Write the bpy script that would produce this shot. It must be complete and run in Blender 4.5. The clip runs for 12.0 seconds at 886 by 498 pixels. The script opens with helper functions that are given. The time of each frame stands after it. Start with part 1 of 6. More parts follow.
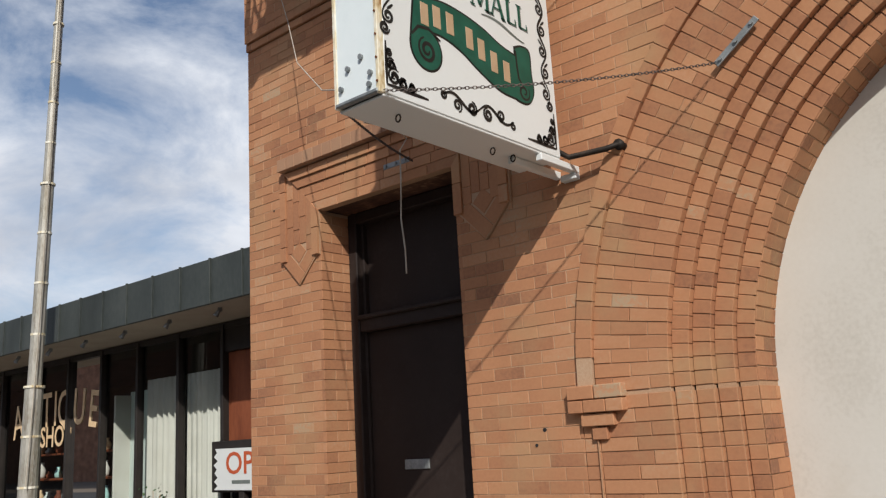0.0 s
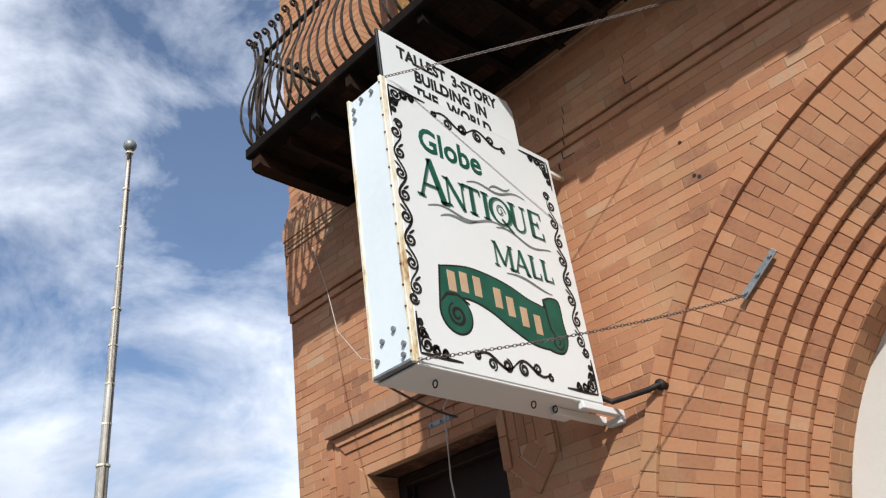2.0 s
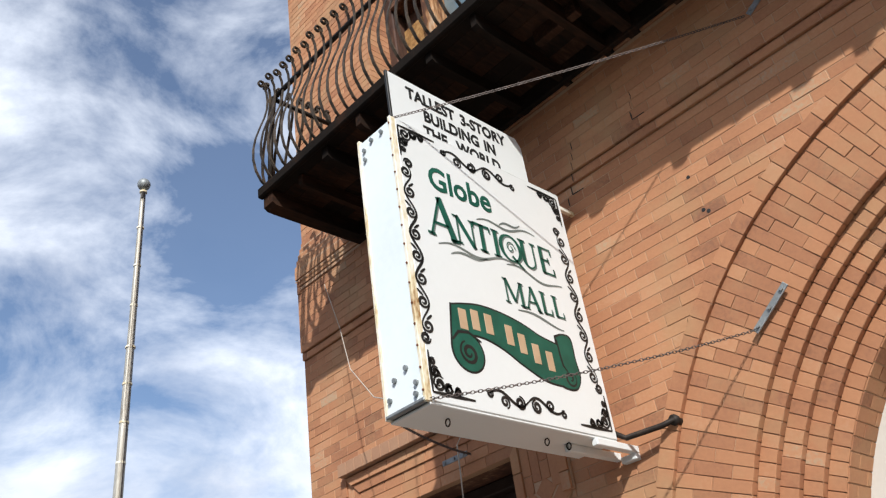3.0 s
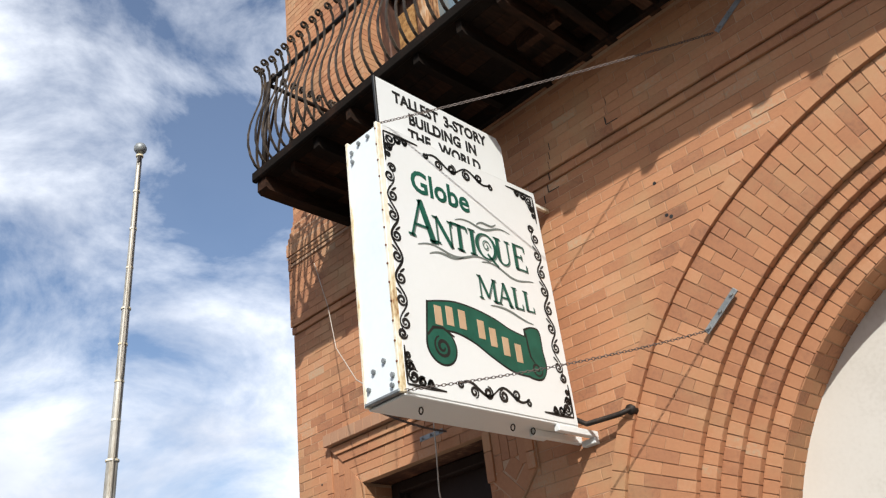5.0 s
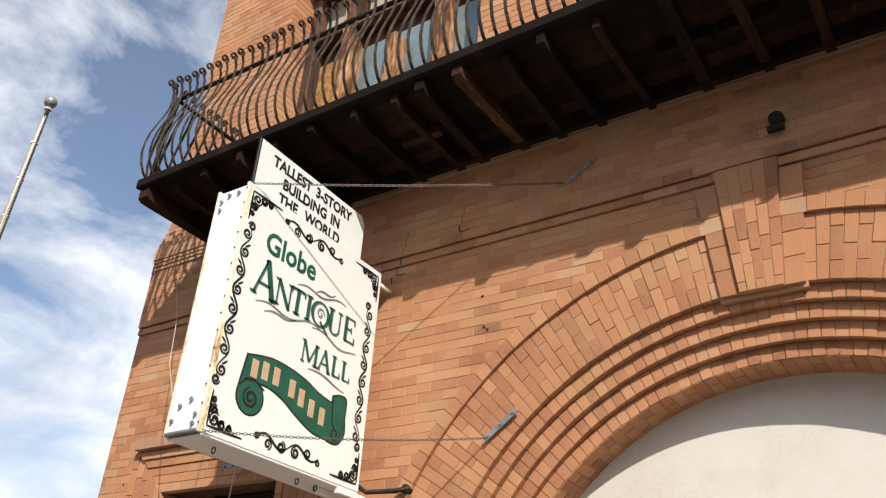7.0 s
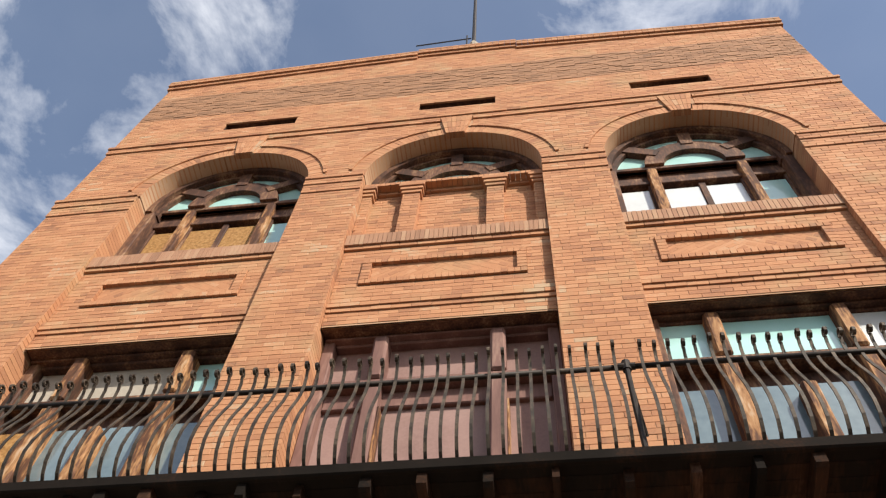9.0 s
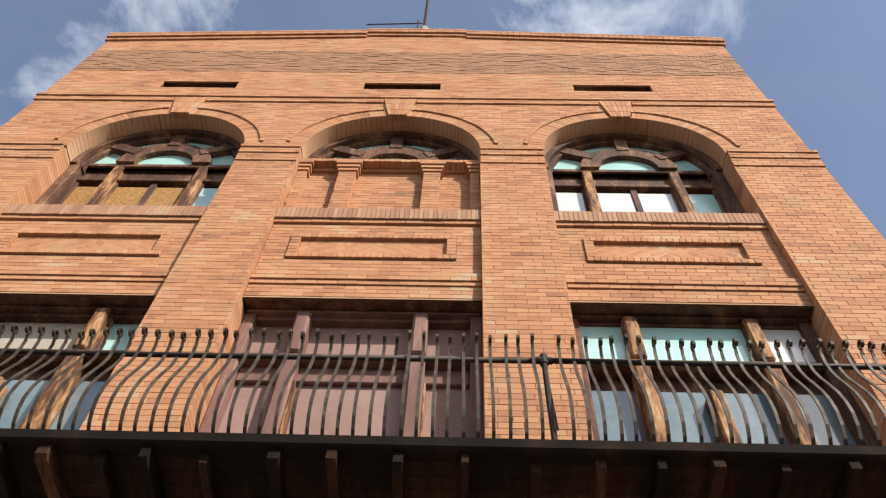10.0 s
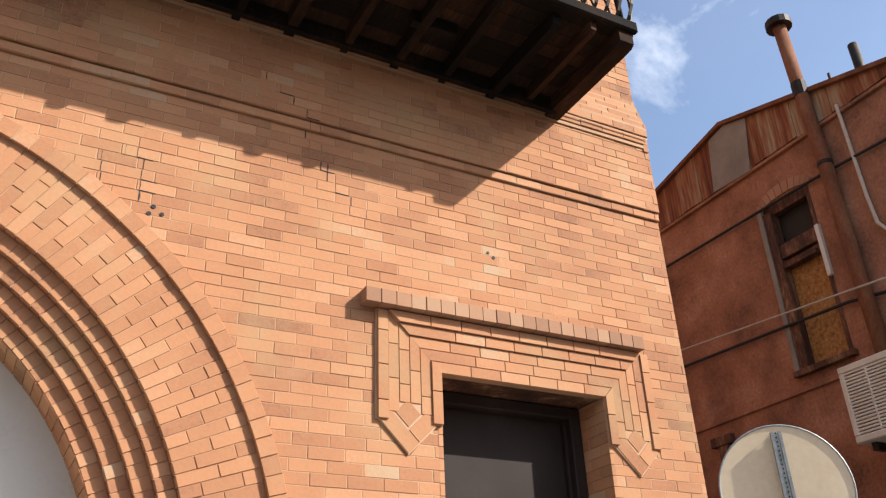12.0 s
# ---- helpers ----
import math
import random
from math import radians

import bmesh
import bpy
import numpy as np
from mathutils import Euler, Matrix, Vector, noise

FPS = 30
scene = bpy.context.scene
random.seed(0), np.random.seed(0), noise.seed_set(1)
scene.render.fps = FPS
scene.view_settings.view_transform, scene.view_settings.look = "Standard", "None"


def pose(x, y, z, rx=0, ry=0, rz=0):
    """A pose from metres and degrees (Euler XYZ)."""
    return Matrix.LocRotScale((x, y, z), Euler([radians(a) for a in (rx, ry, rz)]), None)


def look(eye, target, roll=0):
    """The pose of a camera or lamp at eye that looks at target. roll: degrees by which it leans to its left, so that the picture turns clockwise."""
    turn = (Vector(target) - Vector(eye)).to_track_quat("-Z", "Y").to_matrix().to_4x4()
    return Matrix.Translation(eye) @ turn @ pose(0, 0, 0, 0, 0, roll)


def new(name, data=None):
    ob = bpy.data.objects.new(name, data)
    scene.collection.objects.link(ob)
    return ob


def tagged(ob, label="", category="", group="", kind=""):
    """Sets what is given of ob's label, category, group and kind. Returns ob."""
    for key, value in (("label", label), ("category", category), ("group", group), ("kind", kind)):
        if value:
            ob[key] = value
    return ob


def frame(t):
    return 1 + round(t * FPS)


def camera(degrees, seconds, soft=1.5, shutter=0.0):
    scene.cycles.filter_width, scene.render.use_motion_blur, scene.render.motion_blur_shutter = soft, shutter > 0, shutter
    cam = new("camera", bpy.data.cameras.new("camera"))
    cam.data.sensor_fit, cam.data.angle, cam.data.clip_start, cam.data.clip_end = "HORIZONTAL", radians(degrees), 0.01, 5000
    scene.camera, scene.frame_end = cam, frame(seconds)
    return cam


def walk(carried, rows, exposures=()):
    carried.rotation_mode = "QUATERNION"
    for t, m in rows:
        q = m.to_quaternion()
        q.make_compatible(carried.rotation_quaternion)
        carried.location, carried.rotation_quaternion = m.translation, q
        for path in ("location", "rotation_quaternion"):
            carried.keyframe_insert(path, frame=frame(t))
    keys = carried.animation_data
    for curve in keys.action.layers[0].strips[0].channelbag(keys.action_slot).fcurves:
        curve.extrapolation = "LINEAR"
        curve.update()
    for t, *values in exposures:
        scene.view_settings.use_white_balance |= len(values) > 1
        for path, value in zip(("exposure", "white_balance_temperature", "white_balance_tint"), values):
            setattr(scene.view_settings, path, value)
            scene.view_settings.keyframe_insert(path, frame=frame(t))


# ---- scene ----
cam = camera(54.9, 12.0, soft=1.25)
PATH = [
    (0, (-0.288, -3.959, 1.579), (-1.549, -2.47, 2.015), -3.4),
    (0.5, (-0.274, -3.959, 1.6), (-1.517, -2.517, 2.213), -4.7),
    (1, (-0.243, -3.973, 1.626), (-1.457, -2.566, 2.367), -5.4),
    (1.5, (-0.214, -3.975, 1.649), (-1.405, -2.626, 2.523), -6.9),
    (2, (-0.178, -3.971, 1.663), (-1.354, -2.669, 2.623), -8.4),
    (2.5, (-0.157, -3.973, 1.67), (-1.319, -2.712, 2.699), -8.9),
    (4.5, (0.044, -4.147, 1.681), (-1.124, -2.866, 2.679), -8.3),
    (5, (0.219, -4.217, 1.683), (-0.977, -2.919, 2.624), -7.4),
    (5.5, (0.435, -4.274, 1.684), (-0.818, -2.968, 2.535), -5.7),
    (6, (0.629, -4.376, 1.67), (-0.649, -3.053, 2.455), -4.1),
    (6.5, (0.824, -4.464, 1.69), (-0.411, -3.097, 2.47), 0.6),
    (7, (0.949, -4.49, 1.707), (-0.052, -3.067, 2.693), 4.0),
    (7.5, (0.964, -4.552, 1.764), (0.32, -3.176, 3.064), 5.1),
    (7.7, (0.948, -4.578, 1.772), (0.41, -3.25, 3.168), 5.7),
    (9.3, (1.013, -4.624, 1.796), (0.841, -3.679, 3.55), 5.6),
    (9.5, (0.989, -4.625, 1.801), (0.848, -3.684, 3.56), 5.2),
    (10, (0.999, -4.598, 1.769), (0.946, -3.584, 3.492), 3.4),
    (10.5, (1.009, -4.542, 1.778), (1.174, -3.335, 3.364), 0.1),
    (11, (1.063, -4.48, 1.769), (1.508, -3.119, 3.165), -2.6),
    (11.5, (1.224, -4.303, 1.457), (1.909, -2.856, 2.656), -2.3),
    (12, (1.258, -4.281, 1.49), (2.115, -2.739, 2.432), -2.5),
]
walk(cam, [(t, look(e, g, r)) for t, e, g, r in PATH],
     exposures=[(0, -0.24, 6200, 10), (0.5, -0.18, 6000, 10), (1.0, -0.02, 5900, 10), (1.5, 0.0, 5900, 10), (2.5, 0.17, 5950, 10), (5.0, 0.25, 6150, 10), (6.0, 0.16, 6250, 10), (6.5, 0.25, 6300, 10), (7.0, 0.33, 6500, 10),
                (7.5, 0.93, 6600, 10), (9.5, 0.47, 6550, 10), (10.0, 0.56, 6500, 10), (10.5, 1.26, 6350, 10), (11.0, 1.26, 6250, 10), (11.5, 0.9, 6250, 10), (12.0, 0.85, 6300, 10)])

# ---------- world, sun ----------
SUN_DIR = Vector((1.02, -1.0, 1.06)).normalized()      # towards the sun
world = bpy.data.worlds.new("sky")
scene.world = world
world.use_nodes = True
wt = world.node_tree
wt.nodes.clear()
w_out = wt.nodes.new("ShaderNodeOutputWorld")
w_bg = wt.nodes.new("ShaderNodeBackground")
w_sky = wt.nodes.new("ShaderNodeTexSky")
w_sky.sky_type, w_sky.sun_disc = "NISHITA", False
w_sky.sun_elevation = math.asin(SUN_DIR.z)
w_sky.sun_rotation = math.atan2(SUN_DIR.x, SUN_DIR.y)
w_sky.air_density, w_sky.dust_density, w_sky.ozone_density = 1.0, 1.5, 1.6
w_co = wt.nodes.new("ShaderNodeTexCoord")
w_map = wt.nodes.new("ShaderNodeMapping")
w_map.inputs["Location"].default_value = (0.62, 0.2, 0.1)
w_map.inputs["Scale"].default_value = (1.0, 1.0, 1.7)
w_n1 = wt.nodes.new("ShaderNodeTexNoise")
w_n1.inputs["Scale"].default_value, w_n1.inputs["Detail"].default_value = 4.3, 10.0
w_n1.inputs["Roughness"].default_value, w_n1.inputs["Distortion"].default_value = 0.6, 0.35
w_r1 = wt.nodes.new("ShaderNodeValToRGB")
w_r1.color_ramp.elements[0].position, w_r1.color_ramp.elements[1].position = 0.405, 0.665
w_r1.color_ramp.elements[0].color = (0.05, 0.05, 0.05, 1)       # a thin veil between the clouds
w_n2 = wt.nodes.new("ShaderNodeTexNoise")
w_n2.inputs["Scale"].default_value, w_n2.inputs["Detail"].default_value = 5.5, 6.0
w_r2 = wt.nodes.new("ShaderNodeValToRGB")
w_r2.color_ramp.elements[0].position, w_r2.color_ramp.elements[1].position = 0.34, 0.62
w_r2.color_ramp.elements[0].color, w_r2.color_ramp.elements[1].color = (5.5, 5.7, 6.2, 1), (8.1, 8.2, 8.45, 1)
w_sep, w_mul, w_sub = wt.nodes.new("ShaderNodeSeparateXYZ"), wt.nodes.new("ShaderNodeMath"), wt.nodes.new("ShaderNodeMath")
w_mul.operation, w_sub.operation = "MULTIPLY", "SUBTRACT"
w_mul.inputs[1].default_value = 0.12
w_mz, w_sz = wt.nodes.new("ShaderNodeMath"), wt.nodes.new("ShaderNodeMath")
w_mz.operation, w_sz.operation = "MULTIPLY", "SUBTRACT"
w_mz.inputs[1].default_value = 0.155
w_mix = wt.nodes.new("ShaderNodeMix")
w_mix.data_type = "RGBA"
w_bg.inputs["Strength"].default_value = 0.12
for a, b in ((w_co.outputs["Generated"], w_map.inputs["Vector"]), (w_map.outputs["Vector"], w_n1.inputs["Vector"]),
             (w_map.outputs["Vector"], w_n2.inputs["Vector"]), (w_co.outputs["Generated"], w_sep.inputs[0]), (w_sep.outputs["X"], w_mul.inputs[0]), (w_n1.outputs["Fac"], w_sub.inputs[0]), (w_mul.outputs[0], w_sub.inputs[1]), (w_sep.outputs["Z"], w_mz.inputs[0]), (w_sub.outputs[0], w_sz.inputs[0]), (w_mz.outputs[0], w_sz.inputs[1]), (w_sz.outputs[0], w_r1.inputs["Fac"]),
             (w_n2.outputs["Fac"], w_r2.inputs["Fac"]), (w_r1.outputs["Color"], w_mix.inputs["Factor"]),
             (w_sky.outputs["Color"], w_mix.inputs["A"]), (w_r2.outputs["Color"], w_mix.inputs["B"]),
             (w_mix.outputs["Result"], w_bg.inputs["Color"]), (w_bg.outputs["Background"], w_out.inputs["Surface"])):
    wt.links.new(a, b)
sun = new("sun", bpy.data.lights.new("sun", "SUN"))
sun.data.energy, sun.data.angle, sun.data.color = 4.6, radians(0.6), (1.0, 0.94, 0.84)
sun.matrix_world = look(SUN_DIR * 60, (0, 0, 0))


# ---------- materials ----------
def material(name, colours, rough=0.8, metal=0.0, scale=6.0, stretch=(1, 1, 1), bump=0.2, fine=60.0, island=0.0, spread=0.5, spec=0.3, bloom=None):
    """Colours: a list of (position, rgb) along a mix of two noises and, by the weight island, of a random number for each piece."""
    m = bpy.data.materials.new(name)
    m.use_nodes = True
    t = m.node_tree
    n, l = t.nodes, t.links
    p = n["Principled BSDF"]
    p.inputs["Metallic"].default_value = metal
    p.inputs["Specular IOR Level"].default_value = spec
    co = n.new("ShaderNodeNewGeometry")
    mp = n.new("ShaderNodeMapping")
    mp.inputs["Scale"].default_value = stretch
    l.new(co.outputs["Position"], mp.inputs["Vector"])
    big = n.new("ShaderNodeTexNoise")
    big.inputs["Scale"].default_value, big.inputs["Detail"].default_value = scale, 5.0
    small = n.new("ShaderNodeTexNoise")
    small.inputs["Scale"].default_value, small.inputs["Detail"].default_value = fine, 4.0
    for q in (big, small):
        l.new(mp.outputs["Vector"], q.inputs["Vector"])
    mix = n.new("ShaderNodeMix")
    mix.inputs["Factor"].default_value = 0.35
    l.new(big.outputs["Fac"], mix.inputs["A"])
    l.new(small.outputs["Fac"], mix.inputs["B"])
    value = mix.outputs["Result"]
    # contrast round the middle
    st = n.new("ShaderNodeMapRange")
    st.inputs["From Min"].default_value, st.inputs["From Max"].default_value = 0.5 - 0.25 / max(spread, 0.01) * 0.5, 0.5 + 0.25 / max(spread, 0.01) * 0.5
    l.new(value, st.inputs["Value"])
    value = st.outputs["Result"]
    if island:
        geo, info = n.new("ShaderNodeNewGeometry"), n.new("ShaderNodeObjectInfo")
        add, fr = n.new("ShaderNodeMath"), n.new("ShaderNodeMath")
        add.operation, fr.operation = "ADD", "FRACT"
        l.new(geo.outputs["Random Per Island"], add.inputs[0])
        l.new(info.outputs["Random"], add.inputs[1])
        l.new(add.outputs[0], fr.inputs[0])
        im = n.new("ShaderNodeMix")
        im.inputs["Factor"].default_value = island
        l.new(value, im.inputs["A"])
        l.new(fr.outputs[0], im.inputs["B"])
        value = im.outputs["Result"]
    r = n.new("ShaderNodeValToRGB")
    els = r.color_ramp.elements
    while len(els) < len(colours):
        els.new(0.5)
    for e, (pos, c) in zip(els, colours):
        e.position, e.color = pos, (*c, 1)
    l.new(value, r.inputs["Fac"])
    colour = r.outputs["Color"]
    if bloom:
        # patches of another tint: (rgb, size, from, to, weight)
        tint, size, lo, hi, weight = bloom
        bn = n.new("ShaderNodeTexNoise")
        bn.inputs["Scale"].default_value, bn.inputs["Detail"].default_value, bn.inputs["Roughness"].default_value = size, 7.0, 0.65
        l.new(co.outputs["Position"], bn.inputs["Vector"])
        br = n.new("ShaderNodeMapRange")
        br.inputs["From Min"].default_value, br.inputs["From Max"].default_value, br.inputs["To Max"].default_value = lo, hi, weight
        l.new(bn.outputs["Fac"], br.inputs["Value"])
        bm = n.new("ShaderNodeMix")
        bm.data_type = "RGBA"
        l.new(br.outputs["Result"], bm.inputs["Factor"])
        l.new(colour, bm.inputs["A"])
        bm.inputs["B"].default_value = (*tint, 1)
        colour = bm.outputs["Result"]
    l.new(colour, p.inputs["Base Color"])
    rr = n.new("ShaderNodeMapRange")
    rr.inputs["To Min"].default_value, rr.inputs["To Max"].default_value = max(rough - 0.12, 0.02), min(rough + 0.12, 1)
    l.new(small.outputs["Fac"], rr.inputs["Value"])
    l.new(rr.outputs["Result"], p.inputs["Roughness"])
    if bump:
        b = n.new("ShaderNodeBump")
        b.inputs["Strength"].default_value, b.inputs["Distance"].default_value = bump, 0.004
        l.new(mix.outputs["Result"], b.inputs["Height"])
        l.new(b.outputs["Normal"], p.inputs["Normal"])
    return m


BRICK = material("brick", [(0.16, (0.237, 0.113, 0.063)), (0.28, (0.338, 0.154, 0.079)), (0.45, (0.396, 0.185, 0.092)), (0.64, (0.442, 0.213, 0.106)), (0.76, (0.465, 0.244, 0.131)), (0.83, (0.419, 0.290, 0.181))],
                 0.9, scale=1.4, fine=48, island=0.46, bump=0.6, spread=0.5, bloom=((0.383, 0.258, 0.135), 1.7, 0.5, 0.72, 0.6))
BRICK_DIRTY = material("brick_dirty", [(0.0, (0.16, 0.088, 0.052)), (0.4, (0.27, 0.143, 0.078)), (0.8, (0.34, 0.18, 0.098)), (1.0, (0.30, 0.20, 0.125))], 0.92, scale=2.4, fine=60, island=0.5, bump=0.6)
BRICK_GREY = material("brick_weathered", [(0.0, (0.221, 0.118, 0.072)), (0.5, (0.340, 0.182, 0.108)), (1.0, (0.414, 0.264, 0.162))], 0.9, scale=2.4, fine=60, island=0.6, bump=0.5)
MORTAR = material("mortar", [(0.0, (0.276, 0.164, 0.090)), (0.5, (0.423, 0.255, 0.149)), (1.0, (0.515, 0.373, 0.252))], 0.95, scale=1.3, fine=120, bump=0.6)
PLASTER = material("plaster", [(0.0, (0.48, 0.445, 0.385)), (0.4, (0.59, 0.56, 0.50)), (1.0, (0.645, 0.617, 0.56))], 0.9, scale=1.6, fine=45, bump=0.2, spread=0.4, bloom=((0.470, 0.404, 0.310), 1.1, 0.52, 0.75, 0.5))
DOOR = material("door_paint", [(0.0, (0.020, 0.013, 0.011)), (0.6, (0.030, 0.021, 0.018)), (1.0, (0.045, 0.034, 0.03))], 0.6, scale=2.5, fine=35, bump=0.08, spec=0.15)
WOOD_DARK = material("weathered_dark_wood", [(0.0, (0.025, 0.012, 0.008)), (0.45, (0.075, 0.035, 0.022)), (0.7, (0.15, 0.072, 0.04)), (1.0, (0.30, 0.19, 0.11))], 0.75, scale=5, stretch=(1.0, 1.0, 0.25), fine=40, bump=0.5, island=0.2, spread=0.8)
WOOD_BARE = material("sunbleached_wood", [(0.0, (0.04, 0.017, 0.009)), (0.42, (0.11, 0.046, 0.022)), (0.6, (0.26, 0.125, 0.05)), (0.8, (0.37, 0.20, 0.09)), (1.0, (0.44, 0.31, 0.20))], 0.8, scale=7, stretch=(1.0, 1.0, 0.2), fine=40, bump=0.5, spread=0.9)
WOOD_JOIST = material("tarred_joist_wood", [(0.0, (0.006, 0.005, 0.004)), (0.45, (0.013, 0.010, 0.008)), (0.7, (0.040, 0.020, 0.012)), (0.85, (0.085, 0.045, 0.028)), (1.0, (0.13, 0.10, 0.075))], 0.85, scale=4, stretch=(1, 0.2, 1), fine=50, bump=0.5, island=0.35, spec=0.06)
MAUVE = material("mauve_board", [(0.0, (0.20, 0.115, 0.095)), (0.5, (0.27, 0.165, 0.14)), (1.0, (0.32, 0.205, 0.175))], 0.75, scale=2, fine=40, bump=0.15)
MAUVE_DARK = material("mauve_trim", [(0.0, (0.11, 0.055, 0.045)), (0.6, (0.19, 0.10, 0.08)), (1.0, (0.30, 0.19, 0.14))], 0.75, scale=5, stretch=(1, 1, 0.2), fine=40, bump=0.3)
OSB = material("plywood_sheet", [(0.0, (0.16, 0.075, 0.025)), (0.5, (0.31, 0.16, 0.05)), (1.0, (0.42, 0.25, 0.10))], 0.8, scale=22, fine=70, bump=0.3, spread=0.8)
IRON = material("wrought_iron", [(0.0, (0.012, 0.010, 0.009)), (0.6, (0.030, 0.024, 0.020)), (1.0, (0.075, 0.05, 0.035))], 0.6, metal=0.5, scale=14, fine=80, bump=0.3)
BAR_IRON = material("worn_bar_iron", [(0.0, (0.022, 0.017, 0.013)), (0.5, (0.055, 0.042, 0.030)), (1.0, (0.12, 0.088, 0.06))], 0.6, metal=0.25, scale=9, fine=70, bump=0.3, spread=0.8)
STEEL = material("galvanised_steel", [(0.0, (0.15, 0.16, 0.16)), (0.5, (0.26, 0.275, 0.275)), (1.0, (0.38, 0.39, 0.38))], 0.55, metal=0.5, scale=16, fine=90, bump=0.15)
POLE_METAL = material("weathered_pole_metal", [(0.0, (0.24, 0.21, 0.16)), (0.5, (0.40, 0.38, 0.33)), (1.0, (0.52, 0.50, 0.45))], 0.5, metal=0.35, scale=7, fine=60, stretch=(1, 1, 0.25), bump=0.15, spread=0.8)
CHAIN = material("chain_steel", [(0.0, (0.05, 0.04, 0.035)), (0.6, (0.12, 0.10, 0.09)), (1.0, (0.20, 0.14, 0.10))], 0.6, metal=0.6, scale=30, fine=90, bump=0.2)
RUST = material("rusted_metal", [(0.0, (0.05, 0.022, 0.014)), (0.5, (0.17, 0.065, 0.03)), (1.0, (0.27, 0.14, 0.075))], 0.88, scale=5, fine=50, stretch=(1, 1, 0.35), bump=0.4, metal=0.1)
SIGN_WHITE = material("sign_enamel", [(0.0, (0.59, 0.60, 0.55)), (0.35, (0.67, 0.69, 0.67)), (1.0, (0.71, 0.73, 0.72))], 0.45, scale=2.2, fine=30, bump=0.03, spread=0.3, spec=0.4)
SIGN_BLUEWHITE = material("sign_side_enamel", [(0.0, (0.62, 0.68, 0.68)), (0.5, (0.72, 0.78, 0.78)), (1.0, (0.78, 0.82, 0.82))], 0.4, scale=2.0, fine=25, bump=0.05, spread=0.3)
SIGN_EDGE = material("sign_rusty_edge", [(0.0, (0.30, 0.16, 0.06)), (0.3, (0.62, 0.52, 0.32)), (0.6, (0.74, 0.70, 0.58)), (1.0, (0.78, 0.76, 0.68))], 0.6, scale=9, fine=60, stretch=(1, 1, 0.4), bump=0.2, spread=0.7)
GREEN = material("sign_green", [(0.0, (0.008, 0.055, 0.036)), (0.5, (0.012, 0.085, 0.056)), (1.0, (0.02, 0.11, 0.075))], 0.5, scale=9, fine=50, bump=0.02)
INK = material("sign_black", [(0.0, (0.008, 0.008, 0.008)), (1.0, (0.022, 0.022, 0.02))], 0.5, scale=9, fine=50, bump=0.02)
GREY_INK = material("sign_grey_shade", [(0.0, (0.10, 0.12, 0.11)), (1.0, (0.2, 0.22, 0.2))], 0.5, scale=9, fine=50, bump=0.02)
BEIGE = material("sign_beige", [(0.0, (0.40, 0.27, 0.16)), (1.0, (0.5, 0.36, 0.23))], 0.5, scale=9, fine=50, bump=0.02)
FASCIA = material("weathered_dark_fascia", [(0.0, (0.022, 0.026, 0.025)), (0.5, (0.05, 0.058, 0.055)), (1.0, (0.09, 0.098, 0.09))], 0.6, scale=1.6, fine=24, stretch=(1, 1, 0.5), bump=0.1, metal=0.2)
SOFFIT = material("soffit_board", [(0.0, (0.30, 0.26, 0.21)), (1.0, (0.42, 0.37, 0.30))], 0.9, scale=2, fine=40, bump=0.1)
FRAME_BLACK = material("black_mullion", [(0.0, (0.012, 0.010, 0.009)), (1.0, (0.035, 0.028, 0.024))], 0.6, scale=5, fine=40, bump=0.1)
REDWOOD = material("red_wood_panel", [(0.0, (0.10, 0.025, 0.012)), (0.5, (0.21, 0.06, 0.025)), (1.0, (0.28, 0.09, 0.04))], 0.7, scale=4, fine=30, stretch=(1, 1, 0.3), bump=0.2)
CURTAIN = material("cream_curtain", [(0.0, (0.52, 0.50, 0.44)), (1.0, (0.70, 0.69, 0.64))], 0.95, scale=3, fine=80, bump=0.1)
PALE_WALL = material("pale_interior", [(0.0, (0.50, 0.58, 0.54)), (1.0, (0.64, 0.70, 0.66))], 0.9, scale=1.5, fine=30, bump=0.05)
# near black: the shade of unlit insides put into the colour
DARK_ROOM = material("unlit_interior", [(0.0, (0.02, 0.018, 0.016)), (1.0, (0.05, 0.045, 0.04))], 0.95, scale=1.5, fine=30, bump=0.05)
GOLD = material("gold_window_lettering", [(0.0, (0.62, 0.42, 0.22)), (1.0, (0.80, 0.60, 0.38))], 0.6, scale=5, fine=40, bump=0.0)
RED_INK = material("red_lettering", [(0.0, (0.42, 0.07, 0.025)), (1.0, (0.52, 0.11, 0.04))], 0.6, scale=9, fine=50, bump=0.0)
RED_WALL = material("red_painted_brick", [(0.0, (0.085, 0.047, 0.031)), (0.3, (0.225, 0.105, 0.062)), (0.65, (0.33, 0.155, 0.09)), (1.0, (0.44, 0.26, 0.17))], 0.92, scale=1.6, fine=26, bump=0.6, spread=0.6, bloom=((0.09, 0.05, 0.035), 2.2, 0.5, 0.75, 0.75))
METAL_SHEET = material("rust_streaked_sheet", [(0.0, (0.09, 0.03, 0.015)), (0.35, (0.20, 0.07, 0.03)), (0.6, (0.26, 0.14, 0.075)), (0.8, (0.29, 0.22, 0.14)), (1.0, (0.34, 0.30, 0.23))], 0.75, scale=4.6, fine=26, stretch=(1, 1.0, 0.09), bump=0.2, spread=0.9)
GREY_SHEET = material("grey_sheet", [(0.0, (0.17, 0.155, 0.13)), (1.0, (0.28, 0.265, 0.23))], 0.7, scale=3, fine=30, bump=0.1)
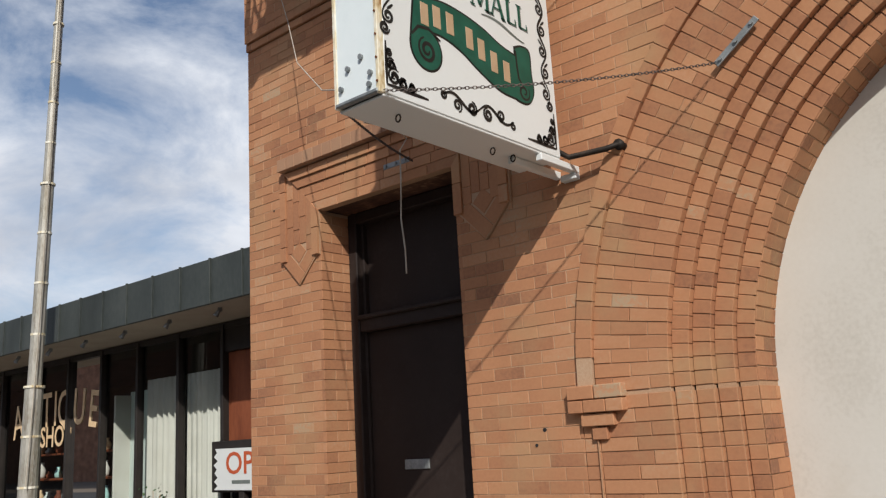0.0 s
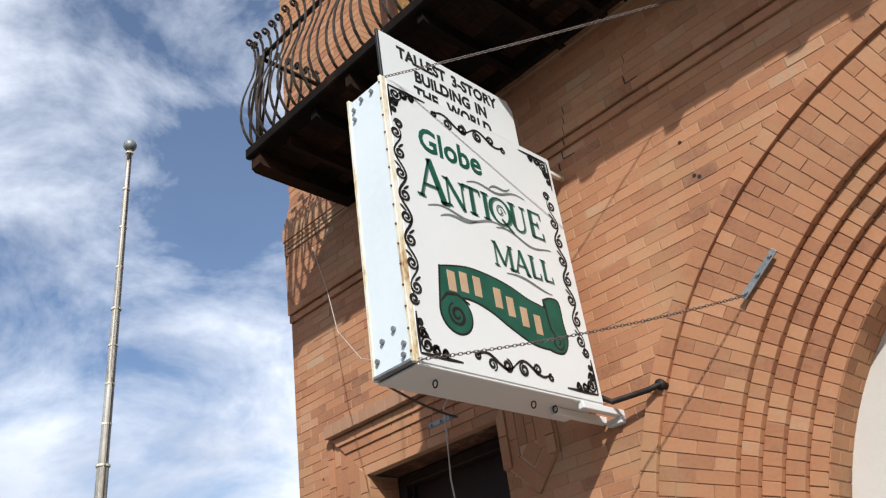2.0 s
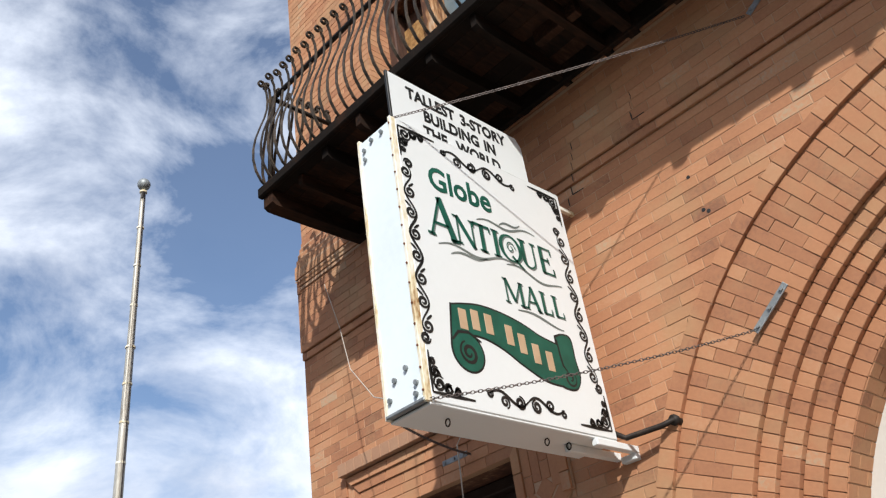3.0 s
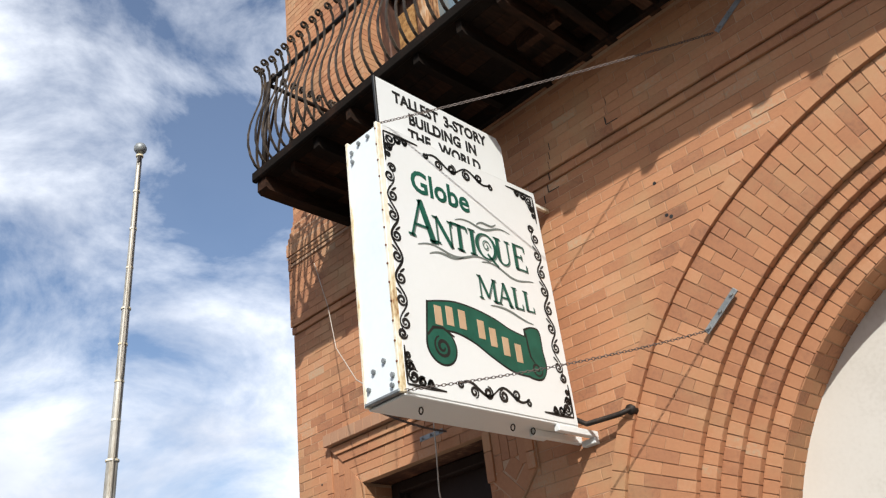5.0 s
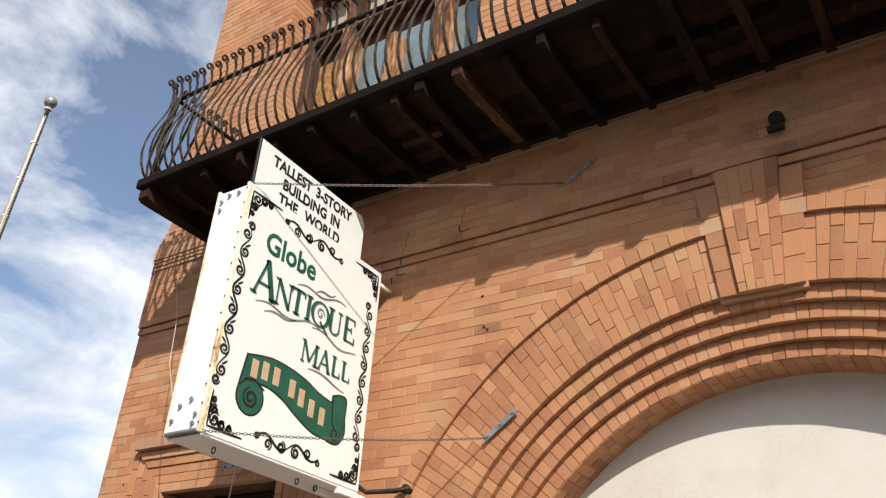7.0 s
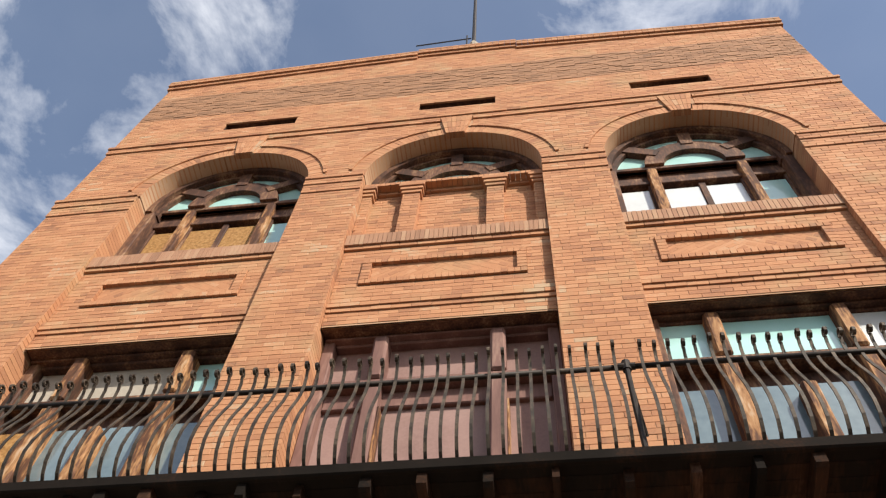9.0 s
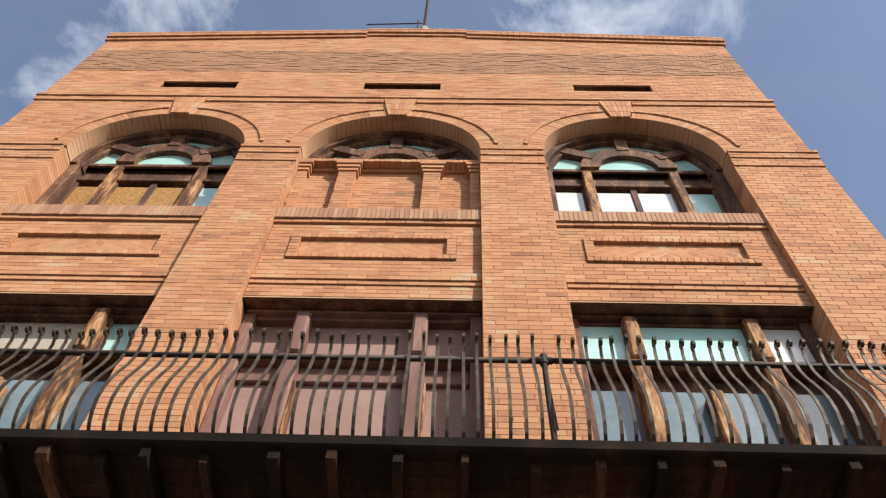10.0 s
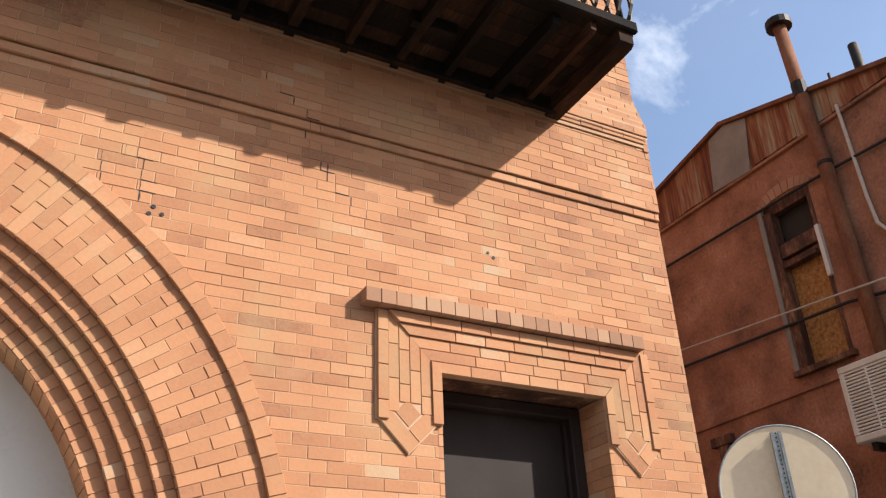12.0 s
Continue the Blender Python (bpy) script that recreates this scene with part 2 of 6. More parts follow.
AC_PAINT = material("cooler_beige_paint", [(0.0, (0.50, 0.47, 0.39)), (1.0, (0.70, 0.67, 0.57))], 0.7, scale=3, fine=30, bump=0.1)
SIGN_BACK = material("sign_back_cream", [(0.0, (0.55, 0.42, 0.27)), (0.5, (0.66, 0.52, 0.35)), (1.0, (0.73, 0.60, 0.43))], 0.5, scale=1.8, fine=30, bump=0.03)
LEAF = material("leaf", [(0.0, (0.018, 0.05, 0.012)), (0.6, (0.04, 0.095, 0.022)), (1.0, (0.09, 0.15, 0.05))], 0.6, scale=9, fine=40, island=0.6, bump=0.0)
CONCRETE = material("concrete", [(0.0, (0.17, 0.16, 0.145)), (1.0, (0.28, 0.265, 0.24))], 0.9, scale=0.8, fine=30, bump=0.3)
ASPHALT = material("asphalt", [(0.0, (0.035, 0.035, 0.035)), (1.0, (0.07, 0.068, 0.064))], 0.92, scale=0.5, fine=60, bump=0.5)
EARTH = material("dry_ground", [(0.0, (0.14, 0.11, 0.08)), (1.0, (0.24, 0.19, 0.14))], 0.95, scale=0.1, fine=3, bump=0.2)
ROPE = material("pale_cord", [(0.0, (0.35, 0.31, 0.25)), (1.0, (0.55, 0.5, 0.42))], 0.9, scale=20, fine=80, bump=0.1)
CABLE = material("black_cable", [(0.0, (0.012, 0.012, 0.012)), (1.0, (0.03, 0.03, 0.03))], 0.7, scale=20, fine=80, bump=0.0)


def glass_material(name, tint, rough=0.04, back=(0.02, 0.03, 0.03)):
    """A pane in front of a drawn blind or a dark room: a coloured body under a clear gloss; teal also paints in
    reflected sky.
    """
    m = material(name, [(0.0, back), (1.0, tint)], rough, scale=0.9, fine=9, bump=0.0, spread=0.5, spec=0.9)
    m.node_tree.nodes["Principled BSDF"].inputs["Coat Weight"].default_value = 0.8
    m.node_tree.nodes["Principled BSDF"].inputs["Coat Roughness"].default_value = 0.02
    return m


# teal: the film's tint, brightened to hold the sky's reflection in its colour
TEAL_PANE = glass_material("teal_film_and_sky_pane", (0.46, 0.74, 0.69), 0.15, (0.36, 0.60, 0.56))
BLUE_PANE = glass_material("dark_blue_pane", (0.19, 0.255, 0.27), 0.08, (0.07, 0.11, 0.13))
PALE_PANE = glass_material("whitened_pane", (0.74, 0.76, 0.74), 0.2, (0.55, 0.58, 0.56))
CLEAR = bpy.data.materials.new("shop_glass")
CLEAR.use_nodes = True
_n, _l = CLEAR.node_tree.nodes, CLEAR.node_tree.links
_tr, _gl, _ms, _fr = _n.new("ShaderNodeBsdfTransparent"), _n.new("ShaderNodeBsdfGlossy"), _n.new("ShaderNodeMixShader"), _n.new("ShaderNodeFresnel")
_tr.inputs["Color"].default_value = (0.88, 0.92, 0.90, 1)
_gl.inputs["Roughness"].default_value = 0.02
_fr.inputs["IOR"].default_value = 1.5
_l.new(_fr.outputs[0], _ms.inputs[0]), _l.new(_tr.outputs[0], _ms.inputs[1]), _l.new(_gl.outputs[0], _ms.inputs[2])
_l.new(_ms.outputs[0], _n["Material Output"].inputs["Surface"])


# ---------- mesh helpers ----------
class Shape:
    def __init__(self):
        self.v, self.f, self.cuts = [], [], []

    def add(self, verts, faces):
        o = len(self.v)
        self.cuts.append((o, len(self.f)))
        self.v += [tuple(p) for p in verts]
        self.f += [tuple(i + o for i in f) for f in faces]

    def box(self, x0, x1, y0, y1, z0, z1, b=0.004):
        """A box with chamfered edges."""
        b = min(b, (x1 - x0) / 3, (y1 - y0) / 3, (z1 - z0) / 3)
        xs, ys, zs = (x0, x1), (y0, y1), (z0, z1)
        v, idx = [], {}
        for i in (0, 1):
            for j in (0, 1):
                for k in (0, 1):
                    s = [1 - 2 * q for q in (i, j, k)]
                    for a in range(3):
                        p = [xs[i], ys[j], zs[k]]
                        for c in range(3):
                            if c != a:
                                p[c] += s[c] * b
                        idx[i, j, k, a] = len(v)
                        v.append(p)
        f = []
        for a in range(3):
            o1, o2 = (a + 1) % 3, (a + 2) % 3
            for s in (0, 1):
                q = []
                for (u, w) in ((0, 0), (1, 0), (1, 1), (0, 1)):
                    c = [0, 0, 0]
                    c[a], c[o1], c[o2] = s, u, w
                    q.append(idx[(*c, a)])
                f.append(q if s else q[::-1])
            for (u, w) in ((0, 0), (1, 0), (1, 1), (0, 1)):      # edges along axis a
                c0, c1 = [0, 0, 0], [0, 0, 0]
                c0[o1] = c1[o1] = u
                c0[o2] = c1[o2] = w
                c0[a], c1[a] = 0, 1
                q = [idx[(*c0, o1)], idx[(*c1, o1)], idx[(*c1, o2)], idx[(*c0, o2)]]
                f.append(q if (u + w) % 2 else q[::-1])
        for i in (0, 1):
            for j in (0, 1):
                for k in (0, 1):
                    q = [idx[i, j, k, a] for a in range(3)]
                    f.append(q if (i + j + k) % 2 else q[::-1])
        self.add(v, f)

    def slab(self, quad, out, depth, b=0.0018):
        """A brick: its front outline (any polygon), the way it faces, its depth, and a chamfer round the front."""
        quad, out = [Vector(p) for p in quad], Vector(out)
        n, c = len(quad), sum((Vector(p) for p in quad), Vector()) / len(quad)
        front = [p + (c - p).normalized() * b * 1.4 for p in quad]
        rim = [p - out * b for p in quad]
        back = [p - out * depth for p in quad]
        f = [tuple(range(n))]
        for i in range(n):
            j = (i + 1) % n
            f += [(i, n + i, n + j, j), (n + i, 2 * n + i, 2 * n + j, n + j)]
        self.add(front + rim + back, f)

    def sweep(self, pts, r, sides=6, flat=1.0, up=(0, 0, 1), closed=False):
        """A tube along points. r: a radius or one for each point; flat: the width across `up` over that along it."""
        pts = [Vector(p) for p in pts]
        n, ring = len(pts), []
        for i, p in enumerate(pts):
            a, b = pts[(i - 1) % n if closed else max(i - 1, 0)], pts[(i + 1) % n if closed else min(i + 1, n - 1)]
            d = (b - a).normalized()
            u = Vector(up) - d * Vector(up).dot(d)
            u = u.normalized() if u.length > 1e-4 else d.orthogonal().normalized()
            s = d.cross(u)
            rr = r[i] if isinstance(r, (list, tuple)) else r
            ring.append([p + (u * math.sin(q) + s * math.cos(q) * flat) * rr for q in [2 * math.pi * (k + 0.5) / sides for k in range(sides)]])
        v = [q for row in ring for q in row]
        f = []
        for i in range(n if closed else n - 1):
            j = (i + 1) % n
            for k in range(sides):
                m = (k + 1) % sides
                f.append((i * sides + k, i * sides + m, j * sides + m, j * sides + k))
        if not closed:
            f += [tuple(range(sides))[::-1], tuple((n - 1) * sides + k for k in range(sides))]
        self.add(v, f)

    def prism(self, poly, y0, y1, axis="y"):
        """A polygon in the plane of the other two axes, pulled from y0 to y1 along the axis."""
        def p3(a, b, d):
            return {"y": (a, d, b), "x": (d, a, b), "z": (a, b, d)}[axis]
        n = len(poly)
        self.add([p3(a, b, y0) for a, b in poly] + [p3(a, b, y1) for a, b in poly],
                 [tuple(range(n)), tuple(range(2 * n - 1, n - 1, -1))] + [(i, n + i, n + (i + 1) % n, (i + 1) % n) for i in range(n)])

    def mesh(self, name, mat, smooth=False):
        me = bpy.data.meshes.new(name)
        me.from_pydata(self.v, [], self.f)
        me.materials.append(mat)
        bm = bmesh.new()
        bm.from_mesh(me)
        if len(self.f) < 60000:
            bmesh.ops.recalc_face_normals(bm, faces=bm.faces)
        bm.to_mesh(me)
        bm.free()
        if smooth:
            me.polygons.foreach_set("use_smooth", [True] * len(me.polygons))
        me.update()
        return me


def thing(name, at, label, category, group="", kind=""):
    e = new(name)
    e.empty_display_size = 0.2
    e.location = at
    return tagged(e, label, category, group, kind)


def base_of(parent):
    return Matrix.Translation(parent.location) if parent.parent is None else Matrix.Identity(4)


def part(name, shape, mat, parent=None, label="", smooth=False, kind=""):
    """One mesh in world coordinates, under a thing or a part."""
    ob = new(name, shape if isinstance(shape, bpy.types.Mesh) else shape.mesh(name, mat, smooth))
    if parent is not None:
        ob.parent = parent
        ob.matrix_parent_inverse = base_of(parent).inverted()
    return tagged(ob, label, "", "", kind)


def split(name, shape, mat, parent):
    """Every piece of a shape as an object of its own under the parent."""
    ends = shape.cuts[1:] + [(len(shape.v), len(shape.f))]
    inv = base_of(parent).inverted()
    for (v0, f0), (v1, f1) in zip(shape.cuts, ends):
        c = sum((Vector(q) for q in shape.v[v0:v1]), Vector()) / (v1 - v0)
        me = bpy.data.meshes.new(name)
        me.from_pydata([tuple(Vector(q) - c) for q in shape.v[v0:v1]], [], [tuple(k - v0 for k in f) for f in shape.f[f0:f1]])
        me.materials.append(mat)
        bm = bmesh.new()
        bm.from_mesh(me)
        bmesh.ops.recalc_face_normals(bm, faces=bm.faces)
        bm.to_mesh(me)
        bm.free()
        ob = new(name, me)
        ob.parent, ob.matrix_parent_inverse, ob.location = parent, inv, c


def solo(name, shape, mat, label, category, group="", kind="", smooth=False):
    return tagged(new(name, shape.mesh(name, mat, smooth)), label, category, group, kind)


def boxes(*rows, b=0.004):
    s = Shape()
    for r in rows:
        s.box(*r, b=b)
    return s


def sheet_xz(x0, x1, y, z0, z1):
    s = Shape()
    s.add([(x0, y, z0), (x1, y, z0), (x1, y, z1), (x0, y, z1)], [(0, 1, 2, 3)])
    return s


def lettering(name, text, size, m, mat, parent, depth=0.002, width=1.0, bold=0.0, label="", align="CENTER"):
    cu = bpy.data.curves.new(name, "FONT")
    cu.body, cu.size, cu.extrude, cu.offset, cu.align_x = text, size, depth, bold, align
    cu.resolution_u = 3
    tmp = bpy.data.objects.new(name, cu)
    scene.collection.objects.link(tmp)
    me = bpy.data.meshes.new_from_object(tmp.evaluated_get(bpy.context.evaluated_depsgraph_get()))
    bpy.data.objects.remove(tmp)
    me.transform(m @ Matrix.Diagonal((width, 1, 1, 1)))
    me.materials.clear()
    me.materials.append(mat)
    return part(name, me, mat, parent, label)


# ---------- brickwork ----------
C, L, J = 0.07, 0.213, 0.0026      # course, brick with joint, half joint
rng = random.Random(4)
GROOVES = (68, 69, 78, 79)         # courses of the ground storey over an open shadow joint


def groove(z):
    return any(k * C - 0.0135 < z < k * C for k in GROOVES)


def minus(spans, a, b):
    out = []
    for s, e in spans:
        if b <= s or a >= e:
            out.append((s, e))
        else:
            if a - s > 0.01:
                out.append((s, a))
            if e - b > 0.01:
                out.append((b, e))
    return out


def courses(shape, solid, z0, z1, y, whole=None, jitter=0.0016):
    """Lays running bond over solid(z), a list of spans in x at a height; y: the face, a number or a function of z.
    Whole bricks for which whole(x, z) holds are returned as places instead."""
    places = []
    for i in range(math.ceil(z0 / C - 0.01), math.floor(z1 / C + 0.01)):
        lo, hi = i * C + J, (i + 1) * C - J
        hi -= 0.011 if i + 1 in GROOVES else 0.0
        sl, sh = solid(lo), solid(hi)
        if len(sl) != len(sh):
            sl = sh = solid((lo + hi) / 2)
        yf = y((lo + hi) / 2) if callable(y) else y
        off = (i % 2) * L / 2 + 0.011 * math.sin(i * 2.3)
        for (a0, b0), (a1, b1) in zip(sl, sh):
            am, bm_ = (a0 + a1) / 2, (b0 + b1) / 2
            k = math.floor((am - off) / L)
            while k * L + off < bm_ - 0.012:
                x0, x1 = k * L + off + J, (k + 1) * L + off - J
                k += 1
                head, tail = x0 < am + 0.02, x1 > bm_ - 0.02
                if x1 < am + 0.02:
                    continue
                q = [a0 if head else x0, b0 if tail else x1, b1 if tail else x1, a1 if head else x0]
                if q[1] - q[0] < 0.008 and q[2] - q[3] < 0.008:
                    continue
                d = rng.uniform(-jitter, jitter)
                if whole and not head and not tail and whole((x0 + x1) / 2, lo):
                    places.append(((x0 + x1) / 2, yf + d, (lo + hi) / 2))
                    continue
                t = rng.uniform(-0.0012, 0.0012)
                shape.slab([(q[0], yf + d, lo + t), (q[1], yf + d, lo - t), (q[2], yf + d, hi - t), (q[3], yf + d, hi + t)], (0, -1, 0), 0.03)
    return places


def pieces(name, places, parent, mat, size=None):
    """Single bricks on one shared mesh."""
    w, h = size or (L - 2 * J, C - 2 * J)
    s = Shape()
    s.slab([(-w / 2, 0, -h / 2), (w / 2, 0, -h / 2), (w / 2, 0, h / 2), (-w / 2, 0, h / 2)], (0, -1, 0), 0.03)
    me = s.mesh(name, mat)
    inv = base_of(parent).inverted()
    for p in places:
        ob = new(name, me)
        ob.parent, ob.matrix_parent_inverse, ob.location = parent, inv, p


def soldiers(shape, x0, x1, z0, z1, y, w=C, depth=0.05, slope=0.0):
    """A row of upright bricks."""
    n = max(1, round((x1 - x0) / w))
    for i in range(n):
        a, b = x0 + (x1 - x0) * i / n + J, x0 + (x1 - x0) * (i + 1) / n - J
        d = y + rng.uniform(-0.003, 0.002)
        shape.slab([(a, d, z0), (b, d, z0), (b, d, z1), (a, d, z1)], (0, -1, 0), depth)


def ring(shape, cx, cz, r0, r1, y, depth, start=0.0, end=180.0, w=C, split=(), skip=None):
    """Voussoirs between two radii. split: shares of the radius at which every second wedge is cut."""
    rm = (r0 + r1) / 2
    n = max(1, round(radians(end - start) * rm / w))
    for i in range(n):
        a, b = radians(start + (end - start) * i / n), radians(start + (end - start) * (i + 1) / n)
        if skip and skip(cx + rm * math.cos((a + b) / 2)):
            continue
        g = J / rm
        cuts = [0.0, *([0.5] if i % 2 else [0.26, 0.76]), 1.0] if split else [0.0, 1.0]
        for u, v in zip(cuts, cuts[1:]):
            p, q = r0 + (r1 - r0) * u + (J if u else 0), r0 + (r1 - r0) * v - (J if v < 1 else 0)
            d = y + rng.uniform(-0.003, 0.002)
            shape.slab([(cx + r * math.cos(t), d, cz + r * math.sin(t)) for r, t in ((p, b - g), (p, a + g), (q, a + g), (q, b - g))], (0, -1, 0), depth)


def arc(cx, cz, r, a0=0.0, a1=180.0, n=48):
    return [(cx + r * math.cos(radians(a0 + (a1 - a0) * i / n)), cz + r * math.sin(radians(a0 + (a1 - a0) * i / n))) for i in range(n + 1)]


def wall_sheet(shape, solid, z0, z1, step, y):
    """The mortar behind the bricks: strips over the same spans."""
    n = round((z1 - z0) / step)
    for i in range(n):
        lo, hi = z0 + (z1 - z0) * i / n, z0 + (z1 - z0) * (i + 1) / n
        sl, sh = solid(lo + 1e-4), solid(hi - 1e-4)
        if len(sl) != len(sh):
            sl = sh = solid((lo + hi) / 2)
        yl = yh = y((lo + hi) / 2) if callable(y) else y
        for (a0, b0), (a1, b1) in zip(sl, sh):
            shape.add([(a0, yl, lo), (b0, yl, lo), (b1, yh, hi), (a1, yh, hi)], [(0, 1, 2, 3)])


# ---------- plan of the facade ----------
AX, AZ = 0.0, 1.77                               # centre of the great arch
R_LABEL, R_VOUS, R_STEPS, R_IN = 2.745, 2.648, (2.225, 2.135, 2.04, 1.945), 1.855
DOORS = ((-4.78, -3.515), (3.58, 4.797))
CAPS = ((-5.145, -3.02), (3.055, 5.145))           # projecting caps over the doors
DOOR_TOP = 3.24
LOW_L, LOW_R, UP_L, UP_R = -5.61, 5.575, -5.60, 5.565
UY = 0.03                                          # face of the upper piers
BAYS = ((-4.41, -2.02), (-1.215, 1.175), (2.01, 4.42))
VENTS = (-3.285, -0.045, 3.275)
SPRING, TOP = 12.25, 17.50
LINTEL, SILL = 8.80, 10.61                         # head of the balcony windows, sill of the arched ones
EAVE, RISE = 17.065, 0.385                           # parapet at the corners, and its rise to the middle
BAY_Y = 0.12


def low_edge(z):
    """How far the ground storey's corners reach: stepped bands, then drawn in to the upper wall."""
    if z < 5.60:
        g = 0.0 if z < 5.42 else -0.01
        return LOW_L - g, LOW_R + g
    f = min(1, (z - 5.60) / 0.35)
    return LOW_L + (UP_L - LOW_L) * f, LOW_R + (UP_R - LOW_R) * f


def low_face(z):
    if z < 4.74:
        return 0.0
    if z < 4.825:
        return -0.018
    if z < 5.42:
        return -0.034
    if z < 5.50:
        return -0.048
    if z < 5.60:
        return -0.064
    return -0.064 + (UY + 0.064) * min(1, (z - 5.60) / 0.35)


def key_half(z):
    """Half the width of the keystone, and of the keystone with its side strips."""
    return 0.115 + (z - 3.88) * 0.085, 0.225 + (z - 3.88) * 0.115


def low_solid(z):
    a, b = low_edge(z)
    s = [(a, b)]
    for d0, d1 in DOORS:
        if z < 2.93:
            s = minus(s, d0, d1)
        if 2.72 < z < 2.92:
            t = (z - 2.72) / 0.20 * 0.185
            for c in (d0 - 0.225, d1 + 0.225):
                s = minus(s, c - t, c + t)
        if 2.92 <= z < 3.595:
            s = minus(s, d0 - 0.43, d1 + 0.43)
    if z < AZ:
        s = minus(s, AX - R_LABEL, AX + R_LABEL)
    elif z < AZ + R_LABEL:
        h = math.sqrt(R_LABEL ** 2 - (z - AZ) ** 2)
        s = minus(s, AX - h, AX + h)
    if AZ + R_IN < z < 4.74:
        s = minus(s, AX - key_half(z)[1], AX + key_half(z)[1])
    return s


BANDS = ((11.83, 12.04, 0.018), (12.04, 12.18, 0.036), (12.18, 12.25, 0.055), (13.93, 14.07, 0.026), (14.07, 14.14, 0.05))


def band(z):
    """How far the string courses of the upper wall stand out."""
    return max((p for a, b, p in BANDS if a < z < b), default=0.0)


def up_solid(z):
    s = [(UP_L - 0.5 * band(z), UP_R + 0.5 * band(z))]
    for (x0, x1), v in zip(BAYS, VENTS):
        c, r = (x0 + x1) / 2, (x1 - x0) / 2
        ro = r + 0.24
        if z < SPRING:
            s = minus(s, x0, x1)
        elif z < SPRING + ro:
            h = math.sqrt(ro * ro - (z - SPRING) ** 2)
            s = minus(s, c - h, c + h)
        if SPRING + r < z < 14.07:
            s = minus(s, c - 0.25, c + 0.25)
        if 14.54 < z < 14.875:
            s = minus(s, v - 0.61, v + 0.61)
    if z > EAVE:
        h = max(0.97, 5.50 * (1 - (z - EAVE) / RISE))
        s = [(-h, h)] if z < EAVE + RISE else []
    return s


def up_face(z):
    return UY - band(z)


# ---------- ground ----------
g = Shape()
g.add([(-900, -900, 0), (900, -900, 0), (900, 900, 0), (-900, 900, 0)], [(0, 1, 2, 3)])
solo("ground", g, EARTH, "dry bare ground reaching to the horizon", "ground", kind="structure")
solo("road", boxes((-200, 200, -13.5, -5.9, -0.2, 0.012)), ASPHALT, "worn grey asphalt street in front of the building", "road", kind="structure")
solo("pavement", boxes((-200, 200, -5.7, -0.02, -0.2, 0.14)), CONCRETE, "grey concrete pavement along the front", "pavement", kind="structure")
solo("kerb", boxes((-200, 200, -5.9, -5.7, -0.2, 0.15), b=0.02), CONCRETE, "pale concrete kerb beside the street", "kerb", kind="structure")

# ---------- building body ----------
solo("wall_back", boxes((LOW_L + 0.3, LOW_R - 0.3, 17.6, 18.0, 0, 16.6), (LOW_L + 0.2, LOW_L + 0.55, 0.9, 17.6, 0, 16.6), (LOW_R - 0.55, LOW_R - 0.2, 0.9, 17.6, 0, 16.6), (LOW_L + 0.3, LOW_R - 0.3, 0.9, 18, 15.6, 15.8)),
     RED_WALL, "brick side and back walls with the flat roof", "wall", kind="structure")

wall_low = Shape()
wall_sheet(wall_low, low_solid, 0.0, 6.16, 0.014, lambda z: low_face(z) + (0.026 if groove(z) else 0.0028))
wall_ground = solo("wall_ground", wall_low, MORTAR, "orange brick ground storey wall with thin mortar joints", "wall", kind="structure")
wall_up = Shape()
wall_sheet(wall_up, up_solid, 5.95, TOP, 0.035, lambda z: up_face(z) + 0.0065)
wall_upper = solo("wall_upper", wall_up, MORTAR, "tall orange brick upper front with three arched bays", "wall", kind="structure")
# corner returns and reveals
ret = Shape()
for side, s in ((0, 1), (1, -1)):
    for i in range(88):
        z0, z1 = i * C, (i + 1) * C
        x, x2, y = low_edge(z0 + 0.035)[side], low_edge(z1 - 0.001)[side], low_face(z0 + 0.035)
        k = 0
        yy = y
        while yy < 1.0:
            d = (0.10 if (i + k) % 2 else L) - 2 * J
            q = [(x, yy + J, z0 + J), (x, yy + d, z0 + J), (x, yy + d, z1 - J), (x, yy + J, z1 - J)]
            ret.slab([(a - s * 0.004, b, c_) for a, b, c_ in q], (-s, 0, 0), 0.05)
            yy, k = yy + d + 2 * J, k + 1
    for i in range(88, math.floor(TOP / C)):
        z0, z1 = i * C, (i + 1) * C
        x, y = up_solid(z0 + 0.03)[0 if side == 0 else -1][side], up_face(z0 + 0.035)
        x -= s * 0.004
        ret.slab([(x, y, z0 + J), (x, 0.9, z0 + J), (x, 0.9, z1 - J), (x, y, z1 - J)], (-s, 0, 0), 0.05)
part("corner_brickwork", ret, BRICK, wall_ground, "brick returns round the corners", kind="stuff")
core = Shape()
core.box(LOW_L + 0.06, DOORS[0][0] - 0.01, 0.03, 0.9, 0, 5.6)
core.box(DOORS[0][1] + 0.01, AX - R_LABEL + 0.02, 0.03, 0.9, 0, 3.2)
core.box(AX + R_LABEL - 0.02, DOORS[1][0] - 0.01, 0.03, 0.9, 0, 3.2)
core.box(DOORS[1][1] + 0.01, LOW_R - 0.06, 0.03, 0.9, 0, 5.6)
core.box(LOW_L + 0.1, LOW_R - 0.1, 0.55, 0.95, 3.6, 6.2)
core.box(UP_L + 0.04, BAYS[0][0] - 0.01, UY + 0.03, 0.95, 5.6, 17.0)
core.box(BAYS[0][1] + 0.01, BAYS[1][0] - 0.01, UY + 0.03, 0.95, 5.6, 12.6)
core.box(BAYS[1][1] + 0.01, BAYS[2][0] - 0.01, UY + 0.03, 0.95, 5.6, 12.6)
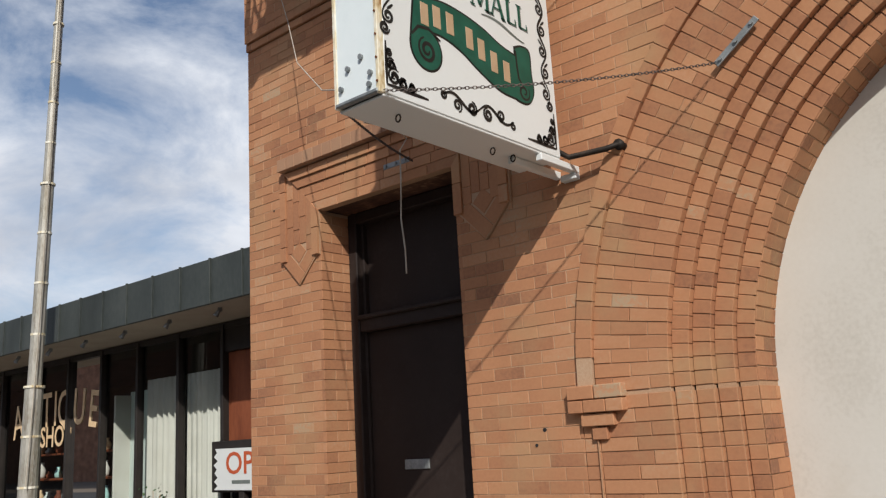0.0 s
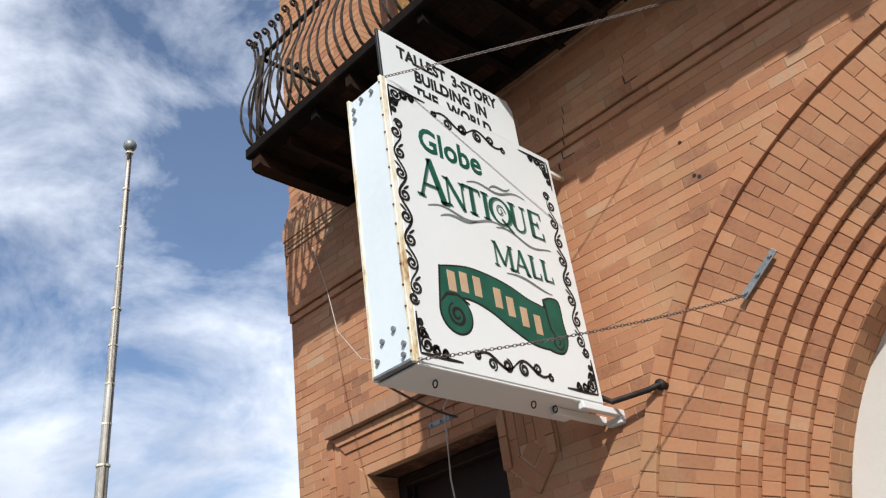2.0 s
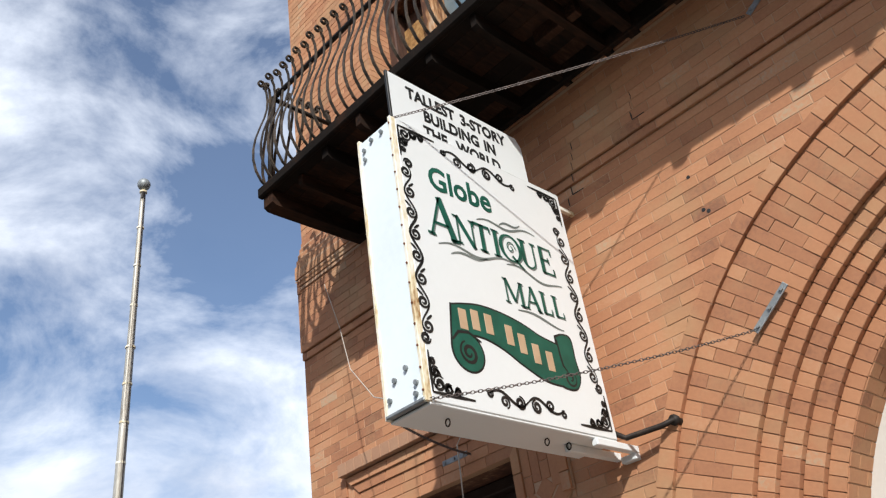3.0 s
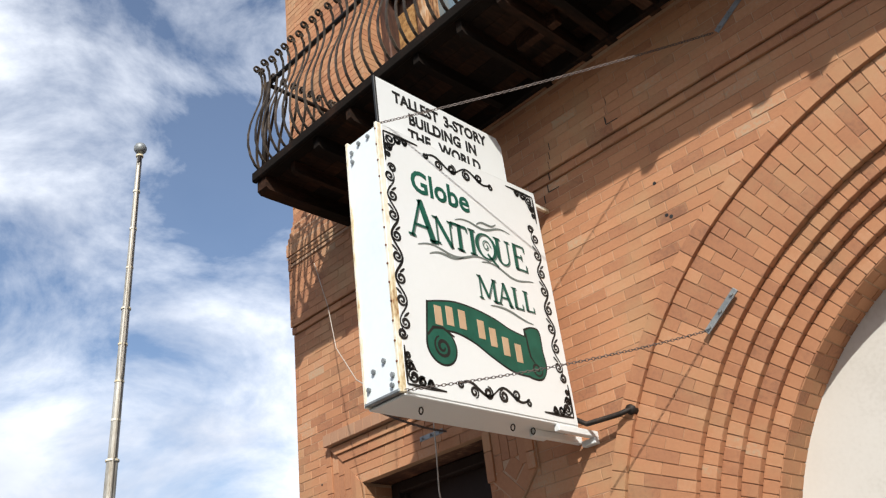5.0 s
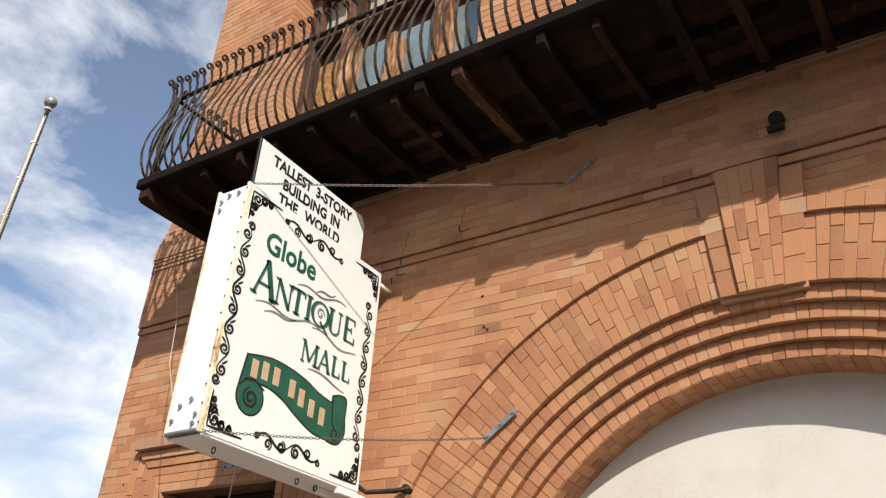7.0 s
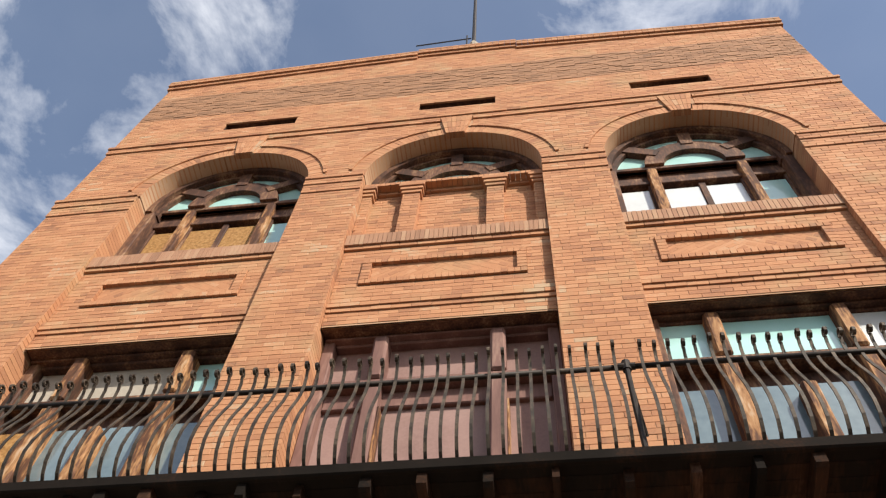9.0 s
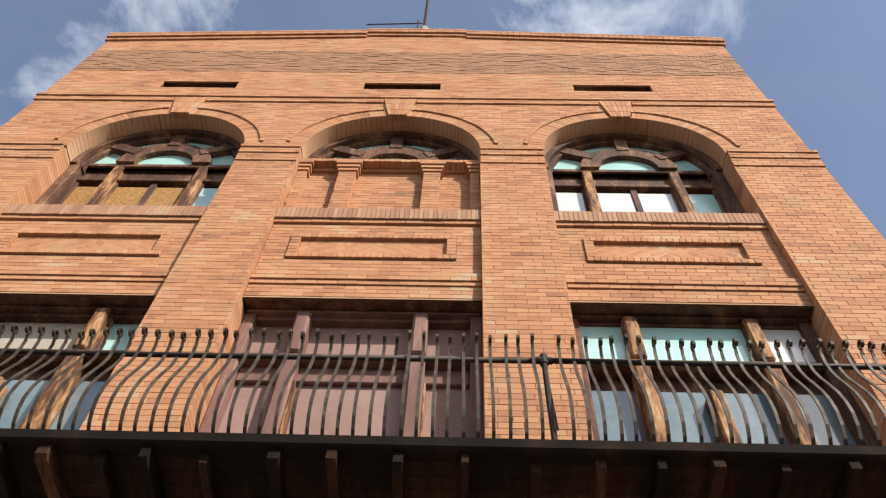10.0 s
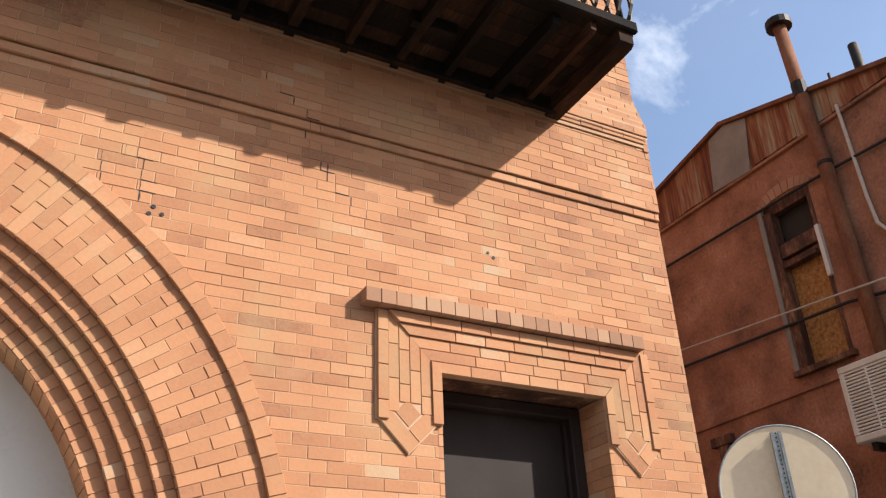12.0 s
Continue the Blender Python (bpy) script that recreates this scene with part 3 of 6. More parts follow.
core.box(BAYS[2][1] + 0.01, UP_R - 0.04, UY + 0.03, 0.95, 5.6, 17.0)
core.box(UP_L + 0.04, UP_R - 0.04, 0.45, 0.95, 13.5, 17.0)
part("wall_core", core, MORTAR, wall_ground, "rough masonry inside the wall")

# ---------- great arch ----------
great_arch = thing("great_arch", (AX, 0, 0), "stepped round brick arch with five rings and a raised hood", "arch", kind="structure")
vs = Shape()
ring(vs, AX, AZ, R_STEPS[0], R_VOUS, 0.0, 0.12, split=(1,), skip=lambda x: abs(x - AX) < 0.20)
split("voussoir", vs, BRICK, great_arch)
hood = Shape()
ring(hood, AX, AZ, R_VOUS, R_LABEL, -0.028, 0.06, start=4, end=83.5, w=0.10)
ring(hood, AX, AZ, R_VOUS, R_LABEL, -0.028, 0.06, start=96.5, end=176, w=0.10)
split("hood_brick", hood, BRICK, great_arch)
edges = [*R_STEPS, R_IN]
steps = [0.045, 0.09, 0.135, 0.18]
for k, (ro, ri) in enumerate(zip(edges, edges[1:])):
    rs = Shape()
    ring(rs, AX, AZ, ri, ro - 0.002, steps[k], 0.10)
    split("ring_brick", rs, BRICK, great_arch)
mort = Shape()
bounds = [R_LABEL, R_VOUS, *edges]
depths = [-0.022, 0.005, *[d + 0.005 for d in steps]]
for ro, ri, d in zip(bounds, bounds[1:], depths):
    po, pi_ = arc(AX, AZ, ro), arc(AX, AZ, ri)
    for sx in (0, 1):
        x = AX + (ro if sx == 0 else -ro), AX + (ri if sx == 0 else -ri)
        dj = max(d, 0.006)
        mort.add([(x[0], dj, 0), (x[1], dj, 0), (x[1], dj, AZ), (x[0], dj, AZ)], [(0, 1, 2, 3)])
    n = len(po)
    mort.add([(a, d, b) for a, b in po] + [(a, d, b) for a, b in pi_], [(i, i + 1, n + i + 1, n + i) for i in range(n - 1)])
# the soffit and the step faces
for r, d0, d1 in [(R_VOUS, -0.02, 0.01)] + [(r, d, d + 0.05) for r, d in zip(R_STEPS, [0.0, 0.045, 0.09, 0.135])] + [(R_IN, 0.18, 0.56)]:
    r += 0.008 if r > R_IN else 0.0
    pts = [(AX + r, 0.0)] + arc(AX, AZ, r) + [(AX - r, 0.0)]
    n = len(pts)
    mort.add([(a, d0 + 0.004, b) for a, b in pts] + [(a, d1, b) for a, b in pts], [(i, i + 1, n + i + 1, n + i) for i in range(n - 1)])
part("joint_bed", mort, MORTAR, great_arch)
soff = Shape()
for i in range(80):
    a, b = radians(180 * i / 80) + 0.002, radians(180 * (i + 1) / 80) - 0.002
    for y0, y1 in ((0.185, 0.285), (0.293, 0.46)) if i % 2 else ((0.185, 0.385), (0.393, 0.46)):
        m_ = (a + b) / 2
        r = R_IN - 0.006
        soff.slab([(AX + r * math.cos(t), y, AZ + r * math.sin(t)) for t, y in ((a, y0), (b, y0), (b, y1), (a, y1))], (-math.cos(m_), 0, -math.sin(m_)), 0.02)
for sx in (1, -1):
    for i in range(25):
        z0, z1 = i * C + J, (i + 1) * C - J
        x = AX + sx * (R_IN - 0.006)
        for y0, y1 in ((0.185, 0.285), (0.293, 0.46)) if i % 2 else ((0.185, 0.385), (0.393, 0.46)):
            soff.slab([(x, y0, z0), (x, y1, z0), (x, y1, z1), (x, y0, z1)], (-sx, 0, 0), 0.02)
split("soffit_brick", soff, BRICK, great_arch)
jamb = Shape()
for sx in (1, -1):
    for i in range(25):
        z0, z1 = i * C + J, (i + 1) * C - J
        cuts = [(R_STEPS[0], R_VOUS, 0.0)] + [(ri, ro, d) for (ro, ri), d in zip(zip(edges, edges[1:]), steps)]
        for ri, ro, d in cuts:
            mids = [ri, ri + (ro - ri) * (0.5 if i % 2 else 0.3), ro] if ro - ri > 0.2 else [ri, ro]
            for a, b in zip(mids, mids[1:]):
                xa, xb = sorted((AX + sx * (a + J), AX + sx * (b - J)))
                e = d + rng.uniform(-0.002, 0.002)
                jamb.slab([(xa, e, z0), (xb, e, z0), (xb, e, z1), (xa, e, z1)], (0, -1, 0), 0.06)
        xa, xb = sorted((AX + sx * (R_VOUS + J), AX + sx * (R_LABEL - J)))
        e = -0.028 if z0 > 1.80 else 0.0
        jamb.slab([(xa, e, z0), (xb, e, z0), (xb, e, z1), (xa, e, z1)], (0, -1, 0), 0.06)
split("jamb_brick", jamb, BRICK, great_arch)
# corbels under the hood ring
for sx in (1, -1):
    xm = AX + sx * 2.635
    cor = Shape()
    for a, b, z0, z1, d in ((-0.20, -0.004, 1.76, 1.83, 0.055), (0.004, 0.20, 1.76, 1.83, 0.055), (-0.20, -0.09, 1.69, 1.755, 0.055), (-0.085, 0.075, 1.69, 1.755, 0.055), (0.08, 0.20, 1.69, 1.755, 0.055), (-0.12, 0.12, 1.62, 1.685, 0.038), (-0.055, 0.055, 1.55, 1.615, 0.024)):
        cor.box(xm + a * 0.82, xm + b * 0.82, -d, 0.03, z0 - 0.018, z1 - 0.018)
    part("corbel", cor, BRICK, great_arch, "stepped brick corbel")
# keystone with its side strips
key = Shape()
ZK = (3.97, 4.14, 4.30, 4.51, 4.74)
KEY_Y = -0.040
for i in range(5):
    f0, f1 = i / 5, (i + 1) / 5
    cuts = (*ZK[:4], 4.82) if i % 2 else (3.97, 4.03, 4.22, 4.40, 4.61, 4.82)
    for z0, z1 in zip(cuts, cuts[1:]):
        h0, h1 = key_half(z0)[0], key_half(z1)[0]
        e = KEY_Y + rng.uniform(-0.002, 0.002)
        key.slab([(AX - h0 + 2 * h0 * f0 + J, e, z0 + J), (AX - h0 + 2 * h0 * f1 - J, e, z0 + J), (AX - h1 + 2 * h1 * f1 - J, e, z1 - J), (AX - h1 + 2 * h1 * f0 + J, e, z1 - J)], (0, -1, 0), 0.06)
split("key_brick", key, BRICK, great_arch)
stp = Shape()
for q in (-1, 1):
    for k2, (z0, z1) in enumerate(zip(ZK, ZK[1:])):
        (a0, b0), (a1, b1) = key_half(z0), key_half(z1)
        quad = [(AX + q * (a0 + J), -0.02, z0 + J), (AX + q * (b0 - J), -0.02, z0 + J), (AX + q * (b1 - J), -0.02, z1 - J), (AX + q * (a1 + J), -0.02, z1 - J)]
        stp.slab(quad if q > 0 else [quad[1], quad[0], quad[3], quad[2]], (0, -1, 0), 0.05)
split("key_strip", stp, BRICK, great_arch)
kb = Shape()
kb.prism([(AX - 0.36, 4.74), (AX - 0.24, 3.95), (AX + 0.24, 3.95), (AX + 0.36, 4.74)], 0.004, 0.1)
kb.prism([(AX - 0.188, 4.815), (AX - 0.118, 3.975), (AX + 0.118, 3.975), (AX + 0.188, 4.815)], -0.036, 0.02)
kb.prism([(AX - 0.318, 4.735), (AX - 0.23, 3.975), (AX + 0.23, 3.975), (AX + 0.318, 4.735)], -0.015, 0.02)
part("key_bed", kb, MORTAR, great_arch)
infill = Shape()
pts = [(AX + R_IN, 0.1)] + arc(AX, AZ, R_IN, n=64) + [(AX - R_IN, 0.1)]
infill.prism(pts, 0.44, 0.56)
part("arch_infill", infill, PLASTER, great_arch, "off-white plastered panel filling the arch")

# ---------- door surrounds and doors ----------
def door_surround(d0, d1, c0, c1):
    t = thing("door_surround", ((d0 + d1) / 2, 0, 2.7), "raised brick door surround with pendants and projecting cap", "door surround", "door surrounds")
    bed, s = Shape(), Shape()
    for side in (-1, 1):
        e = d0 if side < 0 else d1
        poly = [(e, 3.24), (e, 2.92), (e + side * 0.03, 2.92), (e + side * 0.225, 2.73), (e + side * 0.41, 2.92), (e + side * 0.43, 2.92), (e + side * 0.43, 3.595), (e, 3.595)]
        bed.prism(poly, -0.012, 0.05)
    bed.box(d0, d1, -0.012, 0.05, 3.24, 3.595)
    part("surround_bed", bed, MORTAR, t)
    for i in range(5):
        z0, z1 = 3.243 + i * C, 3.243 + (i + 1) * C - 2 * J
        y = -0.018 if i < 3 else -0.03 if i == 3 else -0.045
        a, b = d0 - C * (i + 0.1), d1 + C * (i + 0.1)
        n = max(2, round((b - a) / L))
        o = 0.5 if i % 2 else 0.0
        cuts = [a] + [a + (k + o) * L for k in range(1, n)] + [b]
        for k in range(len(cuts) - 1):
            if cuts[k + 1] - cuts[k] < 0.03:
                continue
            x0, x1 = cuts[k] + J, cuts[k + 1] - J
            q0 = x0 - (C - 2 * J if k == 0 else 0)
            q1 = x1 + (C - 2 * J if k == len(cuts) - 2 else 0)
            s.slab([(x0, y, z0), (x1, y, z0), (q1, y, z1), (q0, y, z1)], (0, -1, 0), 0.04)
    for side in (-1, 1):
        e = d0 if side < 0 else d1
        for j in range(6):
            x0, x1 = e + side * (j * C + J), e + side * ((j + 1) * C - J)
            y = -0.030 if j in (0, 5) else -0.018
            zb = {0: 2.92, 1: 2.97, 2: 3.03, 3: 3.03, 4: 2.97, 5: 2.92}[j]
            t0, t1 = min(3.243 + j * C, 3.588), min(3.243 + (j + 1) * C - J, 3.592)
            zs = [zb, zb + (0.11 if j % 2 else 0.2)]
            while zs[-1] < t0 - 0.05:
                zs.append(zs[-1] + L)
            zs[-1] = None
            for k in range(len(zs) - 1):
                lo = zs[k] + J
                if zs[k + 1] is None:
                    q = [(x0, y, lo), (x1, y, lo), (x1, y, t1), (x0, y, t0)]
                else:
                    hi = zs[k + 1] - J
                    q = [(x0, y, lo), (x1, y, lo), (x1, y, hi), (x0, y, hi)]
                s.slab(q if side > 0 else [q[1], q[0], q[3], q[2]], (0, -1, 0), 0.04)
        c = e + side * 0.225
        # hanging V of two bricks with a small lozenge in its fork
        for q in ([(-0.185, 2.925), (-0.003, 2.738), (0.063, 2.803), (-0.12, 2.99)],
                  [(0.067, 2.808), (0.185, 2.925), (0.12, 2.99), (0.003, 2.873)],
                  [(0.0, 2.89), (0.08, 2.97), (0.0, 3.05), (-0.08, 2.97)]):
            s.slab([(c + u, -0.016, w) for u, w in q], (0, -1, 0), 0.035)
    split("surround_brick", s, BRICK, t)
    cap = Shape()
    soldiers(cap, c0, c1, 3.598, 3.69, -0.095, w=0.10, depth=0.12)
    split("cap_brick", cap, BRICK_GREY, t)
    part("cap_bed", boxes((c0 + 0.008, c1 - 0.008, -0.0895, 0.02, 3.602, 3.686)), MORTAR, t)
    return t


def door_set(n, d0, d1):
    w = d1 - d0
    t = thing(f"door_{n}", ((d0 + d1) / 2, 0.32, 0.14), "closed dark brown painted door under a solid transom panel", "door", "street doors", "structure")
    rev = Shape()
    for x, s in ((d0, 1), (d1, -1)):
        for i in range(46):
            z0, z1 = i * C + J, (i + 1) * C - J
            for y0, y1 in ((0.0, 0.10), (0.108, 0.30)) if i % 2 else ((0.0, 0.2), (0.208, 0.30)):
                rev.slab([(x + s * 0.004, y0 - 0.001, z0), (x + s * 0.004, y1, z0), (x + s * 0.004, y1, z1), (x + s * 0.004, y0 - 0.001, z1)], (s, 0, 0), 0.03)
    part("reveal_brick", rev, BRICK, t, kind="stuff")
    part("reveal_bed", boxes((d0 - 0.02, d0 - 0.001, 0.012, 0.3, 0, 3.24), (d1 + 0.001, d1 + 0.02, 0.012, 0.3, 0, 3.24), b=0.0005), MORTAR, t)
    fr = Shape()
    for a, b, z0, z1, y0, y1 in ((d0 + 0.004, d0 + 0.09, 0.14, 3.24, 0.26, 0.40), (d1 - 0.09, d1 - 0.004, 0.14, 3.24, 0.26, 0.40), (d0 + 0.09, d1 - 0.09, 3.16, 3.24, 0.26, 0.40), (d0 + 0.09, d1 - 0.09, 2.36, 2.46, 0.27, 0.40), (d0 + 0.09, d1 - 0.09, 2.45, 2.48, 0.24, 0.30)):
        fr.box(a, b, y0, y1, z0, z1, b=0.008)
    fr.box(d0 + 0.09, d0 + 0.115, 0.31, 0.36, 0.14, 3.16)
    fr.box(d1 - 0.115, d1 - 0.09, 0.31, 0.36, 0.14, 3.16)
    part("door_frame", fr, DOOR, t)
    part("transom_panel", boxes((d0 + 0.115, d1 - 0.115, 0.345, 0.38, 2.48, 3.16)), DOOR, t)
    leaf = part("door_leaf", boxes((d0 + 0.115, d1 - 0.115, 0.33, 0.375, 0.15, 2.36)), DOOR, t)
    part("letter_plate", boxes((d0 + w * 0.42 - 0.11, d0 + w * 0.42 + 0.11, 0.318, 0.332, 1.40, 1.465)), STEEL, leaf, "grey metal letter plate")
    part("lintel", boxes((d0 - 0.05, d1 + 0.05, 0.04, 0.55, 3.245, 3.4)), WOOD_DARK, t, "dark underside of the lintel")
    return t


for k, (d0, d1) in enumerate(DOORS):
    door_surround(d0, d1, *CAPS[k])
    door_set(k + 1, d0, d1)

# ---------- upper bays ----------
BY = BAY_Y
for n, (x0, x1) in enumerate(BAYS):
    c, r = (x0 + x1) / 2, (x1 - x0) / 2
    bay = thing(f"bay_{n + 1}", (c, BY, 8.5), "recessed brick bay with a sunk spandrel panel and an arched head", "wall bay", "upper bays", "structure")
    bs, bed = Shape(), Shape()

    vx = VENTS[n]

    def sp(z, x0=x0, x1=x1, c=c):
        s = [(x0 + 0.005, x1 - 0.005)]
        if 9.55 < z < 10.05:
            s = minus(s, c - 0.92, c + 0.92)
        return s

    def spy(z):
        return BY - (0.036 if 9.13 < z < 9.22 else 0.018 if 9.06 < z < 9.13 else 0.0)
    courses(bs, sp, LINTEL, 10.31, spy)
    wall_sheet(bed, lambda z: [(x0, x1)], LINTEL, 10.31, 0.07, lambda z: BY + 0.03)
    wall_sheet(bed, sp, LINTEL, 10.31, 0.035, lambda z: spy(z) + 0.006)
    # lintel course and the sunk panel
    soldiers(bs, c - 0.92, c + 0.92, 9.975, 10.045, BY - 0.024, w=0.07)
    soldiers(bs, c - 0.92, c + 0.92, 9.555, 9.635, BY - 0.024, w=0.07)
    for sx in (-1, 1):
        for i in range(5):
            a, b = sorted((c + sx * 0.92, c + sx * 0.81))
            bs.slab([(a + J, BY - 0.024, 9.642 + i * 0.066), (b - J, BY - 0.024, 9.642 + i * 0.066), (b - J, BY - 0.024, 9.702 + i * 0.066), (a + J, BY - 0.024, 9.702 + i * 0.066)], (0, -1, 0), 0.05)
    # slanting bricks in the panel
    for i in range(16):
        for j in range(3):
            px, pz = c - 0.765 + i * 0.102, 9.67 + j * 0.125 + (0.06 if i % 2 else 0)
            a = radians(35 if i < 8 else -35)
            u, v = Vector((math.cos(a), 0, math.sin(a))), Vector((-math.sin(a), 0, math.cos(a)))
            o = Vector((px, BY + 0.022, min(pz, 9.93)))
            bs.slab([o - u * 0.055 - v * 0.03, o + u * 0.055 - v * 0.03, o + u * 0.055 + v * 0.03, o - u * 0.055 + v * 0.03], (0, -1, 0), 0.02, b=0.001)
    bs.box(c - 0.81, c + 0.81, BY + 0.0235, BY + 0.028, 9.63, 9.98, b=0.001)
    split("spandrel_brick", bs, BRICK, bay)
    part("spandrel_bed", bed, MORTAR, bay)
    sl = Shape()
    soldiers(sl, x0 + 0.005, x1 - 0.005, 10.378, SILL, BY - 0.055, w=0.056, depth=0.3)
    split("sill_brick", sl, BRICK_GREY, bay)
    s2 = Shape()
    soldiers(s2, x0 + 0.005, x1 - 0.005, 10.312, 10.372, BY - 0.03, w=L, depth=0.2)
    split("under_sill_brick", s2, BRICK, bay)
    # jambs beside the openings and the arch soffit
    jb = Shape()
    for x, s in ((x0, 1), (x1, -1)):
        for i in range(math.ceil(5.6 / C), math.floor(SPRING / C)):
            z0, z1 = i * C + J, (i + 1) * C - J
            deep = 0.62 if z1 < LINTEL or z0 > 10.5 else BY
            xs_ = x + s * 0.004
            jb.slab([(xs_, UY - 0.001, z0), (xs_, deep, z0), (xs_, deep, z1), (xs_, UY - 0.001, z1)], (s, 0, 0), 0.03)
    for i in range(54):
        a, b = radians(180 * i / 54) + 0.003, radians(180 * (i + 1) / 54) - 0.003
        m_ = (a + b) / 2
        jb.slab([(c + r * math.cos(t), y, SPRING + r * math.sin(t)) for t, y in ((a, UY), (b, UY), (b, 0.58), (a, 0.58))], (-math.cos(m_), 0, -math.sin(m_)), 0.02)
    part("reveal_brick", jb, BRICK, bay, kind="stuff")
    ar = Shape()
    ring(ar, c, SPRING, r, r + 0.21, UY, 0.1, skip=lambda x: abs(x - c) < 0.16)
    ring(ar, c, SPRING, r + 0.21, r + 0.262, UY - 0.022, 0.1, start=8, end=81, w=0.1)
    ring(ar, c, SPRING, r + 0.21, r + 0.262, UY - 0.022, 0.1, start=99, end=172, w=0.1)
    for i in range(6):
        for z0, z1 in ((SPRING + r - 0.02, 13.62), (13.628, 13.84), (13.848, 14.06)):
            def xk(f, z):
                h = 0.14 + (z - 13.44) * 0.18
                return c - h + 2 * h * f
            f0, f1 = i / 6, (i + 1) / 6
            ar.slab([(xk(f0, z0) + J, UY - 0.03, z0), (xk(f1, z0) - J, UY - 0.03, z0), (xk(f1, z1) - J, UY - 0.03, z1), (xk(f0, z1) + J, UY - 0.03, z1)], (0, -1, 0), 0.1)
    split("arch_brick", ar, BRICK, bay)
    ab = Shape()
    po, pi_ = arc(c, SPRING, r + 0.262), arc(c, SPRING, r)
    k = len(po)
    ab.add([(a, UY + 0.006, b) for a, b in po] + [(a, UY + 0.006, b) for a, b in pi_], [(i, i + 1, k + i + 1, k + i) for i in range(k - 1)])
    ab.add([(a, UY + 0.005, b) for a, b in pi_] + [(a, 0.6, b) for a, b in pi_], [(i, i + 1, k + i + 1, k + i) for i in range(k - 1)])
    ab.prism([(c - 0.138, SPRING + r + 0.01), (c + 0.138, SPRING + r + 0.01), (c + 0.245, 14.055), (c - 0.245, 14.055)], UY - 0.024, UY + 0.05)
    ab.box(c - 0.26, c + 0.26, UY + 0.006, UY + 0.05, SPRING + r + 0.05, 14.07)
    part("arch_bed", ab, MORTAR, bay)
    lt = boxes((x0, x1, BY + 0.03, 0.9, LINTEL + 0.01, 10.3))
    part("spandrel_core", lt, WOOD_DARK, bay)
    vent = boxes((vx - 0.61, vx + 0.61, UY + 0.16, UY + 0.2, 14.52, 14.90))
    part("vent_back", vent, WOOD_DARK, bay, "dark recessed attic vent")
    # lining of the vent, coloured dark to stand in for the recess's shade
    vr = Shape()
    vr.box(vx - 0.64, vx + 0.64, UY + 0.008, UY + 0.2, 14.873, 14.94)
    vr.box(vx - 0.64, vx + 0.64, UY + 0.008, UY + 0.2, 14.50, 14.546)
    vr.box(vx - 0.66, vx - 0.612, UY + 0.008, UY + 0.2, 14.50, 14.94)
    vr.box(vx + 0.612, vx + 0.66, UY + 0.008, UY + 0.2, 14.50, 14.94)
    vr.box(vx - 0.59, vx + 0.59, UY + 0.06, UY + 0.1, 14.69, 14.72)
    part("vent_frame", vr, WOOD_DARK, bay)


# ---------- upper windows ----------
def bar(s, x0, z0, x1, z1, w, y0, y1):
    """A straight timber from one point to another in the plane of the window."""
    d = Vector((x1 - x0, 0, z1 - z0))
    u = Vector((-d.z, 0, d.x)).normalized() * w / 2
    p, q = Vector((x0, 0, z0)), Vector((x1, 0, z1))
    s.prism([((p - u).x, (p - u).z), ((q - u).x, (q - u).z), ((q + u).x, (q + u).z), ((p + u).x, (p + u).z)], y0, y1)


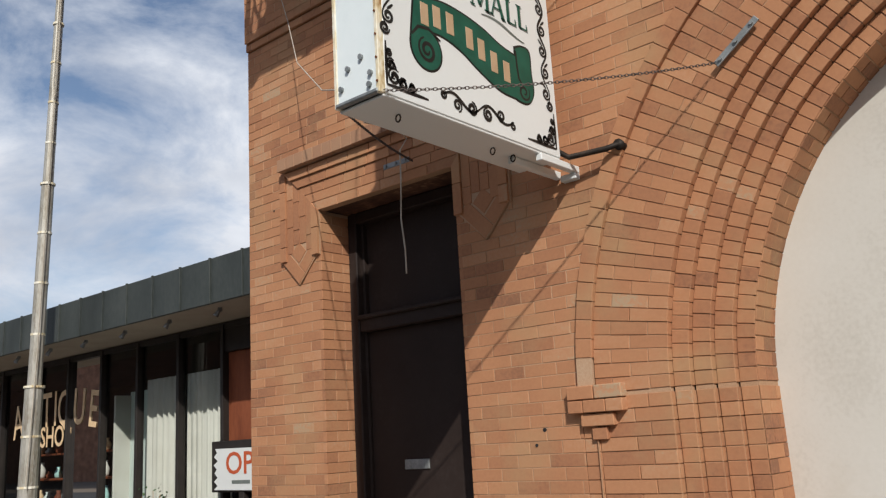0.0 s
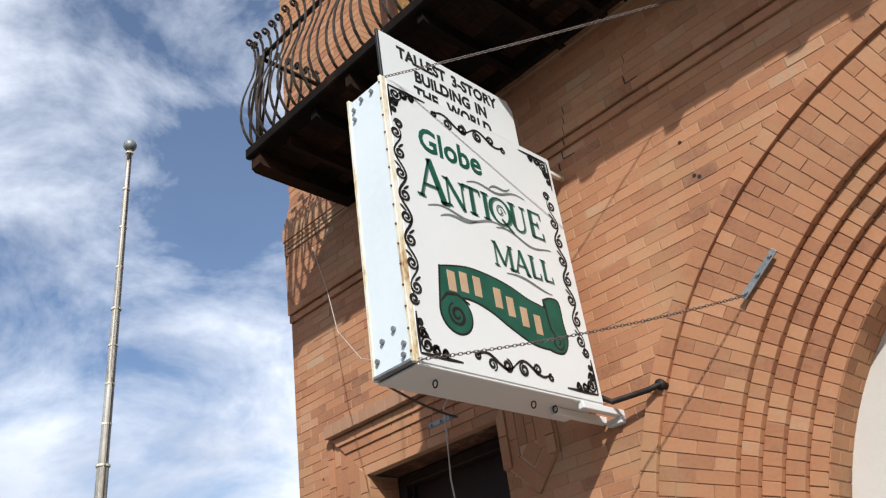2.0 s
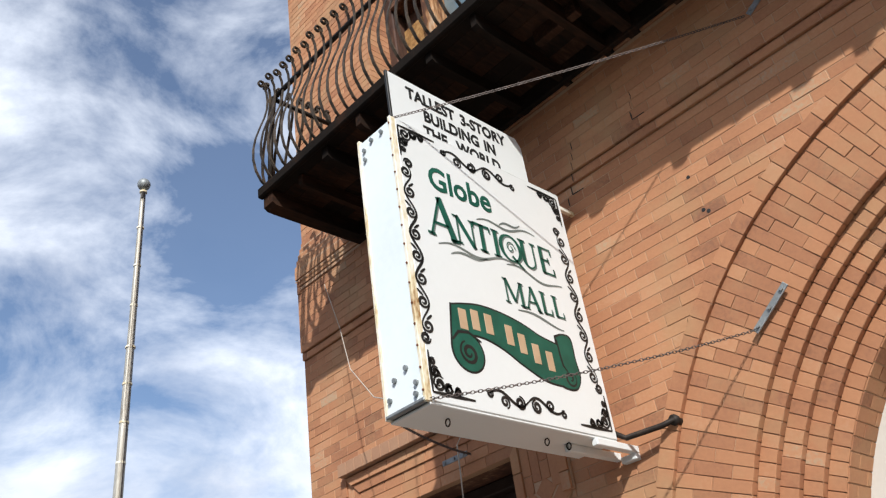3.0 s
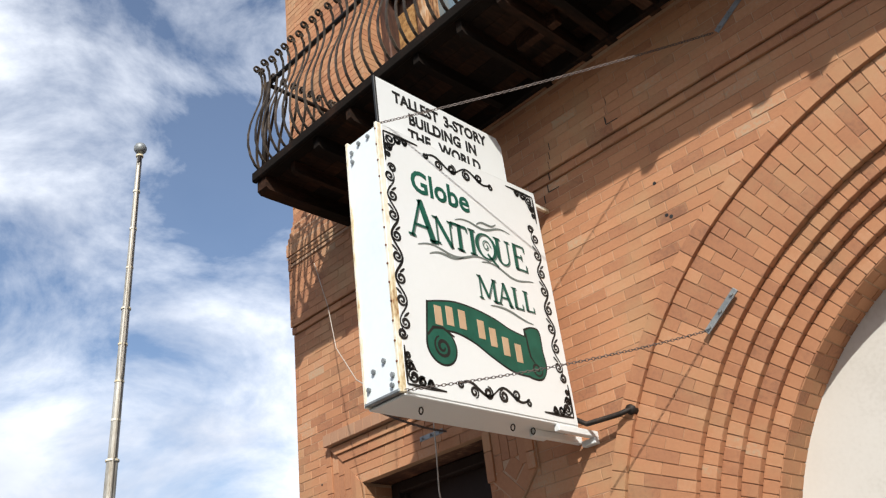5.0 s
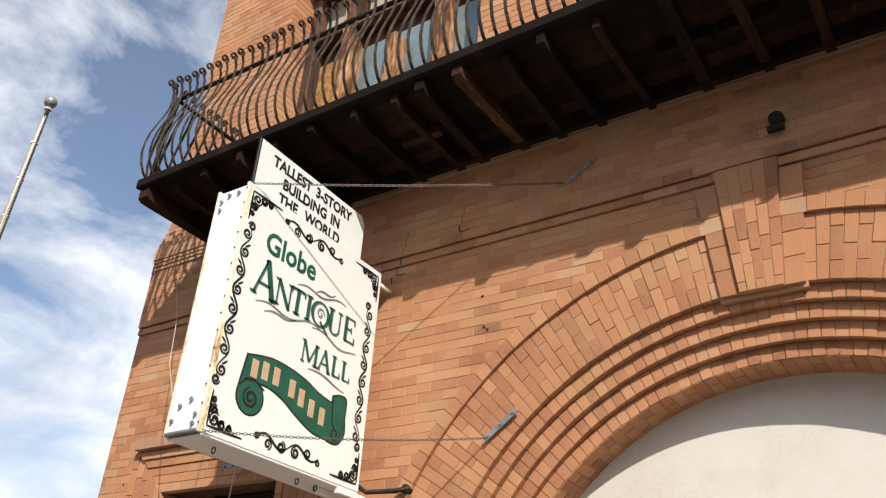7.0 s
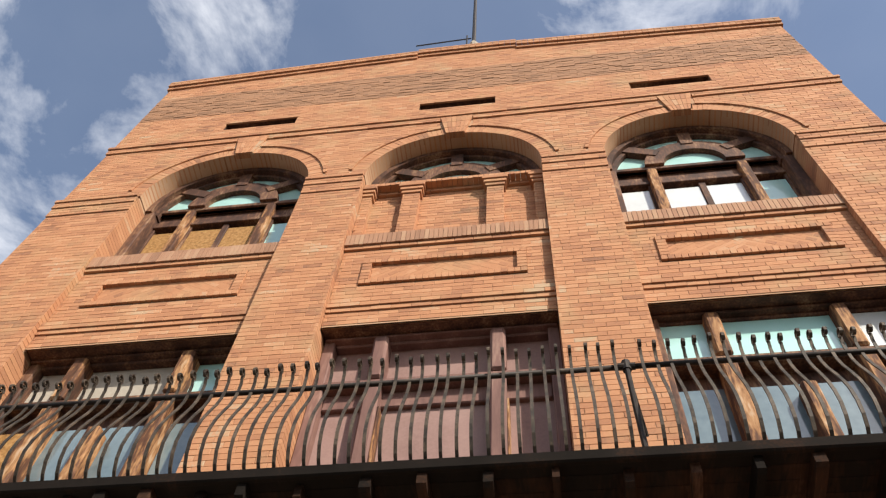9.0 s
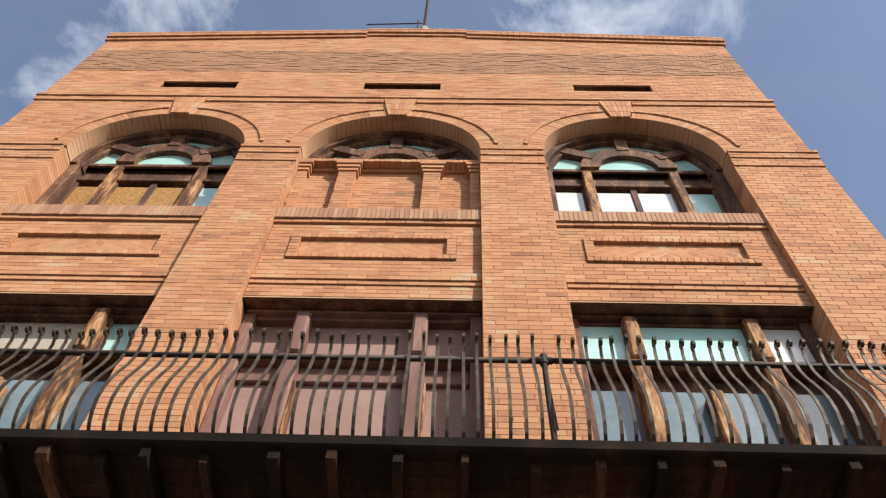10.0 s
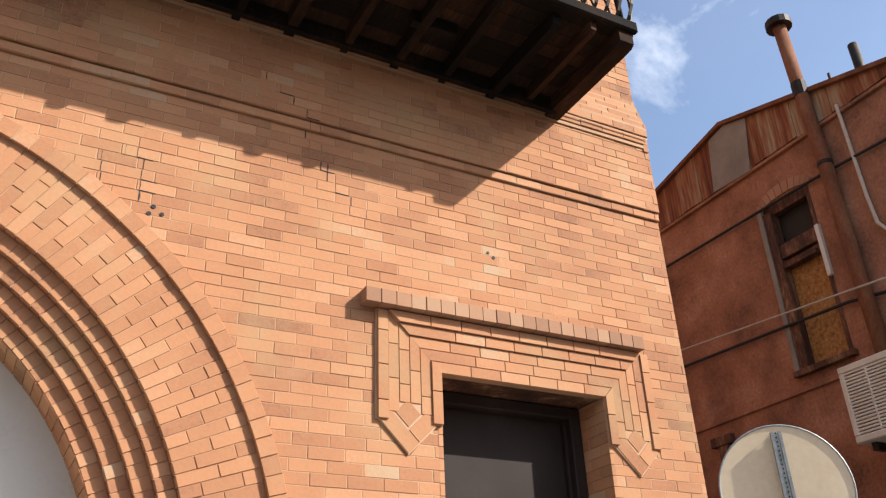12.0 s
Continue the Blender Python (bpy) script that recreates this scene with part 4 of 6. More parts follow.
def arched_window(n, x0, x1, panes, blind=False):
    c, r = (x0 + x1) / 2, (x1 - x0) / 2
    t = thing(f"window_{n}", (c, 0.4, SILL), "arched window with weathered brown timber bars and pale green panes", "window", "arched windows", "structure")
    zt = 12.40
    fr = Shape()
    po, pi_ = arc(c, SPRING, r - 0.005, n=40), arc(c, SPRING, r - 0.09, n=40)
    for i in range(40):
        fr.prism([po[i], po[i + 1], pi_[i + 1], pi_[i]], 0.27, 0.57)
    po, pi_ = arc(c, SPRING, r - 0.09, n=40), arc(c, SPRING, r - 0.15, n=40)
    for i in range(40):
        fr.prism([po[i], po[i + 1], pi_[i + 1], pi_[i]], 0.35, 0.57)
    if not blind:
        for s in (-1, 1):
            xa, xb = sorted((c + s * (r - 0.004), c + s * (r - 0.13)))
            fr.box(xa, xb, 0.30, 0.57, SILL, SPRING, b=0.01)
    part("window_frame", fr, WOOD_DARK, t)
    part("transom", boxes((x0 + 0.1, x1 - 0.1, 0.39, 0.57, zt - 0.02, zt + 0.06), (x0 + 0.1, x1 - 0.1, 0.47, 0.57, zt - 0.30, zt - 0.02), (x0 + 0.1, x1 - 0.1, 0.44, 0.57, zt - 0.36, zt - 0.29), b=0.008), WOOD_DARK, t)
    fan = Shape()
    po, pi_ = [[(c + (a - c) * 1.06, zt + 0.05 + (b - zt - 0.05) * 1.0) for a, b in arc(c, zt + 0.05, q, n=24)] for q in (0.62, 0.38)]
    for i in range(24):
        fan.prism([po[i], po[i + 1], pi_[i + 1], pi_[i]], 0.345, 0.45)
    part("inner_arch", fan, WOOD_DARK, t)
    for a in (35, 90, 145):
        b_ = Shape()
        bar(b_, c + 0.54 * math.cos(radians(a)), zt + 0.05 + 0.54 * math.sin(radians(a)), c + (r - 0.1) * math.cos(radians(a)), zt - 0.04 + (r - 0.1) * math.sin(radians(a)), 0.17, 0.33, 0.45)
        part("fan_bar", b_, WOOD_DARK, t)
    gl = Shape()
    gl.prism([(c + r - 0.15, zt)] + arc(c, SPRING, r - 0.15, 4, 176, n=32) + [(c - r + 0.15, zt)], 0.425, 0.435)
    part("fan_pane", gl, TEAL_PANE, t, "pale green fan light")
    if blind:
        return t
    m1, m2 = x0 + (x1 - x0) * 0.256, x0 + (x1 - x0) * 0.744
    for m in (m1, m2):
        part("mullion", boxes((m - 0.065, m + 0.065, 0.38, 0.57, SILL, zt - 0.02), b=0.015), WOOD_BARE, t)
    part("sash_bar", boxes(((m1 + m2) / 2 - 0.045, (m1 + m2) / 2 + 0.045, 0.48, 0.57, SILL, zt - 0.36), b=0.01), WOOD_DARK, t)
    rails = Shape()
    for a, b in ((x0 + 0.13, m1 - 0.06), (m1 + 0.06, m2 - 0.06), (m2 + 0.06, x1 - 0.13)):
        rails.box(a, b, 0.47, 0.53, SILL, SILL + 0.08)
        rails.box(a, a + 0.035, 0.47, 0.53, SILL + 0.08, zt - 0.36)
        rails.box(b - 0.035, b, 0.47, 0.53, SILL + 0.08, zt - 0.36)
    part("sash_rail", rails, WOOD_DARK, t)
    rod = Shape()
    rod.sweep([(m1, 0.38, SILL + 0.42), (m2, 0.38, SILL + 0.42)], 0.012)
    part("guard_rod", rod, IRON, t)
    for (a, b), mat in zip(((x0 + 0.13, m1 - 0.06), (m1 + 0.06, m2 - 0.06), (m2 + 0.06, x1 - 0.13)), panes):
        part("pane", boxes((a, b, 0.50, 0.51, SILL + 0.06, zt - 0.45), b=0.001), mat, t)
    return t


arched_window(1, *BAYS[0], (OSB, OSB, TEAL_PANE))
arched_window(2, *BAYS[1], (), blind=True)
arched_window(3, *BAYS[2], (PALE_PANE, PALE_PANE, TEAL_PANE))
for n, (x0, x1) in enumerate(BAYS):
    if n != 1:
        solo("window_sill", boxes((x0 + 0.01, x1 - 0.01, BY + 0.02, 0.6, SILL - 0.05, SILL - 0.001)), WOOD_DARK, "dark timber sill board", "window sill", kind="structure")

# blind arcade in the middle bay
x0, x1 = BAYS[1]
blind = thing("blind_arcade", ((x0 + x1) / 2, 0.25, SILL), "brick-filled opening with small piers and a brick cornice", "blind window", kind="structure")
bb, bed = Shape(), Shape()
courses(bb, lambda z: [(x0 + 0.01, x1 - 0.01)], SILL, 11.97, 0.27)
wall_sheet(bed, lambda z: [(x0, x1)], SILL, 12.2, 0.5, 0.276)
part("infill_brick", bb, BRICK, blind, kind="stuff")
part("infill_bed", bed, MORTAR, blind)
for xa, xb in ((x0 + 0.01, x0 + 0.13), (-0.665, -0.44), (0.44, 0.66), (x1 - 0.13, x1 - 0.01)):
    p = Shape()
    courses(p, lambda z: [(xa, xb)], SILL, 11.85, 0.165, jitter=0.001)
    p.box(xa + 0.004, xb - 0.004, 0.172, 0.28, SILL, 11.95)
    for k, (g_, z0) in enumerate(((0.02, 11.83), (0.04, 11.90), (0.06, 11.97))):
        p.box(max(xa - g_, x0 + 0.004), min(xb + g_, x1 - 0.004), 0.165 - g_, 0.3, z0, z0 + 0.066)
    part("pier", p, BRICK, blind)
cor = Shape()
soldiers(cor, x0 + 0.01, x1 - 0.01, 12.05, 12.12, 0.12, depth=0.3)
soldiers(cor, x0 + 0.01, x1 - 0.01, 11.98, 12.045, 0.23, depth=0.1, w=0.15)
split("cornice_brick", cor, BRICK, blind)


def balcony_window(n, x0, x1, kind):
    c = (x0 + x1) / 2
    t = thing(f"window_{n}", (c, 0.4, 5.6), {"board": "tall opening closed with mauve painted boards and timber posts", "glass": "tall balcony window with weathered timber mullions and green panes", "mixed": "tall balcony window with boarded upper lights and dark glass"}[kind], "window", "balcony windows", "structure")
    wood, trim = (MAUVE_DARK, MAUVE_DARK) if kind == "board" else (WOOD_DARK, WOOD_BARE)
    fr = boxes((x0 + 0.004, x0 + 0.12, 0.305, 0.540, 5.6, LINTEL - 0.005), (x1 - 0.12, x1 - 0.004, 0.305, 0.540, 5.6, LINTEL - 0.005), (x0 + 0.12, x1 - 0.12, 0.315, 0.540, 8.78, LINTEL - 0.005), (x0 + 0.12, x1 - 0.12, 0.345, 0.540, 8.735, 8.785), (x0 + 0.02, x1 - 0.02, 0.270, 0.540, 8.77, LINTEL - 0.001), b=0.012)
    part("window_frame", fr, wood, t)
    part("transom", boxes((x0 + 0.12, x1 - 0.12, 0.280, 0.540, 8.03, 8.11), (x0 + 0.12, x1 - 0.12, 0.390 if kind == "board" else 0.470, 0.540, 7.82, 8.03), b=0.012), wood, t)
    m = [x0 + (x1 - x0) * f for f in (0.255, 0.745)]
    for q in m:
        part("mullion", boxes((q - 0.075, q + 0.075, 0.260, 0.540, 5.6, 8.05), b=0.02), WOOD_BARE if kind != "board" else MAUVE_DARK, t)
        part("upper_mullion", boxes((q - 0.075, q + 0.075, 0.250, 0.540, 8.11, 8.77), b=0.025), trim, t, "bleached timber post")
    if kind == "board":
        for q in m:
            part("bare_edge", boxes((q + 0.076, q + 0.095, 0.290, 0.520, 5.6, 7.72), b=0.004), WOOD_BARE, t, "raw yellow timber edge")
    else:
        part("middle_mullion", boxes((c - 0.07, c + 0.07, 0.280, 0.540, 5.6, 7.70), b=0.02), WOOD_BARE, t)
    cells = [(x0 + 0.12, m[0] - 0.07), (m[0] + 0.07, m[1] - 0.07), (m[1] + 0.07, x1 - 0.12)]
    ups = {"board": (MAUVE, MAUVE, MAUVE), "glass": (TEAL_PANE, TEAL_PANE, PALE_PANE), "mixed": (SOFFIT, SOFFIT, TEAL_PANE)}[kind]
    lows = {"board": (MAUVE, MAUVE, MAUVE), "glass": (BLUE_PANE,) * 3, "mixed": (OSB, BLUE_PANE, BLUE_PANE)}[kind]
    yp = 0.375 if kind == "glass" else 0.44
    for (a, b), mu, ml in zip(cells, ups, lows):
        part("upper_pane", boxes((a, b, yp, yp + 0.015, 8.11, 8.74), b=0.001), mu, t)
        part("lower_pane", boxes((a, b, 0.440, 0.455, 5.6, 7.83), b=0.001), ml, t)
    return t


balcony_window(4, *BAYS[0], "mixed")
balcony_window(5, *BAYS[1], "board")
balcony_window(6, *BAYS[2], "glass")


# ---------- balcony ----------
BX0, BX1, BYF, DZ = -4.735, 4.715, -1.0, 5.60
balcony = thing("balcony", (0, -0.5, DZ), "long dark timber balcony deck on joists across the front", "balcony")
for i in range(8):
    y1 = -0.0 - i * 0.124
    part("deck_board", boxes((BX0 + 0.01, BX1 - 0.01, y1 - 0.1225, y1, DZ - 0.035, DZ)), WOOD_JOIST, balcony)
lip = Shape()
lip.box(BX0, BX1, BYF, BYF + 0.05, DZ - 0.045, DZ + 0.05, b=0.012)
lip.box(BX0, BX0 + 0.05, BYF + 0.05, -0.1, DZ - 0.045, DZ + 0.05, b=0.012)
lip.box(BX1 - 0.05, BX1, BYF + 0.05, -0.1, DZ - 0.045, DZ + 0.05, b=0.012)
part("edge_board", lip, WOOD_JOIST, balcony, "worn edge board of the deck")
jr = random.Random(8)
JOISTS = (-4.64, -4.33, -3.95, -3.54, -3.15, -2.78, -2.40, -2.05, -1.85, -1.50, -1.20, -0.89, -0.53, -0.15, 0.24, 0.60, 1.01, 1.42, 1.85, 2.15, 2.51, 2.90, 3.28, 3.66, 4.06, 4.36, 4.62)
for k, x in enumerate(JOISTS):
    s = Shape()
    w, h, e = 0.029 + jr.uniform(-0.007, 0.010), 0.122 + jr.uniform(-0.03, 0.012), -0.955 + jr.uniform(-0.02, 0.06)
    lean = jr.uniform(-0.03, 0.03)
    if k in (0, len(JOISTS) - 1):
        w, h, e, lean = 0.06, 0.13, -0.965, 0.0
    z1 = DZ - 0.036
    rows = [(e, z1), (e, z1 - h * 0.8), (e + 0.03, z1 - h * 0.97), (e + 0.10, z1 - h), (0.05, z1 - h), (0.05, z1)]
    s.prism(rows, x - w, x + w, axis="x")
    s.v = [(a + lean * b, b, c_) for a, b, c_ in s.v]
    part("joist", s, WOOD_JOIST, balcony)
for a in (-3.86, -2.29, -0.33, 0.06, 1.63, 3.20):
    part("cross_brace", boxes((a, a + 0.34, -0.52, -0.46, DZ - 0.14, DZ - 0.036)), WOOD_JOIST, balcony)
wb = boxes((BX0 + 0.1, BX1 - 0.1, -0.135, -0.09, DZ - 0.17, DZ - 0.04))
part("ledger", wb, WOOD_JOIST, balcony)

railing = thing("balcony_railing", (0, -0.95, DZ), "black wrought-iron railing with bulging bars and curled tips", "railing")


def bar_profile(out):
    """A bellied baluster as (outwards, up), ending in a scroll."""
    p = [(0.00, 0.03), (0.045, 0.07), (0.085, 0.14), (0.105, 0.23), (0.10, 0.33), (0.075, 0.44), (0.03, 0.56), (-0.02, 0.68), (-0.05, 0.78), (-0.06, 0.87), (-0.055, 0.95), (-0.035, 1.00)]
    p = [(o, u * 1.075) for o, u in p]
    cx, cz = -0.008, 1.09
    for i in range(13):
        a = radians(190 - i * 36)
        r = 0.040 - i * 0.0022
        p.append((cx + r * math.cos(a), cz + r * math.sin(a)))
    return p


prof = bar_profile(1)
BASE_Y = -0.955
s = Shape()
s.sweep([(0, -o, u) for o, u in prof], 0.0155, sides=4, flat=0.42, up=(1, 0, 0))
bar_me = s.mesh("baluster", BAR_IRON)
inv = base_of(railing).inverted()
n_bars = 98
for i in range(n_bars):
    x = BX0 + 0.06 + (BX1 - BX0 - 0.12) * i / (n_bars - 1)
    if abs(x - 1.56) < 0.045:
        continue
    ob = new("baluster", bar_me)
    ob.parent, ob.matrix_parent_inverse = railing, inv
    ob.matrix_basis = pose(x + jr.uniform(-0.006, 0.006), BASE_Y + jr.uniform(-0.006, 0.006), DZ + 0.02, jr.uniform(-1.2, 1.2), jr.uniform(-0.6, 0.6), 0)
for sx, xe in ((-1, BX0 + 0.04), (1, BX1 - 0.04)):
    for i in range(9):
        ob = new("baluster", bar_me)
        ob.parent, ob.matrix_parent_inverse = railing, inv
        ob.matrix_basis = pose(xe, BASE_Y + 0.06 + i * 0.1, DZ + 0.02, 0, jr.uniform(-1.5, 1.5), 90 * sx)
HR = DZ + 0.945
for a, b in ((BX0 + 0.06, 1.54), (1.60, BX1 - 0.06)):
    h = Shape()
    h.sweep([(a, BASE_Y + 0.075, HR + (0.012 if a > 1 else 0.02)), ((a + b) / 2, BASE_Y + 0.072, HR), (b, BASE_Y + 0.075, HR + 0.008)], 0.021, sides=8)
    part("handrail", h, IRON, railing, smooth=True)
for sx, xe in ((-1, BX0 + 0.1), (1, BX1 - 0.1)):
    h = Shape()
    h.sweep([(xe, BASE_Y + 0.075, HR + 0.01), (xe, 0.0, HR + 0.01)], 0.021, sides=8)
    part("handrail", h, IRON, railing, smooth=True)
    h = Shape()
    h.sweep([(xe - sx * 0.0, BASE_Y + 0.075, HR + 0.03), (xe + sx * 0.02, BASE_Y + 0.04, DZ + 0.45), (xe + sx * 0.03, BASE_Y + 0.03, DZ + 0.04)], 0.022, sides=8)
    part("corner_post", h, IRON, railing, smooth=True)
h = Shape()
h.sweep([(1.56, BASE_Y + 0.0, DZ + 0.03), (1.56, BASE_Y + 0.05, DZ + 0.5), (1.56, BASE_Y + 0.075, HR + 0.06)], 0.02, sides=8)
h.sweep([(1.56, BASE_Y + 0.075, HR - 0.03), (1.56, BASE_Y + 0.075, HR + 0.06)], 0.032, sides=10)
h.sweep([(1.56, BASE_Y + 0.075, HR - 0.02), (1.64, BASE_Y + 0.35, DZ + 0.55)], 0.012, sides=6)
h.sweep([(1.50, BASE_Y + 0.075, HR + 0.015), (1.62, BASE_Y + 0.075, HR + 0.012)], 0.028, sides=10)
part("middle_post", h, IRON, railing, "pipe post with couplings and a brace")

# ---------- hanging sign ----------
SX, SB, SY0, SY1, SZ0, SZ1 = -2.60, -2.905, -1.515, -0.165, 3.03, 4.62
sign = thing("hanging_sign", ((SX + SB) / 2, (SY0 + SY1) / 2, SZ0), "white metal box sign with green lettering and black scrolls", "sign")
FACE = Matrix(((0, 0, 1, SX), (1, 0, 0, 0), (0, 1, 0, 0), (0, 0, 0, 1)))      # writing plane: right is +y, up is +z
part("face_panel", boxes((SX - 0.012, SX, SY0 + 0.03, SY1, SZ0 + 0.012, SZ1 - 0.006)), SIGN_WHITE, sign)
part("back_panel", boxes((SB, SB + 0.012, SY0 + 0.03, SY1, SZ0 + 0.012, SZ1 - 0.006)), SIGN_WHITE, sign)
end = part("end_panel", boxes((SB + 0.013, SX - 0.013, SY0, SY0 + 0.014, SZ0 + 0.03, SZ1 - 0.02)), SIGN_BLUEWHITE, sign, "bluish white end panel")
part("bottom_panel", boxes((SB + 0.004, SX - 0.004, SY0 + 0.02, SY1 + 0.0, SZ0 - 0.002, SZ0 + 0.012)), SIGN_WHITE, sign)
part("top_panel", boxes((SB + 0.004, SX - 0.004, SY0 + 0.02, SY1, SZ1 - 0.008, SZ1 + 0.004)), SIGN_WHITE, sign)
part("wall_panel", boxes((SB + 0.013, SX - 0.013, SY1 - 0.014, SY1 - 0.001, SZ0 + 0.02, SZ1 - 0.02)), SIGN_WHITE, sign)
for xa in (SX - 0.022, SB):
    part("corner_angle", boxes((xa, xa + 0.022, SY0 - 0.006, SY0 + 0.032, SZ0 + 0.01, SZ1 + 0.002), b=0.003), SIGN_EDGE, sign, "rust-stained corner angle")
part("drip_edge", boxes((SB + 0.01, SX - 0.01, SY0 - 0.012, SY0 + 0.02, SZ0 + 0.012, SZ0 + 0.03)), STEEL, sign)
rv = Shape()
for i in range(15):
    z = SZ0 + 0.06 + i * 0.106
    rv.sweep([(SX - 0.011, SY0 - 0.011, z), (SX - 0.011, SY0 - 0.004, z)], 0.006, sides=8)
part("rivets", rv, RUST, sign, "rusty rivets along the edge", kind="stuff")
for xo, z in ((0.05, 0.09), (0.10, 0.17), (0.19, 0.20), (0.25, 0.11), (0.24, 0.06), (0.06, 1.50), (0.13, 1.53), (0.22, 1.53), (0.06, 1.44)):
    b_ = Shape()
    b_.sweep([(SB + xo, SY0 - 0.014, SZ0 + z), (SB + xo, SY0 + 0.002, SZ0 + z)], 0.013, sides=8)
    part("bolt", b_, STEEL, end, "galvanised bolt")
for y_ in (-1.30, -0.62, -0.45):
    e = Shape()
    e.sweep([(SX - 0.12 + 0.016 * math.cos(a), y_, SZ0 - 0.02 + 0.018 * math.sin(a)) for a in [2 * math.pi * i / 10 for i in range(10)]], 0.004, sides=5, closed=True)
    part("eye_ring", e, IRON, sign)
arm, arm2 = Shape(), Shape()
arm.box(SX - 0.16, SX - 0.12, SY1 - 0.28, 0.04, SZ0 - 0.045, SZ0 - 0.003)
arm.box(SX - 0.03, SX + 0.012, SY1 - 0.20, 0.0, SZ0 - 0.04, SZ0 - 0.002)
arm.box(SX - 0.10, SX + 0.01, -0.045, 0.01, SZ0 - 0.075, SZ0 - 0.04)
arm2.box(SX - 0.05, SX - 0.02, SY1, 0.02, SZ1 - 0.085, SZ1 - 0.055)
part("upper_bracket", arm2, SIGN_EDGE, sign, "rust-stained wall bracket")
part("bracket", arm, SIGN_WHITE, sign, "white painted steel wall bracket")

lettering("word", "Globe", 0.205, FACE @ pose(-1.07, 4.245, 0.001), GREEN, sign, width=0.92, bold=0.004)
TH, TN = 0.165, 0.06                               # thick and thin stems, in shares of a letter's height
GLYPHS = {                                         # stems (from x, z to x, z, width), serifs (x, z, width); 0 to 1 across and up
    "A": ([(0.10, 0, 0.52, 1, TN), (0.50, 1, 0.90, 0, TH), (0.24, 0.33, 0.76, 0.33, TN)], [(0.10, 0, 0.26), (0.90, 0, 0.30)]),
    "N": ([(0.16, 0, 0.16, 1, TN), (0.16, 1, 0.86, 0, TH), (0.86, 0, 0.86, 1, TN)], [(0.16, 0, 0.28), (0.10, 1, 0.26), (0.86, 1, 0.28)]),
    "T": ([(0.5, 0, 0.5, 1, TH), (0.02, 0.96, 0.98, 0.96, 0.09), (0.03, 0.78, 0.03, 0.98, TN), (0.97, 0.78, 0.97, 0.98, TN)], [(0.5, 0, 0.46)]),
    "I": ([(0.5, 0, 0.5, 1, TH)], [(0.5, 0, 1.0), (0.5, 1, 1.0)]),
    "U": ([(0.2, 0.26, 0.2, 1, TH), (0.84, 0.26, 0.84, 1, TN)], [(0.2, 1, 0.42), (0.84, 1, 0.32)]),
    "E": ([(0.24, 0, 0.24, 1, TH), (0.2, 0.965, 0.92, 0.965, TN), (0.2, 0.035, 0.96, 0.035, TN), (0.2, 0.52, 0.68, 0.52, TN), (0.92, 0.76, 0.92, 0.99, TN), (0.96, 0.0, 0.96, 0.26, TN), (0.68, 0.41, 0.68, 0.63, TN)], []),
    "M": ([(0.12, 0, 0.12, 1, TN), (0.14, 1, 0.50, 0.12, TH * 0.85), (0.50, 0.12, 0.86, 1, TN), (0.86, 0, 0.86, 1, TH * 0.85)], [(0.12, 0, 0.22), (0.86, 0, 0.28), (0.10, 1, 0.2), (0.88, 1, 0.24)]),
    "L": ([(0.26, 0, 0.26, 1, TH), (0.2, 0.035, 0.94, 0.035, TN), (0.94, 0.0, 0.94, 0.28, TN)], [(0.26, 1, 0.5)]),
    "Q": ([(0.52, 0.22, 1.02, -0.16, 0.10)], []),
}


def glyph(ch, y0, y1, z0, z1, x, mat, name, slip=0.0):
    """A painted roman capital with thick and thin stems on the sign's face."""
    s, w, h = Shape(), y1 - y0, z1 - z0
    stems, serifs = GLYPHS[ch]

    def ribbon(pts, widths):
        v = []
        for k, (a, b) in enumerate(pts):
            p, q = pts[max(k - 1, 0)], pts[min(k + 1, len(pts) - 1)]
            d = Vector((q[0] - p[0], q[1] - p[1])).normalized()
            for g in (-1, 1):
                v.append((x, a + slip - d.y * widths[k] * g / 2, b - slip + d.x * widths[k] * g / 2))
        s.add(v, [(2 * k, 2 * k + 2, 2 * k + 3, 2 * k + 1) for k in range(len(pts) - 1)])
    for a, b, c_, d, t in stems:
        ribbon([(y0 + a * w, z0 + b * h), (y0 + c_ * w, z0 + d * h)], [t * h] * 2)
    for a, b, t in serifs:
        zc = z0 + b * h + (0.03 if b < 0.5 else -0.03) * h
        ribbon([(y0 + (a - t / 2) * w, zc), (y0 + (a + t / 2) * w, zc)], [0.06 * h] * 2)
    if ch in "QU":
        full = ch == "Q"
        cz, rz, ry = (0.5, 0.5 - TN / 2, 0.46) if full else (0.27, 0.25, 0.32)
        turn = [2 * math.pi * k / 28 for k in range(29)] if full else [math.pi + math.pi * k / 14 for k in range(15)]
        ribbon([(y0 + (0.5 if full else 0.52) * w + ry * w * math.cos(t), z0 + (cz + rz * math.sin(t)) * h) for t in turn],
               [h * (TN + (TH - TN) * (abs(math.cos(t)) if full else max(-math.cos(t), 0)) ** 2) for t in turn])
    if ch == "Q":
        curl = [0.4 * k for k in range(20)]
        ribbon([(y0 + w * (0.5 + (0.22 - 0.009 * k) * math.cos(t)), z0 + h * (0.52 + (0.24 - 0.01 * k) * math.sin(t))) for k, t in enumerate(curl)], [0.04 * h] * 20)
    return part(name, s, mat, sign)


